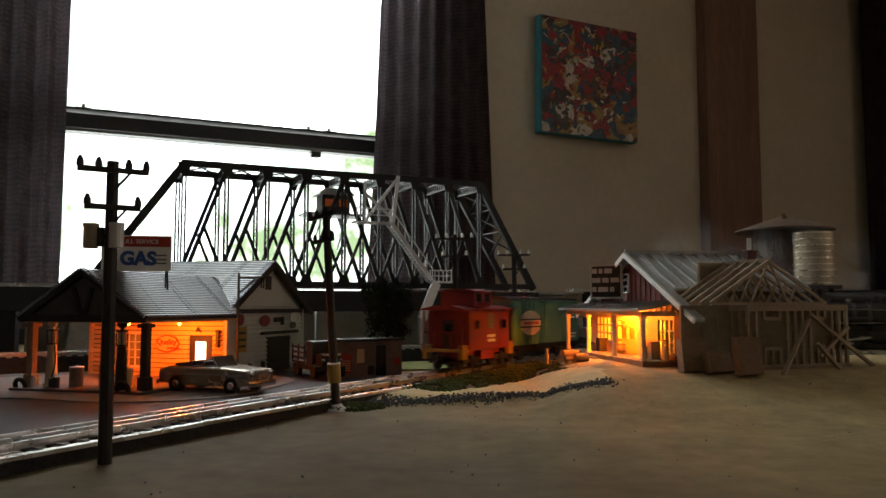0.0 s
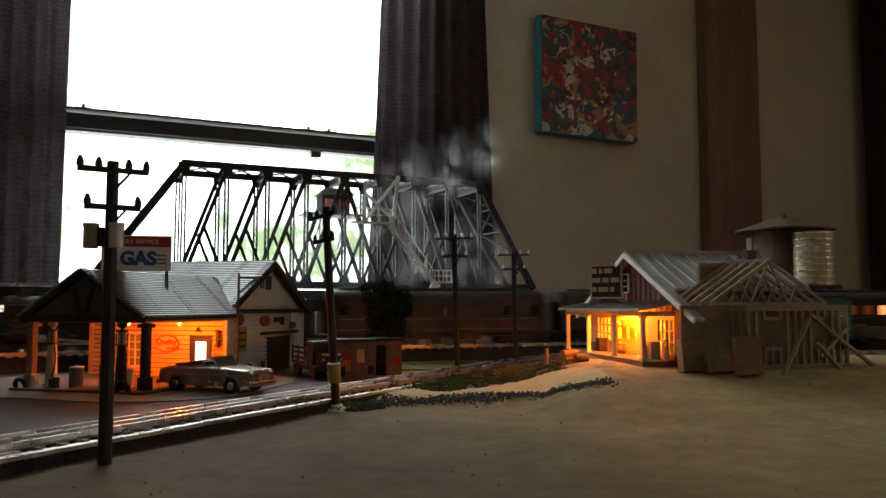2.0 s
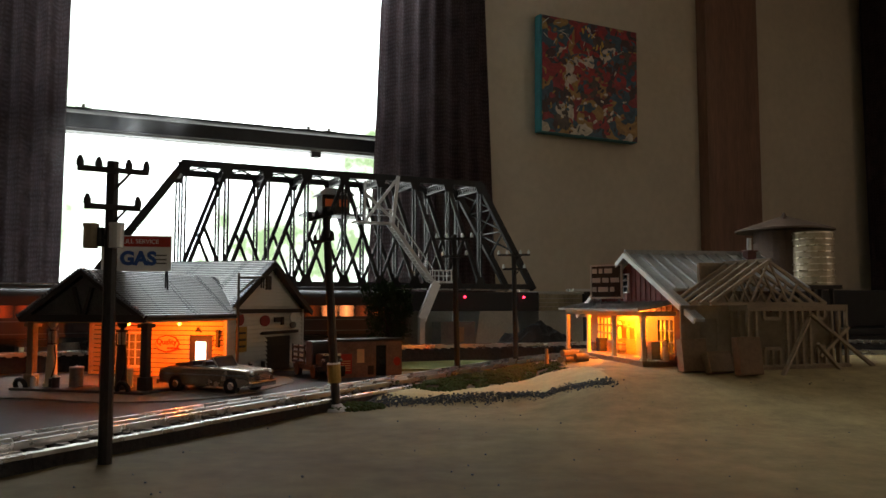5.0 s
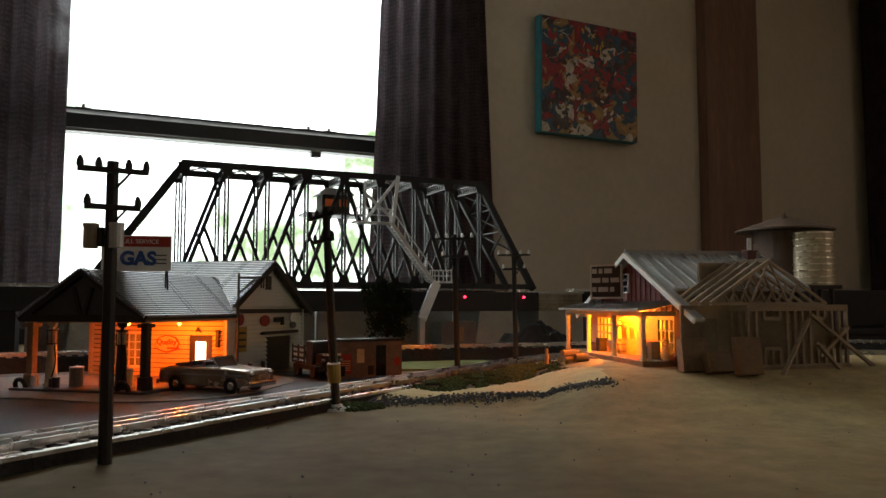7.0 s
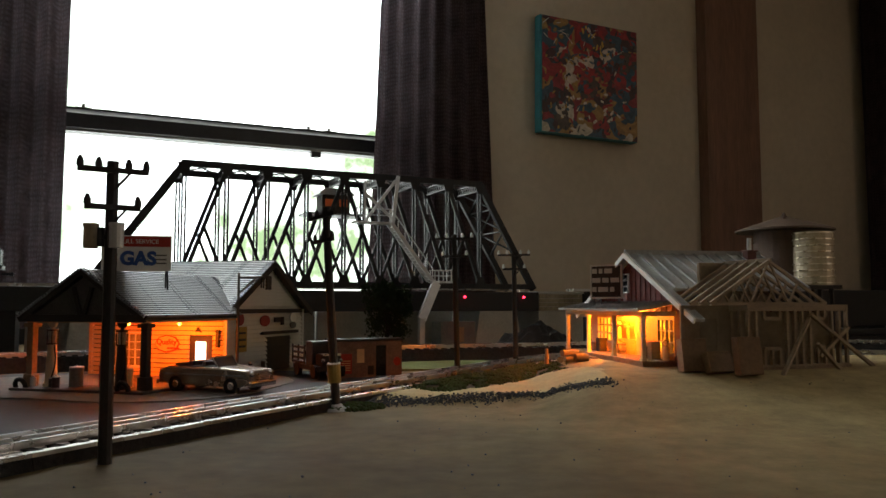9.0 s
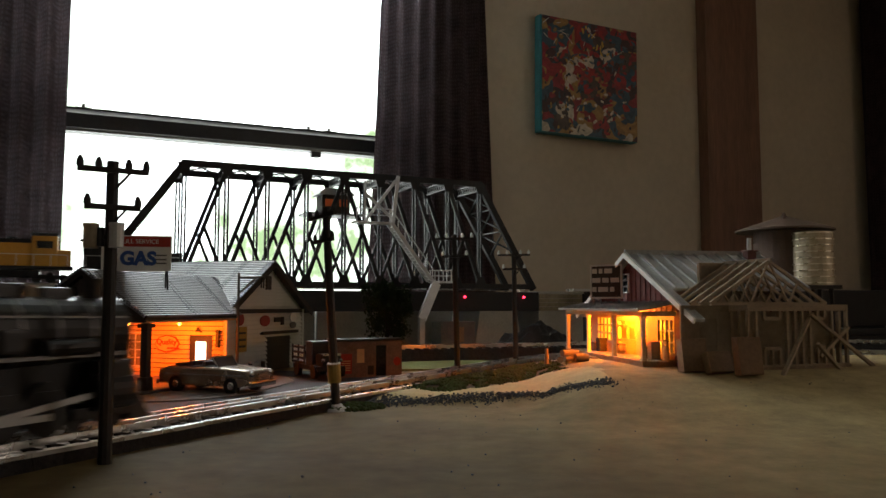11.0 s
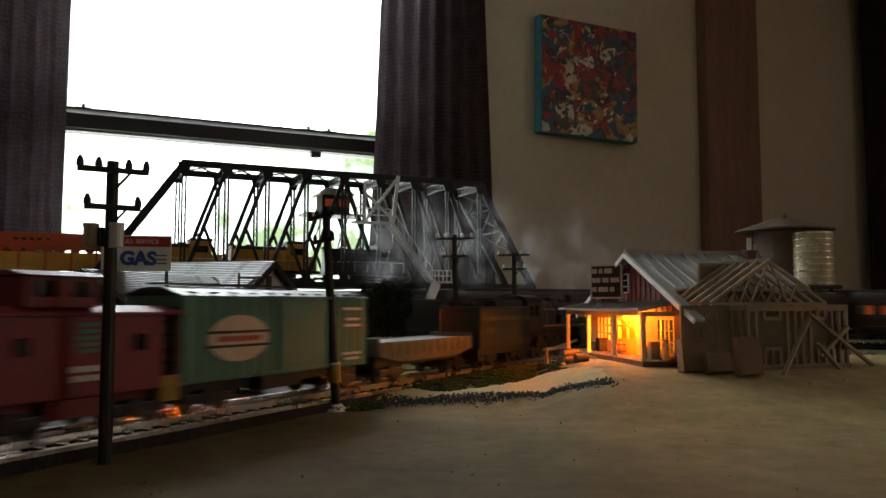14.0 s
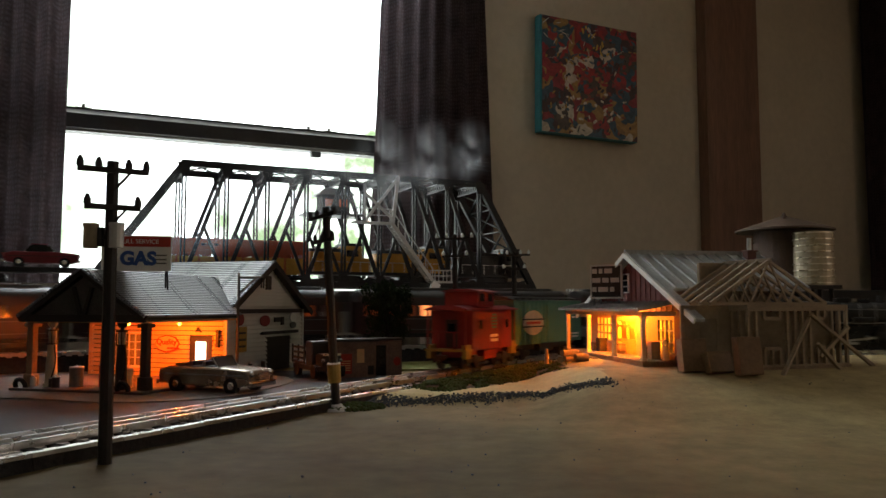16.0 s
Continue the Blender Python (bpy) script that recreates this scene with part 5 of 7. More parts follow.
# ---------- the trains' cars: distance of each behind its train's reference point ----------
freight_engine = steam_engine("lower freight train", "large black steam engine with bright side rods", lens="dusty_pane")
freight = [(freight_engine, 0.0, 0.07), (tender(True, "lower freight train", "dark grey engine tender with a pale stripe"), -0.190, 0.055), (gondola(), -0.415, 0.065), (boxcar(), -0.666, 0.085), (caboose(), -0.868, 0.046)]
freight_engine.scale = (0.86, 0.96, 1.05)
passenger = [(steam_engine("passenger train", "black passenger steam engine with a lit headlamp"), 0.0, 0.07), (tender(False, "passenger train", "black engine tender of the passenger train"), -0.240, 0.055),
             (coach(False, True, "passenger train", "dark maroon baggage car"), -0.555, 0.145)]
first_coach = coach(True, False, "passenger train", "dark maroon passenger car with amber-lit windows")
passenger += [(first_coach, -0.99, 0.145), (copy_thing(first_coach, Matrix.Identity(4)), -1.425, 0.145), (copy_thing(first_coach, Matrix.Identity(4)), -1.86, 0.145)]
auto_flat = autoflat()
rider = thing("automobile", Matrix.Identity(4), "glossy red automobile riding on a flat car", "car")
car_body(rider, "car_red", 1.1)
# lead diesel is black: its backlit darkness is put into the colour
upper = [(diesel("black", "diesel engine with dark roof, blackened as a backlit silhouette", 0.195), 0.0, 0.055), (diesel("diesel_yellow", "orange-yellow diesel engine with black roof", 0.195), -0.207, 0.055), (diesel("diesel_yellow", "orange-yellow diesel engine with black roof", 0.15), -0.386, 0.04),
         (autorack("orange", "orange and yellow autorack car with arched side ports"), -0.6465, 0.12), (auto_flat, -0.978, 0.085)]

upper[3][0].scale = (1.0, 1.0, 0.84)

# ---------- buildings ----------


def clapboards(parent, m, width, z0, z1, material, pitch=0.0062, name="clapboard", holes=()):
    """Lapped boards as parts along local x on a wall that faces -y; holes: (x0, x1, z0, z1) left open."""
    z = z0
    shared = {}
    while z < z1 - 0.001:
        h = min(pitch, z1 - z)
        spans = [(-width / 2, width / 2)]
        for hx0, hx1, hz0, hz1 in holes:
            if hz0 < z + h / 2 < hz1:
                nxt = []
                for a, b in spans:
                    if hx1 <= a or hx0 >= b:
                        nxt.append((a, b))
                    else:
                        if hx0 > a:
                            nxt.append((a, hx0))
                        if hx1 < b:
                            nxt.append((hx1, b))
                spans = nxt
        for a, b in spans:
            if b - a < 0.0015:
                continue
            key = (round(b - a, 5), round(h, 5))
            mm = m @ pose((a + b) / 2, 0, z)
            if key not in shared:
                bm = B()
                prism(bm, [(-0.0032, 0.0), (0.0008, 0.0), (0.0008, h - 0.0011), (-0.0004, h - 0.0011)], -key[0] / 2, key[0] / 2, "x")
                shared[key] = part(name, bm, material, parent)
                shared[key].matrix_basis = mm
            else:
                again(shared[key], mm, parent)
        z += pitch


def courses(parent, m, run, slope, count, material="shingle"):
    """Shingle courses on a slope: local x along the eave, local y up the slope from its eave."""
    d = slope / count
    bm = B()
    n = max(2, int(run / 0.045))
    for i in range(n):
        w = run / n
        prism(bm, [(0.0, 0.0), (0.0, 0.0030), (d * 0.64, 0.0024), (d * 0.64, 0.0)], -run / 2 + i * w + 0.0002, -run / 2 + (i + 1) * w - 0.0002, "x")
    first = part("shingle_course", bm, material, parent)
    first.matrix_basis = m
    for k in range(1, count):
        again(first, m @ pose(0.0015 if k % 2 else 0, k * d, 0), parent)


STATION = pose(-0.287, 1.016, 0.003, 0, 0, -16)      # front right corner of the office; x along the front, y to the back


def filling_station():
    t = thing("filling_station", STATION, "white clapboard filling station with grey shingled roof and canopy", "building")
    w, d, ze, zr = 0.21, 0.222, 0.090, 0.155
    # office walls: front (lamplight put into its colour), side gable, back, far side
    win = (-0.189, -0.119, 0.014, 0.056)
    door = (-0.0535, -0.0175, 0.0, 0.057)
    bm = B()
    box(bm, win[0] + w, 0.003, ze, (-w + win[0]) / 2, 0.003, 0)
    box(bm, door[0] - win[1], 0.003, ze, (door[0] + win[1]) / 2, 0.003, 0)
    box(bm, -door[1], 0.003, ze, door[1] / 2, 0.003, 0)
    box(bm, win[1] - win[0], 0.003, win[2], (win[0] + win[1]) / 2, 0.003, 0)
    box(bm, win[1] - win[0], 0.003, ze - win[3], (win[0] + win[1]) / 2, 0.003, win[3])
    box(bm, door[1] - door[0], 0.003, ze - door[3], (door[0] + door[1]) / 2, 0.003, door[3])
    part("front_wall", bm, "dark_trim", t)
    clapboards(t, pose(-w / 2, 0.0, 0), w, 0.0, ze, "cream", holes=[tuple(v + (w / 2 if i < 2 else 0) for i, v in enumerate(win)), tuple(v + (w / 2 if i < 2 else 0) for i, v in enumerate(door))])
    bm = B()
    prism(bm, [(0.005, 0), (d, 0), (d, ze), (d / 2, zr - 0.003), (0.005, ze)], -0.004, -0.001, "x")
    part("side_wall", bm, "siding", t)
    garage = (0.108 - d / 2, 0.182 - d / 2, 0.0, 0.052)
    clapboards(t, pose(0.0, d / 2, 0, 0, 0, 90), d, 0.0, ze - 0.008, "siding", holes=[garage])
    z = ze + 0.004
    k = 0
    while z < zr - 0.012:
        half = (zr - z) / (zr - ze) * d / 2 - 0.006
        bm = B()
        prism(bm, [(-0.0016, 0.0), (0.0008, 0.0), (0.0008, 0.005), (0.0001, 0.005)], -half, half, "x")
        o = part("clapboard", bm, "siding", t)
        o.matrix_basis = pose(0.0, d / 2, z, 0, 0, 90)
        z += 0.0052
    bm = B()
    box(bm, 0.004, d, 0.006, 0.0012, d / 2, ze - 0.006)
    part("belt_board", bm, "dark_trim", t)
    bm = B()
    box(bm, w, 0.003, ze, -w / 2, d - 0.002, 0)
    box(bm, 0.003, d, ze, -w + 0.0015, d / 2, 0)
    part("rear_wall", bm, "siding", t)
    bm = B()
    box(bm, w - 0.008, d - 0.012, 0.002, -w / 2, d / 2, 0.001)
    part("office_floor", bm, "deck_wood", t)
    for y in (0.0, d):
        bm = B()
        box(bm, 0.005, 0.005, ze, 0.0008, y + (0.001 if y == 0 else -0.001), 0)
        part("corner_board", bm, "siding", t)
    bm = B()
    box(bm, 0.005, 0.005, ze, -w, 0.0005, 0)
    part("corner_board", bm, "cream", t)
    # main roof, its ridge along x
    run = w + 0.03
    slope = math.hypot(d / 2 + 0.012, (zr - ze) * (d / 2 + 0.012) / (d / 2))
    ang = math.degrees(math.atan2(zr - ze, d / 2))
    drop = (zr - ze) * 0.012 / (d / 2)
    bm = B()
    prism(bm, [(-0.012, ze - drop), (d / 2, zr), (d + 0.012, ze - drop), (d + 0.012, ze - drop + 0.003), (d / 2, zr + 0.004), (-0.012, ze - drop + 0.003)], -w - 0.018, 0.012, "x")
    part("main_roof", bm, "dark_trim", t)
    courses(t, pose(-w / 2 - 0.003, -0.013, ze - drop + 0.0034, ang, 0, 0), run, slope, 26)
    courses(t, pose(-w / 2 - 0.003, d + 0.013, ze - drop + 0.0034, ang, 0, 180), run, slope, 26)
    part("ridge_cap", beam(B(), (-w - 0.018, d / 2, zr + 0.0045), (0.012, d / 2, zr + 0.0045), 0.005, 0.003), "shingle", t)
    for e in (-1, 1):
        ya = d / 2 + e * (d / 2 + 0.013)
        part("verge_board", beam(B(), (0.0125, ya, ze - drop), (0.0125, d / 2, zr + 0.0005), 0.0022, 0.008), "dark_trim", t)
    # canopy over the pumps, its gable to the front
    cx, hw, y0, czr = -0.058, 0.082, -0.192, 0.131
    zc = 0.079
    k = (czr - zc) / hw
    bm = B()
    prism(bm, [(cx - hw, zc), (cx, czr), (cx + hw, zc), (cx + hw, zc + 0.003), (cx, czr + 0.004), (cx - hw, zc + 0.003)], y0 - 0.006, -0.010, "y")
    part("canopy_roof", bm, "dark_trim", t)
    slope = math.hypot(hw, czr - zc)
    ang = math.degrees(math.atan2(czr - zc, hw))
    # its courses run back until they meet the main roof
    for e in (-1, 1):
        for j in range(24):
            u = j / 24
            zz = zc + (czr - zc) * u
            back = max(-0.010, (zz - ze) / (zr - ze) * d / 2) + 0.008
            run = back - (y0 - 0.008)
            bm = B()
            prism(bm, [(0.0, 0.0), (0.0, 0.0030), (slope / 24 * 0.64, 0.0024), (slope / 24 * 0.64, 0.0)], -run / 2, run / 2, "x")
            o = part("shingle_course", bm, "shingle", t)
            o.matrix_basis = pose(cx + e * (hw + 0.001) * (1 - u), (back + y0 - 0.008) / 2, zz + 0.0032, ang, 0, 90 * e)
    # gable darkened by colour, since its face is turned from the light
    bm = B()
    prism(bm, [(cx - hw + 0.006, zc), (cx + hw - 0.006, zc), (cx, czr - 0.004)], y0, y0 + 0.003, "y")
    part("canopy_gable", bm, "shaded_grey", t, "stucco canopy gable with its shade put into the colour")
    bm = B()
    for e in (-1, 1):
        beam(bm, (cx + e * (hw + 0.002), y0 - 0.004, zc + 0.001), (cx, y0 - 0.004, czr + 0.002), 0.003, 0.008)
        beam(bm, (cx + e * 0.012, y0 - 0.002, czr - 0.016), (cx + e * 0.002, y0 - 0.002, zc + 0.004), 0.003, 0.004)
    beam(bm, (cx - hw, y0 - 0.003, zc + 0.002), (cx + hw, y0 - 0.003, zc + 0.002), 0.004, 0.008)
    part("canopy_trim", bm, "dark_trim", t)
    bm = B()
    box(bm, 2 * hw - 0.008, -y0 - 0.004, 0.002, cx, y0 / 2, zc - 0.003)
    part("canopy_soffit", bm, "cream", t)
    for x in (cx - hw + 0.005, cx + hw - 0.008):
        bm = B()
        box(bm, 0.008, 0.008, zc - 0.003, x, y0 + 0.010, 0.0, bevel=0.001)
        box(bm, 0.012, 0.012, 0.018, x, y0 + 0.010, 0.0, bevel=0.002)
        box(bm, 0.013, 0.013, 0.004, x, y0 + 0.010, zc - 0.008)
        # left post's lamplight and right post's shade are put into their materials
        part("canopy_post", bm, "deck_wood" if x < cx else "dark_trim", t)
    # front window with small panes, lit door, vents and lettered boards
    bm = B()
    box(bm, win[1] - win[0] + 0.006, 0.003, 0.003, (win[0] + win[1]) / 2, -0.001, win[2] - 0.003)
    box(bm, win[1] - win[0] + 0.006, 0.003, 0.003, (win[0] + win[1]) / 2, -0.001, win[3])
    for x in (win[0] - 0.0015, win[1] + 0.0015):
        box(bm, 0.003, 0.003, win[3] - win[2], x, -0.001, win[2])
    f = part("window_frame", bm, "white", t)
    nx, nz = 7, 4
    pw, ph = (win[1] - win[0]) / nx, (win[3] - win[2]) / nz
    bm = B()
    for i in range(1, nx):
        box(bm, 0.0012, 0.002, win[3] - win[2], win[0] + i * pw, 0.001, win[2])
    for j in range(1, nz):
        box(bm, win[1] - win[0], 0.002, 0.0012, (win[0] + win[1]) / 2, 0.001, win[2] + j * ph - 0.0006)
    part("glazing_bar", bm, "white", f)
    bm = B()
    box(bm, win[1] - win[0], 0.0008, win[3] - win[2], (win[0] + win[1]) / 2, 0.003, win[2])
    part("pane", bm, "dusty_pane", f, "dusty window glass")
    bm = B()
    box(bm, door[1] - door[0], 0.003, door[3], (door[0] + door[1]) / 2, 0.002, 0)
    dr = part("door", bm, "dark_trim", t, "dark brown door with a bright lit pane")
    bm = B()
    box(bm, 0.0145, 0.002, 0.027, (door[0] + door[1]) / 2, -0.0008, 0.020)
    part("pane", bm, "warm_pane", dr, "glowing white door pane")
    bm = B()
    box(bm, 0.004, 0.006, 0.020, -0.0085, -0.003, 0.040)
    box(bm, 0.006, 0.006, 0.003, -0.0085, -0.003, 0.060)
    part("wall_fixture", bm, "dark_trim", t)
    bm = B()
    rod(bm, (-0.0355, -0.001, 0.060), (-0.0355, -0.008, 0.066), 0.0012)
    rod(bm, (-0.0355, -0.008, 0.0605), (-0.0355, -0.008, 0.066), 0.004, 0.0014, 14)
    part("door_lamp", bm, "dark_trim", t, "gooseneck lamp over the door")
    # oval lettered board on the lit wall
    bm = oval(B(), -0.085, -0.0055, 0.044, 0.0175, 0.0105, 0.0015, 8)
    sg = part("oval_sign", bm, "cream", t, "cream board with red script lettering")
    part("sign_rim", join(oval(B(), -0.085, -0.0045, 0.044, 0.0190, 0.0120, 0.0015, 8)), "sign_red", sg)
    writing("sign_word", "Quality", 0.0105, "sign_red", sg, pose(-0.085, -0.0058, 0.0462, 90, 0, 0), bold=0.0002)
    bm = B()
    for k in range(4):
        box(bm, 0.004, 0.0006, 0.0022, -0.082 + k * 0.005, -0.0058, 0.0370)
    part("sign_mark", bm, "sign_red", sg)
    # side wall: garage door, awning board, emblem boards, vent
    gy = (garage[0] + garage[1]) / 2 + d / 2
    bm = B()
    box(bm, 0.003, garage[1] - garage[0], garage[3], -0.001, gy, 0)
    for j in range(4):
        box(bm, 0.0045, garage[1] - garage[0] - 0.006, 0.009, -0.001, gy, 0.003 + j * 0.0125)
    part("garage_door", bm, "dark_trim", t, "dark panelled garage door")
    bm = B()
    box(bm, 0.006, garage[1] - garage[0] + 0.036, 0.0045, 0.003, gy, garage[3] + 0.001)
    part("door_lintel", bm, "dark_trim", t)
    bm = B()
    box(bm, 0.003, 0.014, 0.020, 0.001, d / 2, 0.118)
    for j in range(5):
        box(bm, 0.004, 0.012, 0.001, 0.0015, d / 2, 0.121 + j * 0.0034)
    part("gable_vent", bm, "old_board", t, "dark brown louvred gable vent")
    lab = mat("enamel_sign", (0.25, 0.03, 0.03), 0.35, vary=0.2, scale=80, bump=0)

    def plate(name, y, z, ry, rz, material, label):
        bm = oval(B(), 0, 0, 0, ry, rz, 0.0012, 24)
        o = part(name, bm, material, t, label)
        o.matrix_basis = pose(0.0046, y, z, 0, 0, 90)
        return o
    plate("enamel_sign", 0.098, 0.073, 0.014, 0.008, lab, "dark red enamel sign")
    plate("enamel_sign", 0.185, 0.077, 0.011, 0.007, "white", "round white enamel sign")
    plate("enamel_sign", 0.185, 0.065, 0.010, 0.005, "flat_grey", "grey enamel sign")
    plate("enamel_sign", 0.030, 0.076, 0.010, 0.0085, lab, "dark red round enamel sign")
    for y, z, w_, h_, m_, lb in ((0.034, 0.032, 0.026, 0.034, "yellow", "yellow tin sign"), (0.135, 0.0705, 0.020, 0.007, "dark_trim", "dark arrow board"), (0.150, 0.066, 0.008, 0.012, "dark_trim", "dark arrow board")):
        bm = B()
        box(bm, 0.0016, w_, h_, 0.0042, y, z)
        part("tin_sign", bm, m_, t, lb)
    bm = B()
    for j in range(3):
        box(bm, 0.0018, 0.019, 0.0030, 0.0046, 0.034, 0.038 + j * 0.009)
    part("sign_mark", bm, "black", t)
    return t


filling_station()


def on_station(x, y, z=0.0, rz=0.0):
    return STATION @ pose(x, y, z, 0, 0, rz)


def canopy_lamp(x, y, watts):
    t = thing("canopy_lamp", on_station(x, y, 0.0), "small amber bulb under the canopy ceiling", "lamp", "canopy lamps")
    part("socket", rod(B(), (0, 0, 0.0735), (0, 0, 0.076), 0.003, 0.0025, 12), "dark_trim", t)
    part("bulb", ball(B(), 0, 0, 0.0718, 0.0022), "amber", t, "glowing amber bulb")
    loc = STATION @ Vector((x, y, 0.066))
    point_light("canopy_bulb", loc, watts, (1.0, 0.155, 0.009), 0.003)


canopy_lamp(-0.035, -0.050, STATION_WATTS)
canopy_lamp(-0.095, -0.070, STATION_WATTS * 0.45)

# island under the pumps
bm = B()
box(bm, 0.175, 0.05, 0.006, -0.058, -0.178, -0.002, bevel=0.002)
isl = tagged(part("pump_island", bm, "shaded_grey"), "low concrete pump island under the canopy", "kerb")
isl.matrix_basis = STATION


def gas_pump(x, y, body):
    t = thing("gas_pump", on_station(x, y, 0.004), "tall vintage gas pump with a round globe", "gas pump", "gas pumps under the canopy")
    bm = B()
    rod(bm, (0, 0, 0), (0, 0, 0.004), 0.0085, 0.0085, 16)
    rod(bm, (0, 0, 0.004), (0, 0, 0.047), 0.0068, 0.0048, 16)
    part("column", bm, body, t)
    bm = B()
    rod(bm, (0, 0, 0.047), (0, 0, 0.0485), 0.0062, 0.0062, 16)
    rod(bm, (0, 0, 0.0625), (0, 0, 0.064), 0.0062, 0.0062, 16)
    for k in range(4):
        a = math.pi / 2 * k + 0.6
        rod(bm, (0.0055 * math.cos(a), 0.0055 * math.sin(a), 0.048), (0.0055 * math.cos(a), 0.0055 * math.sin(a), 0.063), 0.0005, None, 6)
    part("cage", bm, "dark_trim", t)
    part("glass_cylinder", rod(B(), (0, 0, 0.0485), (0, 0, 0.0625), 0.0045, 0.0045, 16), "dusty_pane", t, "cloudy glass measuring cylinder")
    part("globe", join(rod(B(), (0, 0, 0.064), (0, 0, 0.067), 0.002, 0.002, 10), ball(B(), 0, 0, 0.0725, 0.0068, 1, 0.55, 1, 16)), body, t, "round lamp globe")
    cu = B()
    prev = Vector((0.006, -0.003, 0.046))
    for k in range(1, 9):
        u = k / 8
        nxt = Vector((0.006 + 0.004 * math.sin(u * 3.1), -0.004 - 0.003 * u, 0.046 - 0.036 * u))
        rod(cu, prev, nxt, 0.0008, None, 6)
        prev = nxt
    part("hose", cu, "tyre", t)


gas_pump(-0.112, -0.177, "post_paint")
gas_pump(-0.014, -0.183, "black")


def can(x, y, z, r, h, material, name, label, category):
    t = thing(name, on_station(x, y, z), label, category)
    bm = rod(B(), (0, 0, 0), (0, 0, h), r, r, 16)
    for zz in (0.02, 0.5, 0.95):
        rod(bm, (0, 0, h * zz), (0, 0, h * zz + 0.0008), r * 1.05, r * 1.05, 16)
    part("shell", bm, material, t)
    part("lid", join(rod(B(), (0, 0, h), (0, 0, h + 0.0016), r * 1.06, r * 0.9, 16), rod(B(), (0, 0, h + 0.0016), (0, 0, h + 0.003), 0.0012)), "silver", t)


can(-0.082, -0.172, 0.004, 0.0075, 0.021, "steel_grey", "trash_can", "grey ribbed metal trash can with lid", "trash can")
can(-0.106, -0.182, 0.004, 0.0035, 0.009, "dark_trim", "oil_can", "small dark oil can on the island", "oil can")
can(-0.097, -0.186, 0.004, 0.0042, 0.011, "maroon", "oil_can", "small dark red oil drum on the island", "oil can")
can(-0.128, -0.186, 0.004, 0.0032, 0.009, "white", "oil_can", "small white oil can on the island", "oil can")
can(-0.048, -0.165, 0.004, 0.0075, 0.024, "sign_red", "oil_drum", "dark red oil drum beside the pump", "oil drum")
can(-0.036, -0.172, 0.004, 0.004, 0.010, "white", "oil_can", "small white oil can on the island", "oil can")
can(-0.020, -0.165, 0.004, 0.0062, 0.020, "tank_metal", "oil_drum", "rusty orange oil drum beside the pump", "oil drum")
can(0.012, 0.045, 0.0, 0.003, 0.016, "dark_trim", "gas_bottle", "dark gas bottle against the side wall", "gas bottle")
can(0.012, 0.062, 0.0, 0.003, 0.016, "white", "gas_bottle", "pale gas bottle against the side wall", "gas bottle")
can(0.012, 0.080, 0.0, 0.003, 0.017, "dark_trim", "gas_bottle", "dark gas bottle against the side wall", "gas bottle")


def tyre(x, y, z, tilt):
    bm = B()
    n, m_ = 20, 8
    ring = [[bm.verts.new(((0.0068 + 0.0026 * math.cos(6.2832 * j / m_)) * math.cos(6.2832 * i / n), 0.0026 * math.sin(6.2832 * j / m_), (0.0068 + 0.0026 * math.cos(6.2832 * j / m_)) * math.sin(6.2832 * i / n))) for j in range(m_)] for i in range(n)]
    for i in range(n):
        for j in range(m_):
            bm.faces.new((ring[i][j], ring[(i + 1) % n][j], ring[(i + 1) % n][(j + 1) % m_], ring[i][(j + 1) % m_]))
    bmesh.ops.recalc_face_normals(bm, faces=bm.faces[:])
    o = part("tyre", bm, "tyre", smooth=True)
    o.matrix_basis = on_station(x, y, z + 0.0092) @ pose(0, 0, 0, tilt, 0, 0)
    tagged(o, "loose black rubber tyre leaning at the pump island", "tyre")


tyre(-0.136, -0.196, -0.003, 14)
tyre(0.002, -0.200, -0.003, 10)


def gas_sign():
    t = thing("gas_sign", pose(-0.362, 0.905, 0.1365, 0, 0, 12), "white roof sign with blue GAS letters and red band", "sign")
    bm = B()
    box(bm, 0.078, 0.003, 0.042, 0, 0, 0.002, bevel=0.0006)
    part("board", bm, "white", t)
    bm = B()
    box(bm, 0.076, 0.001, 0.012, 0, -0.0016, 0.0308)
    rb = part("red_band", bm, "sign_red", t, "red band across the sign's top")
    writing("band_word", "FULL SERVICE", 0.0072, "white", rb, pose(0.003, -0.0024, 0.0367, 90, 0, 0))
    writing("gas_word", "GAS", 0.0215, "sign_blue", t, pose(0.002, -0.0018, 0.0163, 90, 0, 0), 0.0006, bold=0.0011)
    bm = B()
    for x, w in ((-0.028, 0.014), (0.028, 0.012)):
        for z in (0.020, 0.015, 0.0105):
            box(bm, w, 0.0008, 0.0016, x, -0.0017, z)
    part("small_mark", bm, "flat_grey", t)
    for x in (-0.030, 0.033):
        part("brace", join(beam(B(), (x, 0.002, 0.038), (x, 0.022, -0.022), 0.0016), beam(B(), (x, 0.001, 0.004), (x, 0.002, -0.018), 0.0018)), "black", t)


gas_sign()

coupe = thing("automobile", pose(-0.252, 0.862, 0.0032, 0, 0, -22), "bronze 1950s automobile with chrome bumper and grille", "car")
car_body(coupe, "car_body", 1.04, "windscreen", True)


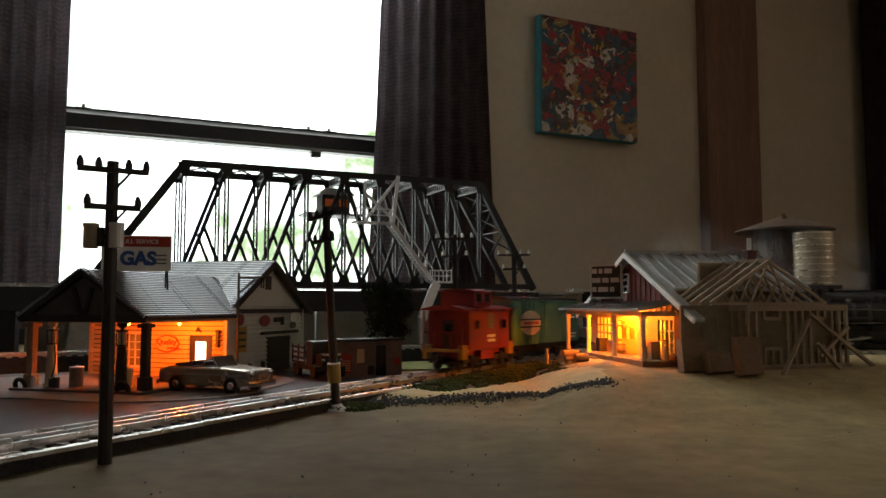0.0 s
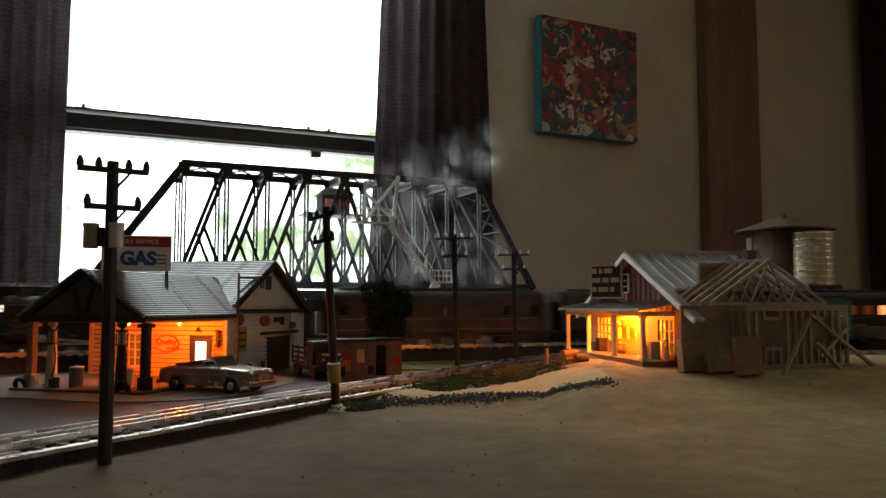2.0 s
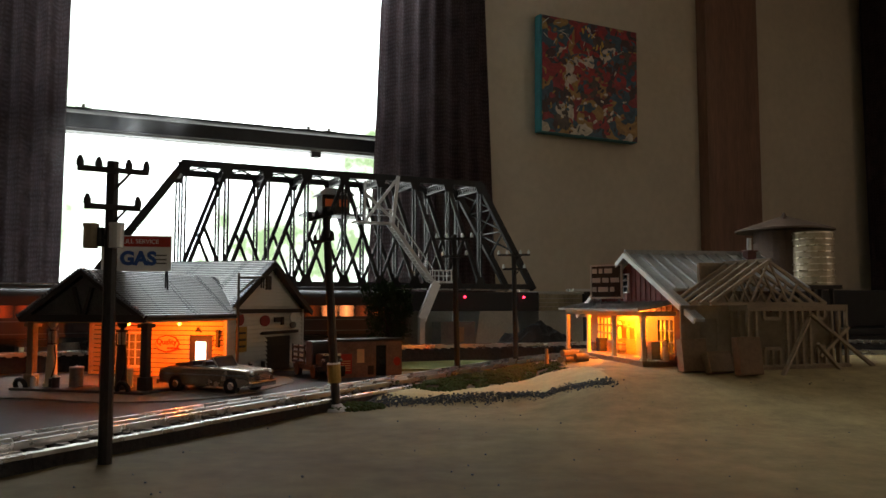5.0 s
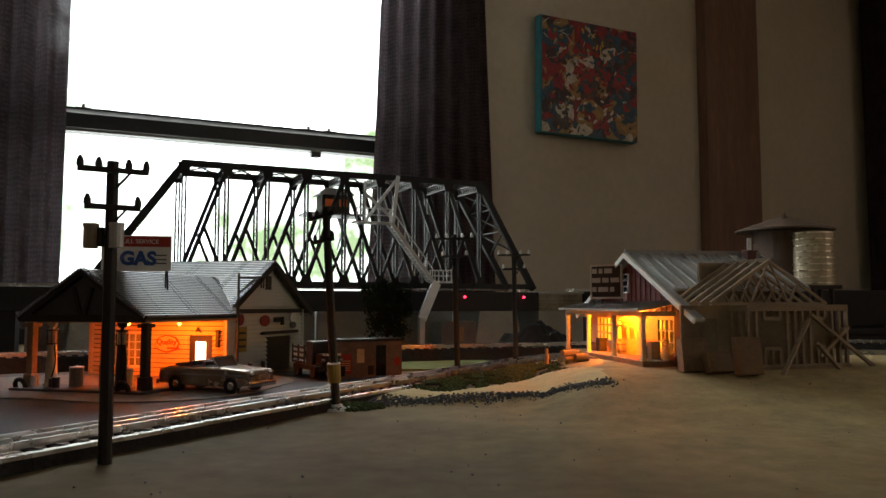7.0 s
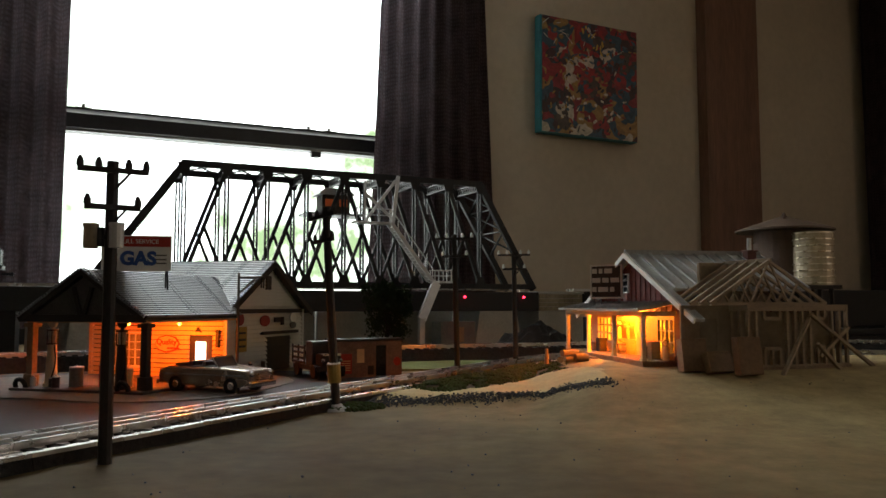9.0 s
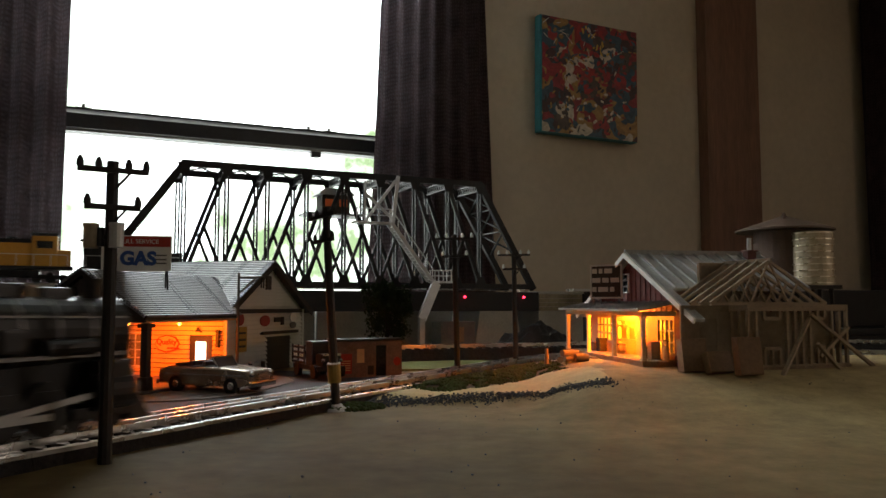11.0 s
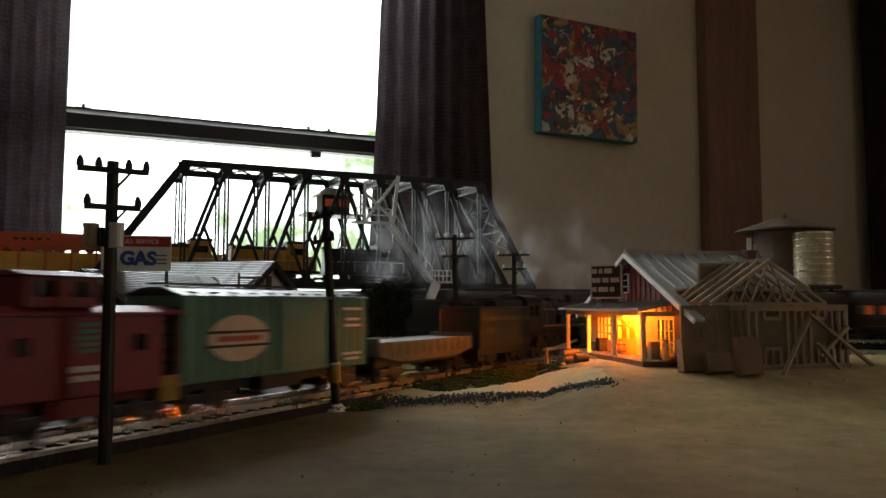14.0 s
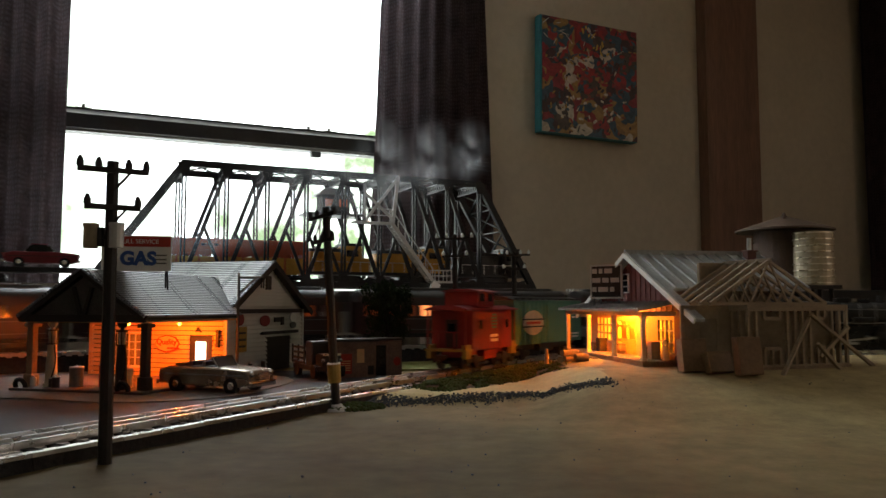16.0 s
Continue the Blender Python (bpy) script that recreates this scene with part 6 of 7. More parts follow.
def hanging_sign_post():
    t = thing("sign_post", pose(-0.262, 0.985, 0.003), "thin grey post with a bracket arm", "post")
    part("post", rod(B(), (0, 0, 0), (0, 0, 0.137), 0.0019, 0.0016, 8), "old_board", t)
    part("bracket", join(beam(B(), (0, 0, 0.131), (0.034, -0.004, 0.131), 0.0026), beam(B(), (0, 0, 0.110), (0.024, -0.003, 0.131), 0.0022)), "old_board", t)
    part("hook", join(rod(B(), (0.030, -0.004, 0.131), (0.030, -0.004, 0.117), 0.0008), rod(B(), (0.033, -0.004, 0.131), (0.033, -0.004, 0.117), 0.0008)), "black", t)


hanging_sign_post()


def poster_shed():
    t = thing("poster_shed", pose(-0.124, 1.045, 0.0, 0, 0, 20), "low reddish-brown shed covered with faded posters", "shed")
    bm = B()
    box(bm, 0.058, 0.04, 0.050, 0, 0, 0, bevel=0.0008)
    part("body", bm, "brick_poster", t)
    bm = B()
    box(bm, 0.064, 0.046, 0.003, 0, 0, 0.0502)
    part("roof", bm, "dark_trim", t)
    for x, z, w, h, m_ in ((-0.012, 0.008, 0.016, 0.026, "sign_red"), (0.008, 0.022, 0.010, 0.018, "cream"), (0.022, 0.006, 0.008, 0.012, "dark_trim"), (-0.024, 0.018, 0.006, 0.016, "sign_red")):
        bm = B()
        box(bm, w, 0.001, h, x, -0.0203, z)
        part("poster", bm, m_, t, "faded paper poster")
    bm = B()
    for k in range(5):
        box(bm, 0.012, 0.0006, 0.0012, -0.012, -0.0212, 0.012 + k * 0.003)
    part("poster_mark", bm, "cream", t)
    t = thing("poster_kiosk", pose(-0.0785, 1.072, 0.0, 0, 0, 14), "narrow brown kiosk with a dark doorway and posters", "shed")
    bm = B()
    box(bm, 0.038, 0.03, 0.050, 0, 0, 0, bevel=0.0008)
    part("body", bm, "brick_poster", t)
    bm = B()
    box(bm, 0.014, 0.002, 0.042, -0.010, -0.0150, 0.002)
    part("doorway", bm, "dark_glass", t)
    part("round_poster", join(oval(B(), 0.012, -0.0162, 0.022, 0.005, 0.006, 0.001, 18)), "sign_red", t)
    bm = B()
    box(bm, 0.041, 0.033, 0.003, 0, 0, 0.0502)
    part("roof", bm, "dark_trim", t)


poster_shed()


def stake_truck():
    t = thing("pickup_truck", pose(-0.168, 1.045, 0.003, 0, 0, -60), "dark old delivery truck parked beside the station", "truck")
    bm = B()
    box(bm, 0.095, 0.038, 0.006, 0, 0, 0.010)
    part("frame", bm, "black", t)
    bm = B()
    box(bm, 0.024, 0.036, 0.034, 0.010, 0, 0.014, bevel=0.003)
    part("cab", bm, "engine", t)
    bm = B()
    box(bm, 0.026, 0.026, 0.018, 0.035, 0, 0.014, bevel=0.003)
    part("bonnet", bm, "engine", t)
    bm = B()
    box(bm, 0.05, 0.040, 0.003, -0.026, 0, 0.017)
    bed = part("stake_bed", bm, "dark_trim", t)
    for y in (-0.0195, 0.0195):
        for z in (0.023, 0.030, 0.037):
            part("side_slat", box(B(), 0.05, 0.0016, 0.003, -0.026, y, z), "dark_trim", bed)
        for x in (-0.05, -0.026, -0.002):
            part("stake", box(B(), 0.002, 0.002, 0.024, x, y, 0.018), "dark_trim", bed)
    for x in (-0.030, 0.034):
        for y in (-0.018, 0.018):
            part("wheel", rod(B(), (x, y - 0.003, 0.009), (x, y + 0.003, 0.009), 0.009, None, 16), "tyre", t)
    bm = B()
    box(bm, 0.002, 0.024, 0.003, 0.0485, 0, 0.030)
    for y in (-0.012, 0.012):
        ball(bm, 0.048, y, 0.024, 0.003)
    part("lamp_bar", bm, "chrome", t)


stake_truck()

# ---------- general store and the house under construction ----------

STORE = pose(0.2208, 0.8567, 0.030, 0, 0, -80)       # porch corner; -x along the porch front, y into the building


def general_store():
    t = thing("general_store", STORE, "red board general store with tin roof and lit porch", "building")
    x0, x1, yw = -0.262, 0.036, 0.043          # gable wall in x; its front face in y
    xm, zr, ze, ln = -0.113, 0.131, 0.061, 0.165
    # gable wall with the glowing doorway and two windows
    holes = [(-0.165, -0.110, 0.004, 0.050), (-0.238, -0.186, 0.020, 0.052), (-0.048, -0.006, 0.013, 0.052)]
    xs = sorted({x0, x1, *(h[0] for h in holes), *(h[1] for h in holes)})
    # cream's built-in lamp amber also tints the panels under the porch
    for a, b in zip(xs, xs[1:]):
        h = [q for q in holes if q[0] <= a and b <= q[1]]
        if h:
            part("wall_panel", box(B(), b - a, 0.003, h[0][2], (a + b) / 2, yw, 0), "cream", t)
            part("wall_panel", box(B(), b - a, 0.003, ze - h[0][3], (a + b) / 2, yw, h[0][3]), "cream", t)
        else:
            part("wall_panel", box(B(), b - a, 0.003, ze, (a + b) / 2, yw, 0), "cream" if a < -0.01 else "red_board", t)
    bm = B()
    prism(bm, [(x0, ze), (x1, ze), (xm, zr - 0.002)], yw - 0.0015, yw + 0.0015, "y")
    part("gable_wall", bm, "red_board", t)
    n = 20
    for k in range(n):
        x = x0 + 0.01 + (x1 - x0 - 0.02) * (k + 0.5) / n
        top = ze + (zr - ze) * (1 - abs(x - xm) / (0.15)) - 0.006
        if top > ze + 0.006:
            bm = B()
            box(bm, 0.0016, 0.0014, top - ze, x, yw - 0.0018, ze)
            part("batten", bm, "red_board", t)
    bm = B()
    box(bm, 0.003, ln, ze, x1 - 0.0015, yw + ln / 2, 0)
    part("side_wall", bm, "plywood", t)
    bm = B()
    box(bm, 0.003, ln, ze, x0 + 0.0015, yw + ln / 2, 0)
    box(bm, x1 - x0, 0.003, ze, (x0 + x1) / 2, yw + ln, 0)
    part("rear_wall", bm, "red_board", t)
    bm = B()
    box(bm, x1 - x0 - 0.006, ln - 0.004, 0.002, (x0 + x1) / 2, yw + ln / 2 + 0.003, 0.003)
    part("shop_floor", bm, "deck_wood", t)
    bm = B()
    box(bm, x1 - x0 - 0.006, 0.002, 0.058, (x0 + x1) / 2, yw + 0.035, 0.0045)
    part("shop_partition", bm, "shop_yellow", t, "yellow painted inner wall")
    # gable window
    bm = B()
    box(bm, 0.018, 0.002, 0.025, xm - 0.022, yw - 0.0022, 0.084)
    g = part("gable_window", bm, "white", t)
    for i in range(2):
        for j in range(3):
            bm = B()
            box(bm, 0.006, 0.001, 0.0062, xm - 0.022 + (i - 0.5) * 0.0075, yw - 0.0034, 0.0855 + j * 0.0078)
            part("pane", bm, "dark_glass", g)
    # tin roof with standing seams
    a, b, za = xm - 0.176, xm + 0.176, ze - 0.010
    k = (zr - za) / 0.176
    y0, y1 = 0.030, yw + ln + 0.010
    for e in (-1, 1):
        bm = B()
        ys, kk = (y0 + 0.012, 0.58) if e > 0 else (y1, 1.0)
        prism(bm, [(xm + e * 0.176, za), (xm, zr), (xm, zr + 0.003), (xm + e * 0.176, za + 0.003)], y0, ys, "y")
        if e > 0:
            zz = zr - (zr - za) * kk
            prism(bm, [(xm + 0.176 * kk, zz), (xm, zr), (xm, zr + 0.003), (xm + 0.176 * kk, zz + 0.003)], ys, y1, "y")
        rf = part("roof_slope", bm, "tin", t, "grey tin roof")
        for i in range(13):
            y = y0 + 0.002 + i * (y1 - y0 - 0.004) / 12
            q = kk if y > ys else 1.0
            part("roof_seam", beam(B(), (xm + e * 0.176 * q, y, zr - (zr - za) * q + 0.0035), (xm, y, zr + 0.0035), 0.0020, 0.0034), "tin", rf)
    part("ridge_cap", join(beam(B(), (xm, y0, zr + 0.004), (xm, y1, zr + 0.004), 0.004, 0.007)), "tin", t)
    for e in (-1, 1):
        part("verge_board", beam(B(), (xm + e * 0.177, y0 - 0.001, za + 0.001), (xm, y0 - 0.001, zr + 0.001), 0.002, 0.006), "white", t)
    bm = B()
    box(bm, 0.012, 0.012, 0.024, xm + 0.012, yw + ln - 0.012, zr - 0.016)
    box(bm, 0.015, 0.015, 0.002, xm + 0.012, yw + ln - 0.012, zr + 0.006)
    part("chimney", bm, "brick_red", t, "reddish brick chimney")
    part("stovepipe", rod(B(), (xm + 0.012, yw + ln - 0.012, zr + 0.006), (xm + 0.012, yw + ln - 0.012, zr + 0.024), 0.0028, None, 12), "silver", t)
    # porch: deck, posts, roof, steps
    w = 0.256
    for i in range(9):
        bm = B()
        box(bm, w - 0.0, 0.0044, 0.002, -w / 2, 0.0025 + i * 0.005, 0.0042)
        part("deck_plank", bm, "deck_wood", t)
    bm = B()
    box(bm, w - 0.004, 0.042, 0.010, -w / 2, 0.0225, -0.006)
    part("deck_base", bm, "deck_wood", t)
    for x in (-w + 0.003, -0.172, -0.086, -0.003):
        bm = B()
        box(bm, 0.0046, 0.0046, 0.050, x, 0.003, 0.0062, bevel=0.0006)
        box(bm, 0.006, 0.006, 0.003, x, 0.003, 0.0062)
        box(bm, 0.006, 0.006, 0.003, x, 0.003, 0.053)
        part("porch_post", bm, "post_paint", t, "cream porch post")
    bm = B()
    box(bm, w, 0.005, 0.005, -w / 2, 0.003, 0.0562)
    box(bm, 0.005, 0.036, 0.005, -0.003, 0.0240, 0.0562)
    box(bm, 0.005, 0.036, 0.005, -w + 0.003, 0.0240, 0.0562)
    part("porch_beam", bm, "post_paint", t)
    bm = B()
    prism(bm, [(-0.008, 0.0615), (yw - 0.002, 0.070), (yw - 0.002, 0.0725), (-0.008, 0.064)], -w - 0.008, 0.008, "x")
    pr = part("porch_roof", bm, "tin", t, "grey tin porch roof")
    for i in range(14):
        x = -w - 0.006 + i * (w + 0.012) / 13
        part("roof_seam", beam(B(), (x, -0.008, 0.0645), (x, yw - 0.003, 0.073), 0.0014, 0.0018), "tin", pr)
    bm = B()
    box(bm, 0.05, 0.010, 0.005, -0.16, -0.005, -0.008)
    box(bm, 0.05, 0.010, 0.005, -0.16, -0.002, -0.003)
    part("porch_step", bm, "deck_wood", t)
    # doorway and windows with bars; light comes from the bulb inside
    bm = B()
    hx = (holes[0][0] + holes[0][1]) / 2
    for x in (holes[0][0], hx, holes[0][1]):
        box(bm, 0.004, 0.004, 0.046, x, yw, 0.004)
    sd_ = part("shop_door", bm, "door_yellow", t, "yellow shop door with large panes")
    for z in (0.004, 0.022, 0.040, 0.047):
        part("door_rail", box(B(), holes[0][1] - holes[0][0], 0.0036, 0.003, hx, yw, z), "door_yellow", sd_)
    part("kick_panel", box(B(), holes[0][1] - hx - 0.004, 0.003, 0.016, (hx + holes[0][1]) / 2, yw, 0.006), "door_yellow", sd_)
    for h in holes[1:]:
        wd = h[1] - h[0]
        bm = B()
        box(bm, wd + 0.006, 0.005, 0.0025, (h[0] + h[1]) / 2, yw - 0.001, h[2] - 0.0025)
        sw = part("shop_window", bm, "post_paint", t, "pale painted shop window")
        for i in range(5):
            part("glazing_bar", box(B(), 0.0018, 0.003, h[3] - h[2], h[0] + wd * i / 4, yw, h[2]), "post_paint", sw)
        for i in range(4):
            part("glazing_bar", box(B(), wd + 0.002, 0.0026, 0.0018, (h[0] + h[1]) / 2, yw, h[2] + (h[3] - h[2]) * i / 3 - 0.0009), "post_paint", sw)
    return t


general_store()
point_light("store_bulb", STORE @ Vector((-0.135, 0.064, 0.047)), STORE_WATTS, (1.0, 0.35, 0.013), 0.003)
# added porch light makes the amber pool on the ground before the porch
point_light("added_porch_light", STORE @ Vector((-0.115, 0.022, 0.0615)), STORE_WATTS * 1.7, (1.0, 0.19, 0.010), 0.003)
lamp = thing("added_porch_lamp", STORE @ pose(-0.115, 0.020, 0.0), "small amber bulb added under the porch roof", "lamp")
part("bulb", ball(B(), 0, 0, 0.0650, 0.0016), "amber", lamp, "glowing amber bulb")
part("socket", rod(B(), (0, 0, 0.0660), (0, 0, 0.0672), 0.0016), "dark_trim", lamp)


def store_sign():
    t = thing("roof_sign", STORE @ pose(-0.150, 0.020, 0.066, 0, 0, 40), "white framed sign with dark lettering on the porch roof", "sign")
    bm = B()
    box(bm, 0.044, 0.002, 0.042, 0, 0, 0.012)
    part("board", bm, "dark_trim", t)
    bm = B()
    for x in (-0.022, 0.022):
        box(bm, 0.0022, 0.003, 0.044, x, 0, 0.011)
    for z in (0.011, 0.0535):
        box(bm, 0.046, 0.003, 0.0022, 0, 0, z)
    part("sign_frame", bm, "siding", t)
    bm = B()
    for z, ws in ((0.044, (0.007, 0.005, 0.011)), (0.032, (0.012, 0.009, 0.012)), (0.020, (0.006, 0.014, 0.006))):
        x = -0.020
        for w in ws:
            box(bm, w, 0.0008, 0.0062, x + w / 2, -0.0014, z)
            x += w + 0.003
    part("sign_mark", bm, "siding", t, "rows of worn white lettering")
    for x in (-0.018, 0.018):
        part("brace", join(beam(B(), (x, 0.002, 0.046), (x, 0.020, 0.002), 0.0018), beam(B(), (x, 0.0, 0.014), (x, 0.0, -0.003), 0.002)), "steel_grey", t)


store_sign()
ADD = pose(0.3225, 0.812, 0.030, 0, 0, 20)          # front left corner of the stud frame; x along its front, y to the back


def house_frame():
    t = thing("house_frame", ADD, "unfinished house of bare pine studs and roof trusses", "building")
    L, d, h = 0.136, 0.135, 0.064
    bm = B()
    box(bm, L + 0.008, d, 0.006, L / 2, d / 2, -0.003)
    part("floor_deck", bm, "deck_wood", t)

    def stud(x, y, z0=0.003, z1=h):
        bm = B()
        box(bm, 0.0030, 0.0036, z1 - z0, x, y, z0)
        part("stud", bm, "raw_wood", t)
    n = 13
    for i in range(n + 1):
        x = L * i / n
        gap = 2 <= i <= 4 or 9 <= i <= 10
        if gap:
            stud(x, 0.002, 0.003, 0.022)
            if i in (3,):
                continue
            stud(x, 0.002, 0.054, h)
        else:
            stud(x, 0.002)
        stud(x, d - 0.002)
    for i in range(1, 10):
        stud(0.0, d * i / 10)
        stud(L, d * i / 10)
        stud(L * 0.55, d * i / 10)
    for (a, b) in (((0, 0.002), (L, 0.002)), ((0, d - 0.002), (L, d - 0.002)), ((0, 0), (0, d)), ((L, 0), (L, d)), ((L * 0.55, 0), (L * 0.55, d))):
        for z in (0.003, h, h + 0.0032):
            part("plate", beam(B(), (*a, z), (*b, z), 0.0032, 0.0036), "raw_wood", t)
    for x0, x1 in ((2, 4), (9, 10)):
        for z in (0.022, 0.054):
            part("header", beam(B(), (L * x0 / n, 0.002, z), (L * x1 / n, 0.002, z), 0.003, 0.0036), "raw_wood", t)
    # roof trusses, the gable to the front
    xa, xb, zt = -0.046, L - 0.026, 0.116
    xm = (xa + xb) / 2
    for k in range(5):
        y = 0.004 + k * (d * 0.48) / 4
        bm = B()
        z0 = h + 0.006
        for e, xe in ((-1, xa), (1, xb)):
            beam(bm, (xe, y, z0), (xm, y, zt), 0.0028, 0.0032)
            q = xm + (xe - xm) * 0.5
            beam(bm, (q, y, z0 + (zt - z0) * 0.5), (xm + (xe - xm) * 0.33, y, z0), 0.002)
            beam(bm, (xm + (xe - xm) * 0.33, y, z0), (xm, y, zt), 0.002)
        beam(bm, (xa, y, z0), (xb, y, z0), 0.0026, 0.003)
        part("roof_truss", bm, "raw_wood", t)
    part("ridge_board", beam(B(), (xm, 0.0, zt + 0.001), (xm, d * 0.55, zt + 0.001), 0.002, 0.004), "raw_wood", t)
    # plywood gable that closes the store's side behind the trusses
    bm = B()
    prism(bm, [(-0.0046, 0.066), (-0.0046, 0.114), (0.066, 0.1158), (0.103, 0.0687), (0.103, 0.066)], 0.0735, 0.0760, "y")
    part("gable_sheathing", bm, "plywood", t, "grey-brown plywood gable sheet")
    part("gable_rafter", join(beam(B(), (-0.0046, 0.072, 0.066), (-0.0046, 0.072, 0.1155), 0.003, 0.0035), beam(B(), (-0.006, 0.072, 0.1150), (0.066, 0.072, 0.1165), 0.003, 0.0035)), "raw_wood", t)
    # sheathed wall with an opening beside the store
    bm = B()
    box(bm, 0.024, 0.0025, h + 0.004, -0.052, 0.030, 0)
    box(bm, 0.020, 0.0025, h + 0.004, -0.008, 0.030, 0)
    box(bm, 0.026, 0.0025, 0.014, -0.031, 0.030, h - 0.010)
    part("sheathed_wall", bm, "plywood", t, "plywood wall with an open doorway")
    # leaning braces
    for a, b in (((0.010, -0.034, -0.004), (0.082, 0.0, 0.054)), ((0.178, 0.0, -0.004), (0.082, -0.002, 0.058)), ((0.070, -0.022, 0.028), (0.105, -0.020, -0.003)), ((L * 0.7, 0.0, 0.012), (L, -0.001, 0.044))):
        part("brace", beam(B(), a, b, 0.0042, 0.0032), "raw_wood", t)


house_frame()


def crate(x, y, z, w, d, h, rz, rx, label):
    t = thing("plywood_stack", pose(x, y, z, rx, 0, rz), label, "lumber", "lumber beside the unfinished house")
    n = max(3, int(h / 0.012))
    bm = B()
    box(bm, w, d, h, 0, 0, 0, bevel=0.0008)
    part("panel", bm, "cardboard", t)
    for i in range(2):
        bm = B()
        box(bm, w - 0.002, 0.0012, 0.0016, 0, -d / 2 - 0.0004, h * (0.02 + 0.9 * i))
        part("edge_batten", bm, "cardboard", t)


crate(0.259, 0.800, 0.0295, 0.028, 0.012, 0.034, 12, -8, "brown plywood panels leaning on the store")
crate(0.284, 0.790, 0.0290, 0.030, 0.010, 0.022, 20, -22, "low brown plywood panels lying against the wall")
crate(0.307, 0.775, 0.0285, 0.027, 0.010, 0.038, 16, -8, "brown plywood panels leaning on the stud frame")


def log_pile():
    for i, (x, y, z, r, ln, rz) in enumerate(((0.160, 0.958, 0.028, 0.0045, 0.022, 20), (0.150, 0.965, 0.027, 0.004, 0.020, 60), (0.170, 0.948, 0.0285, 0.0055, 0.016, 10), (0.157, 0.957, 0.0355, 0.004, 0.026, 35))):
        o = part("log", rod(B(), (-ln / 2, 0, r), (ln / 2, 0, r), r, r * 0.94, 12), "raw_wood")
        o.matrix_basis = pose(x, y, z, 0, 0, rz)
        tagged(o, "short cut pine log beside the porch", "log", "logs beside the porch")
    t = thing("stump_figure", pose(0.132, 0.985, 0.024), "small upright wooden stake by the logs", "stake")
    part("stake", join(rod(B(), (0, 0, 0), (0, 0, 0.012), 0.0032, 0.0026), rod(B(), (0, 0, 0.012), (0, 0, 0.019), 0.002, 0.0024)), "raw_wood", t)


log_pile()


def porch_goods():
    for x, y, w, d, h, m_, nm, lb in ((-0.215, 0.030, 0.018, 0.012, 0.012, "cardboard", "wooden_crate", "brown wooden crate on the porch"), (-0.190, 0.028, 0.012, 0.010, 0.018, "dark_trim", "wooden_crate", "dark crate on the porch"), (-0.03, 0.028, 0.010, 0.010, 0.020, "raw_wood", "wooden_crate", "pale crate on the porch")):
        t = thing(nm, STORE @ pose(x, y, 0.0062), lb, "crate", "goods on the porch")
        bm = B()
        box(bm, w, d, h, 0, 0, 0)
        part("box", bm, m_, t)
        for k in range(3):
            bm = B()
            box(bm, w + 0.001, d + 0.001, h * 0.24, 0, 0, h * (0.04 + 0.34 * k))
            part("slat", bm, m_, t)
    for x, y in ((-0.052, 0.030), (-0.135, 0.033)):
        t = thing("barrel", STORE @ pose(x, y, 0.0062), "small wooden barrel on the lit porch", "barrel", "goods on the porch")
        part("staves", join(rod(B(), (0, 0, 0), (0, 0, 0.007), 0.0048, 0.0058, 14), rod(B(), (0, 0, 0.007), (0, 0, 0.014), 0.0058, 0.0048, 14)), "raw_wood", t)
        for z in (0.003, 0.011):
            part("hoop", rod(B(), (0, 0, z), (0, 0, z + 0.001), 0.0058, None, 14), "dark_trim", t)
    o = part("figurine", join(rod(B(), (0, 0, 0), (0, 0, 0.016), 0.004, 0.003, 10), ball(B(), 0, 0, 0.020, 0.003)), "post_paint")
    o.matrix_basis = STORE @ pose(-0.012, 0.034, 0.0062)
    tagged(o, "plain pale upright figurine on the porch", "figurine")


porch_goods()


def water_tank(x, y, z, r, h, material, roof_r, label, hoops):
    t = thing("water_tank", pose(x, y, 0), label, "water tank")
    bm = B()
    n = 32
    lo = rod(B(), (0, 0, z), (0, 0, z + h), r, r, n)
    part("shell", lo, material, t)
    for k in range(hoops):
        zz = z + 0.004 + k * (h - 0.008) / (hoops - 1)
        part("hoop", rod(B(), (0, 0, zz), (0, 0, zz + 0.0024), r + 0.0022, None, n), "hoop_metal" if hoops > 7 else material, t)
    if roof_r:
        part("roof", join(rod(B(), (0, 0, z + h), (0, 0, z + h + 0.004), roof_r, roof_r, n), rod(B(), (0, 0, z + h + 0.004), (0, 0, z + h + 0.036), roof_r, 0.008, n)), "tank_roof", t, "brown conical roof")
        part("roof_hatch", join(rod(B(), (0, 0, z + h + 0.036), (0, 0, z + h + 0.044), 0.006, 0.003, 12), beam(B(), (-0.012, -0.03, z + h + 0.012), (-0.012, -0.03, z + h + 0.034), 0.008, 0.006)), "tank_roof", t)
    bm = B()
    box(bm, r * 2, r * 2, 0.008, 0, 0, z - 0.0081)
    part("platform", bm, "dark_trim", t)
    for i in range(4):
        a = math.pi / 4 + i * math.pi / 2
        bm = B()
        beam(bm, (r * 0.85 * math.cos(a), r * 0.85 * math.sin(a), z - 0.008), (r * 0.95 * math.cos(a), r * 0.95 * math.sin(a), 0.0), 0.008)
        part("leg", bm, "dark_trim", t)


water_tank(0.795, 1.78, 0.155, 0.068, 0.114, "tank_wood", 0.108, "brown wooden water tank with a conical roof", 6)
water_tank(0.822, 1.70, 0.142, 0.041, 0.118, "tank_metal", 0, "pale corrugated metal tank with bright hoops", 9)

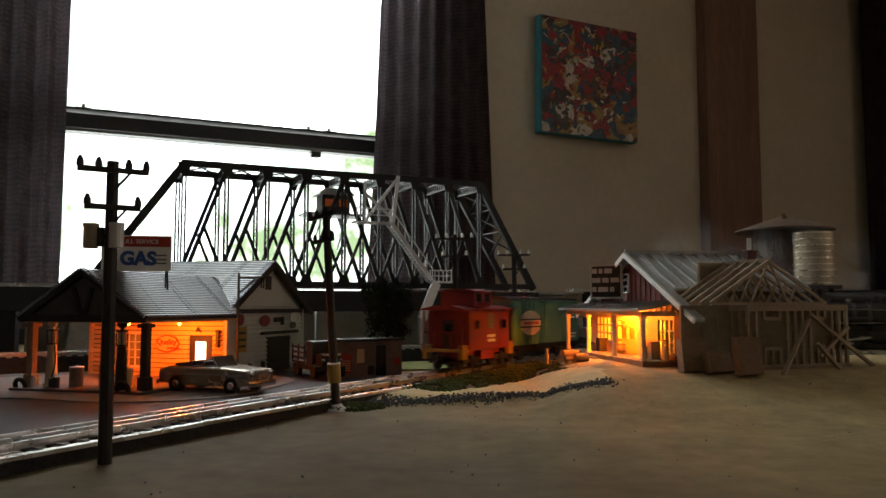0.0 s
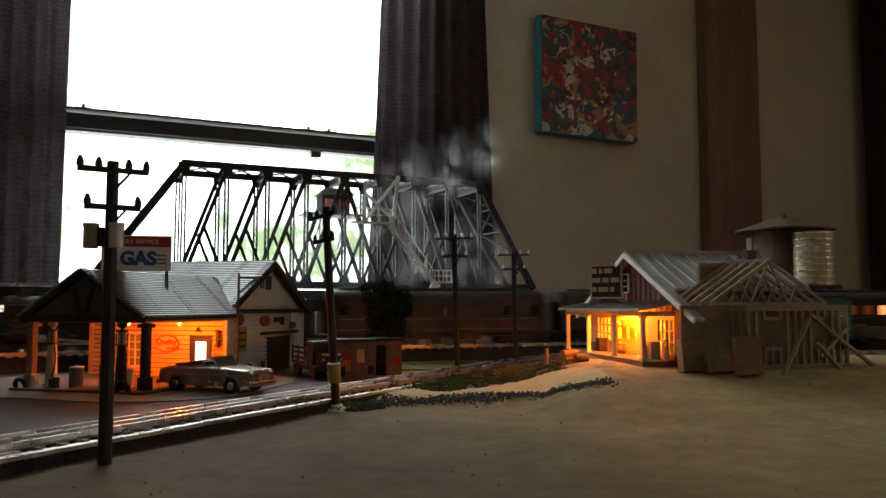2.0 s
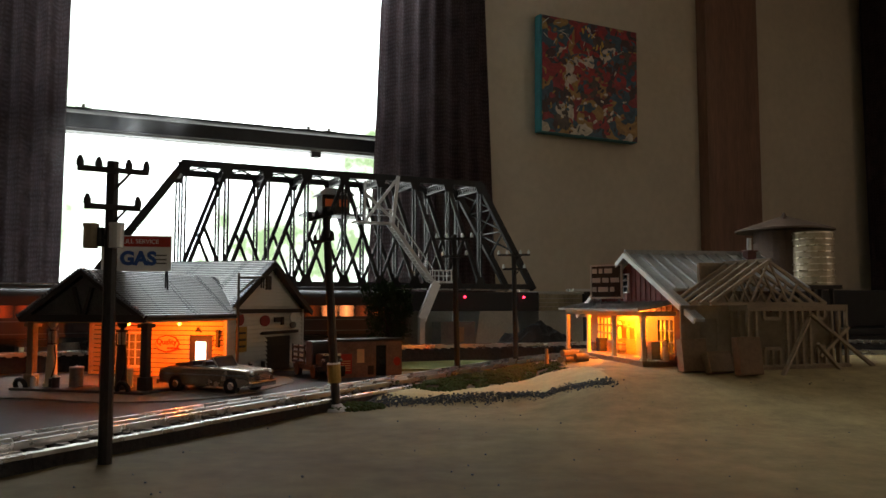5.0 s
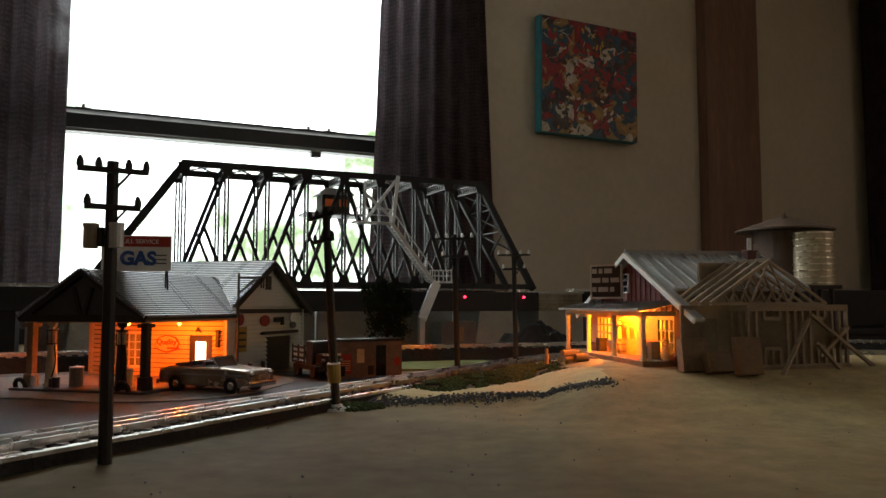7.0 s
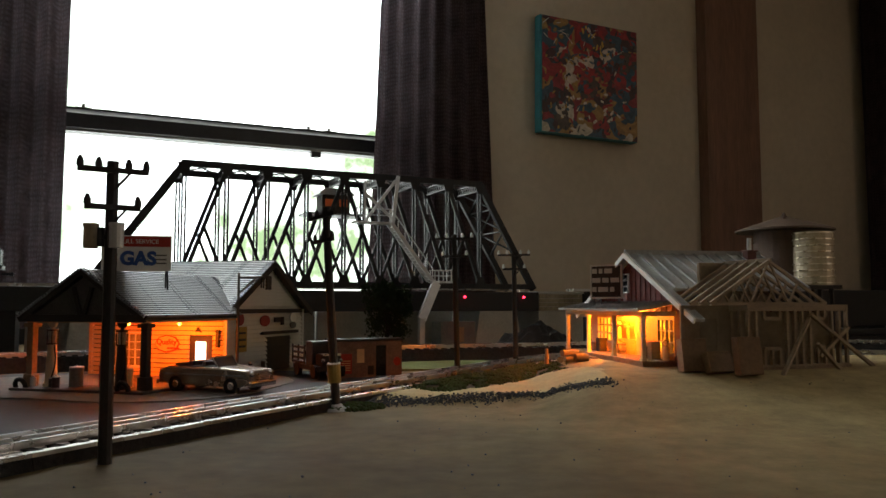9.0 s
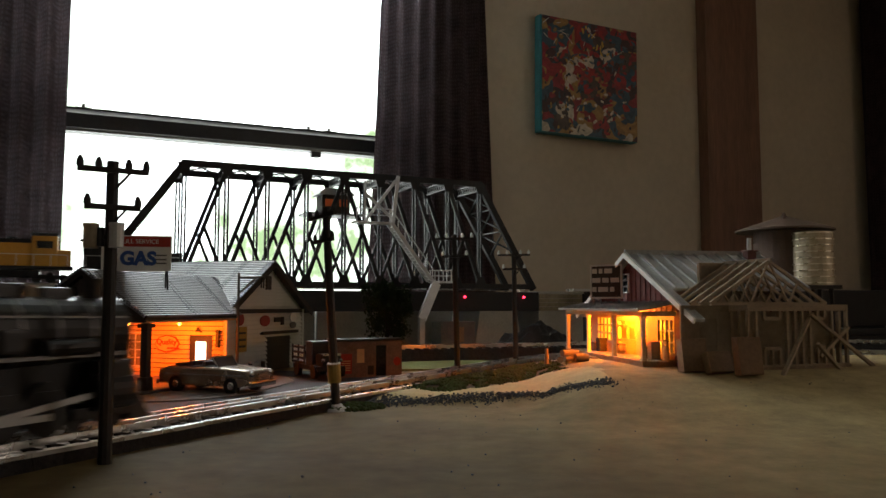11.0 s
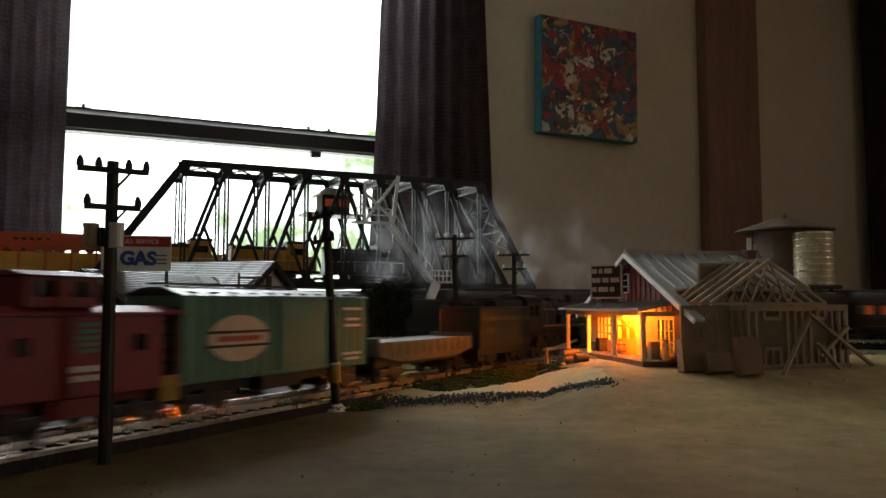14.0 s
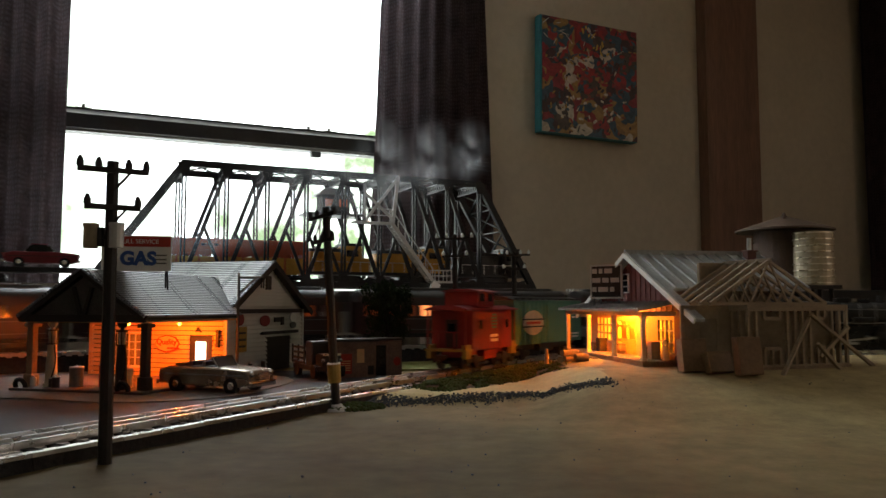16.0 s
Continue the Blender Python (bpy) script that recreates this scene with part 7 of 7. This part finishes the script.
# dark cabinet at the wall's end
cb = thing("low_cabinet", ROOM @ pose(2.25, -0.30, 0.0), "black low cabinet against the wall", "cabinet")
bm = B()
box(bm, 1.1, 0.4, 0.76, 0, 0, FLOOR_Z, bevel=0.004)
part("body", bm, "black", cb)
bm = B()
box(bm, 1.12, 0.42, 0.02, 0, 0, 0.001, bevel=0.003)
part("top", bm, "black", cb)
bm = B()
box(bm, 1.0, 0.30, 0.13, 0.0, 0.05, 0.022, bevel=0.006)
part("stereo_case", bm, "engine", cb)

# ---------- scenery ----------
# pale retaining wall under the bridge
rw = thing("retaining_wall", BRIDGE @ pose(0.40, 0.155, 0), "pale plaster retaining wall below the bridge", "wall")
for k in range(6):
    bm = B()
    box(bm, 0.196, 0.02, 0.084, -0.5 + k * 0.2, 0, 0.0, bevel=0.002)
    part("panel", bm, "plaster_rock", rw)
hut = thing("trackside_hut", BRIDGE @ pose(0.665, -0.045, 0), "small grey hut with a brown window under the bridge", "hut")
bm = B()
box(bm, 0.085, 0.05, 0.062, 0, 0, 0, bevel=0.001)
part("body", bm, "flat_grey", hut)
bm = B()
box(bm, 0.020, 0.002, 0.032, 0.004, -0.0255, 0.018)
part("window", bm, "deck_wood", hut, "brown boarded window")


def heap(name, x, y, z, rx, ry, h, material, label, turn=0, seed=0):
    bm = B()
    n, m_ = 40, 14
    rings = []
    for j in range(m_):
        u = j / (m_ - 1)
        row = []
        for i in range(n):
            a = 6.2832 * i / n
            r = 1 - u
            zz = h * (1 - r ** 1.6) + 0.25 * h * (noise.noise(Vector((math.cos(a) * 3 * r + seed, math.sin(a) * 3 * r, u * 2))) + 0.6 * noise.noise(Vector((math.cos(a) * 9 * r + seed, math.sin(a) * 9 * r, u * 2)))) * min(1, u * 3)
            row.append(bm.verts.new((rx * r * math.cos(a) * (1 + 0.12 * noise.noise(Vector((math.cos(a) * 2, math.sin(a) * 2, seed)))), ry * r * math.sin(a), zz - (0.004 if j == 0 else 0))))
        rings.append(row)
    for j in range(m_ - 1):
        for i in range(n):
            bm.faces.new((rings[j][i], rings[j][(i + 1) % n], rings[j + 1][(i + 1) % n], rings[j + 1][i]))
    bmesh.ops.recalc_face_normals(bm, faces=bm.faces[:])
    o = part(name, bm, material)
    o.matrix_basis = pose(x, y, z, 0, 0, turn)
    return o


tagged(heap("coal_pile", 0.19, 1.60, 0.0, 0.115, 0.05, 0.058, "coal", "", 22, 3), "long heap of black coal beside the track", "coal pile")


def strip_points(pts, n):
    """n points spread evenly along a plan line."""
    p = Path(pts, 0, False)
    return [(p.at(p.length * (i + 0.5) / n), p.length * (i + 0.5) / n) for i in range(n)]


def scatter(name, spots, material, rnd):
    """One mesh of many small uneven lumps at (x, y, z, r)."""
    tb = B()
    bmesh.ops.create_icosphere(tb, subdivisions=1, radius=1)
    tv = np.array([v.co[:] for v in tb.verts])
    tf = [[v.index for v in f.verts] for f in tb.faces]
    tb.free()
    vs, fs = [], []
    for x, y, z, r in spots:
        base = len(vs)
        rot = np.array(Euler((rnd.random() * 6, rnd.random() * 6, 0)).to_matrix())
        pts = (tv * np.array((1, 0.65 + rnd.random() * 0.6, 0.7))) @ rot.T * r + np.array((x, y, z))
        vs.extend(map(tuple, pts))
        fs.extend([[base + i for i in f] for f in tf])
    me = bpy.data.meshes.new(name)
    me.from_pydata(vs, [], fs)
    me.materials.append(M[material])
    return new(name, me)


def verge():
    """Yellow sand, dark gravel and green tufts beside the track."""
    rnd = random.Random(5)
    # tufts thick between the sand and the track
    foot, crest = Path(SAND_LINE[1:7], 0, False), Path(BANK_LINE, 0, False)
    spots = []
    for i in range(5200):
        u, v = rnd.random(), rnd.random()
        a, b = foot.at(foot.length * u), crest.at(crest.length * u)
        q = a.lerp(b, v) + Vector((rnd.gauss(0, 0.003), rnd.gauss(0, 0.003)))
        if noise.noise(Vector((q.x * 45, q.y * 45, 7))) < -0.22:
            continue
        r = 0.0008 + 0.0019 * rnd.random() ** 1.5
        spots.append((q.x, q.y, ground_height(q.x, q.y) + 0.004 * v + r * 0.4, r))
    for i in range(700):
        a, b = rnd.random() * 6.28, rnd.random() ** 0.6
        r = 0.0009 + 0.0020 * rnd.random()
        spots.append((-0.098 + 0.042 * b * math.cos(a), 0.745 + 0.03 * b * math.sin(a), r * 0.5 + 0.004 * (1 - b), r))
    tagged(scatter("grass_tufts", spots, "grass", rnd), "dark green scenic grass tufts along the track", "grass", kind="stuff")
    spots = []
    rib = Path(GRAVEL_LINE, 0, False)
    for i in range(3200):
        s = rnd.random() * rib.length
        c = rib.at(s)
        q = c + Vector((rnd.gauss(0, 0.0040), rnd.gauss(0, 0.0065 + 0.005 * noise.noise(Vector((s * 30, 0, 0))))))
        r = 0.0004 + 0.0010 * rnd.random() ** 2
        spots.append((q.x, q.y, ground_height(q.x, q.y) + r * 0.5, r))
    for i in range(260):
        x, y = rnd.uniform(-0.3, 0.75), rnd.uniform(0.33, 0.9)
        r = 0.0003 + 0.0007 * rnd.random() ** 2
        if y < 0.78 and x > -0.1 + (y - 0.75) * 0.4:
            spots.append((x, y, ground_height(x, y) + r * 0.4, r))
    tagged(scatter("gravel", spots, "gravel", rnd), "scattered dark grey gravel on the sand", "gravel", kind="stuff")


verge()


def tree(x, y, h, r):
    """Dark model tree: trunk, limbs and a crown of many small leaf clumps."""
    rnd = random.Random(11)
    t = thing("tree", pose(x, y, 0.0), "dark green bushy model tree beside the track", "tree")
    bm = B()
    prev, pr = Vector((0, 0, -0.003)), 0.0042
    for k in range(1, 6):
        nxt = Vector((0.003 * math.sin(k * 1.7), 0.003 * math.cos(k * 1.3), h * 0.62 * k / 5))
        rod(bm, prev, nxt, pr, pr * 0.88, 9)
        prev, pr = nxt, pr * 0.88
    tips = []
    for k in range(16):
        a, z0 = k * 2.4, h * (0.36 + 0.26 * rnd.random())
        tip = Vector((math.cos(a) * r * (0.45 + 0.4 * rnd.random()), math.sin(a) * r * (0.45 + 0.4 * rnd.random()), z0 + h * (0.08 + 0.3 * rnd.random())))
        rod(bm, (0, 0, z0), tip, 0.0014, 0.0006, 6)
        tips.append(tip)
    part("trunk", bm, "tie", t, "brown twig trunk with thin limbs")
    vs, fs = [], []
    for k in range(70):
        if k < 16:
            c = tips[k]
        else:
            a, u, zz = rnd.random() * 6.28, rnd.random() ** 0.5, rnd.random()
            prof = math.sin(math.pi * (0.12 + 0.83 * zz)) ** 0.7
            c = Vector((math.cos(a) * r * u * prof, math.sin(a) * r * u * prof, h * (0.36 + 0.58 * zz)))
        cr = r * (0.16 + 0.16 * rnd.random())
        for i in range(130):
            d = Vector((rnd.gauss(0, 1), rnd.gauss(0, 1), rnd.gauss(0, 1))).normalized() * cr * rnd.random() ** 0.4
            p = c + d
            e = 0.0010 + 0.0016 * rnd.random()
            q = Euler((rnd.random() * 6, rnd.random() * 6, rnd.random() * 6)).to_matrix()
            b = len(vs)
            for co in ((-e, 0, 0), (0, -e * 0.6, 0.0004), (e, 0, 0), (0, e * 0.6, 0.0004)):
                vs.append(tuple(p + q @ Vector(co)))
            fs.append((b, b + 1, b + 2, b + 3))
    me = bpy.data.meshes.new("crown")
    me.from_pydata(vs, [], fs)
    me.materials.append(M["leaf"])
    cr = new("crown", me)
    cr.parent = t
    cr["label"] = "dense dark green foliage"


tree(-0.082, 1.15, 0.137, 0.043)


# ---------- smoke of the passenger engine ----------


def smoke_material():
    m = bpy.data.materials.new("thin_smoke")
    m.use_nodes = True
    nd, ln = m.node_tree.nodes, m.node_tree.links
    nd.remove(nd["Principled BSDF"])
    tr, df, tl, mx, mx2 = (nd.new("ShaderNode" + k) for k in ("BsdfTransparent", "BsdfDiffuse", "BsdfTranslucent", "MixShader", "MixShader"))
    df.inputs[0].default_value = (0.85, 0.87, 0.92, 1)
    tl.inputs[0].default_value = (0.85, 0.87, 0.92, 1)
    mx2.inputs[0].default_value = 0.6
    tc = nd.new("ShaderNodeTexCoord")
    sub = nd.new("ShaderNodeVectorMath")
    sub.operation = "SUBTRACT"
    sub.inputs[1].default_value = (0.5, 0.5, 0.5)
    ln.new(tc.outputs["Generated"], sub.inputs[0])
    lenn = nd.new("ShaderNodeVectorMath")
    lenn.operation = "LENGTH"
    ln.new(sub.outputs[0], lenn.inputs[0])
    fade = nd.new("ShaderNodeMapRange")
    fade.interpolation_type = "SMOOTHSTEP"
    fade.inputs[1].default_value, fade.inputs[2].default_value, fade.inputs[3].default_value, fade.inputs[4].default_value = 0.10, 0.48, 1.0, 0.0
    ln.new(lenn.outputs["Value"], fade.inputs[0])
    ns = nd.new("ShaderNodeTexNoise")
    ns.inputs["Scale"].default_value, ns.inputs["Detail"].default_value, ns.inputs["Distortion"].default_value = 9, 5, 1.6
    ln.new(tc.outputs["Object"], ns.inputs["Vector"])
    r = nd.new("ShaderNodeMapRange")
    r.inputs[1].default_value, r.inputs[2].default_value, r.inputs[3].default_value, r.inputs[4].default_value = 0.42, 0.74, 0.0, 0.20
    ln.new(ns.outputs[0], r.inputs[0])
    mul = nd.new("ShaderNodeMath")
    mul.operation = "MULTIPLY"
    ln.new(fade.outputs[0], mul.inputs[0])
    ln.new(r.outputs[0], mul.inputs[1])
    ln.new(mul.outputs[0], mx.inputs[0])
    ln.new(df.outputs[0], mx2.inputs[1])
    ln.new(tl.outputs[0], mx2.inputs[2])
    ln.new(tr.outputs[0], mx.inputs[1])
    ln.new(mx2.outputs[0], mx.inputs[2])
    ln.new(mx.outputs[0], nd["Material Output"].inputs[0])
    return m


SMOKE = smoke_material()


def smoke_puff(seed, size):
    """A drifting wisp: two billowing sheets that cross."""
    bm = B()
    n = 16
    for k in range(2):
        a = (0.45 if k else -0.35) + 0.25 * math.sin(seed * 5)
        grid = []
        for j in range(n + 1):
            row = []
            for i in range(n + 1):
                u, v = i / n * 2 - 1, j / n * 2 - 1
                w = 0.22 * noise.noise(Vector((u * 1.3 + seed * 3, v * 1.3, k * 5 + seed))) + 0.03 * noise.noise(Vector((u * 4, v * 4, k + seed)))
                row.append(bm.verts.new(((u * math.cos(a) - w * math.sin(a)) * size, (u * math.sin(a) + w * math.cos(a)) * size, v * size * 1.15)))
            grid.append(row)
        for j in range(n):
            for i in range(n):
                bm.faces.new((grid[j][i], grid[j][i + 1], grid[j + 1][i + 1], grid[j + 1][i]))
    o = part("smoke_puff", bm, SMOKE, smooth=True)
    return tagged(o, "thin grey wisp of engine smoke in the air", "smoke", "smoke of the passenger engine")


puffs = [smoke_puff(k * 1.37 + 0.4, 0.064 + 0.014 * (k % 3)) for k in range(10)]


def motions():
    """The three trains run along their tracks; the smoke drifts upwards."""
    times = [0.25 * k for k in range(65)]
    for ob, back, half in freight:
        walk(ob, [(t, LOWER.place(float(np.interp(t, FREIGHT_TIMES, FREIGHT_WAY)) + back, half)) for t in times])
    for ob, back, half in passenger:
        walk(ob, [(t, OUTER.place(PASSENGER_START + PASSENGER_SPEED * t + back, half)) for t in times])
    for ob, back, half in upper:
        walk(ob, [(t, UPPER.place(UPPER_START + UPPER_SPEED * t + back, half)) for t in times])
    walk(rider, [(t, UPPER.place(UPPER_START + UPPER_SPEED * t - 0.978, 0.085) @ pose(0, 0, 0.0302)) for t in times])
    for i, ob in enumerate(puffs):
        rows = []
        first, second = 0.55 + 0.30 * i, 12.95 + 0.30 * i
        for t in times:
            lap = t > 8.0
            free = second if lap else first
            q = OUTER.at(PASSENGER_START + PASSENGER_SPEED * min(t, free) + 0.10 - 0.085 * i)
            age = max(0.0, t - free)
            rise = (0.068 if lap else 0.145) * (1.0 - 0.035 * i)
            p = Vector((q.x - 0.02 * age + 0.02 * math.sin(age + i), q.y - 0.006 * age, 0.178 + rise * age + 0.010 * (i % 3)))
            if 8.0 < t < 11.0:
                # the old smoke is drawn along the ceiling and sinks beyond the layout's end
                u = (t - 8.0) / 3.0
                p = Vector((-0.1 + 1.5 * u + 0.06 * i, 1.35 + 0.03 * i, 1.15 - 0.95 * smooth01((u - 0.55) / 0.45)))
            elif 5.5 < t <= 8.0:
                p = Vector((p.x, p.y, min(p.z, 1.15)))
            rows.append((t, Matrix.Translation(p) @ pose(0, 0, 0, 0, 8 * math.sin(age * 0.8 + i), 18 * math.sin(i * 2.1) + 4 * min(age, 6))))
        walk(ob, rows)


motions()
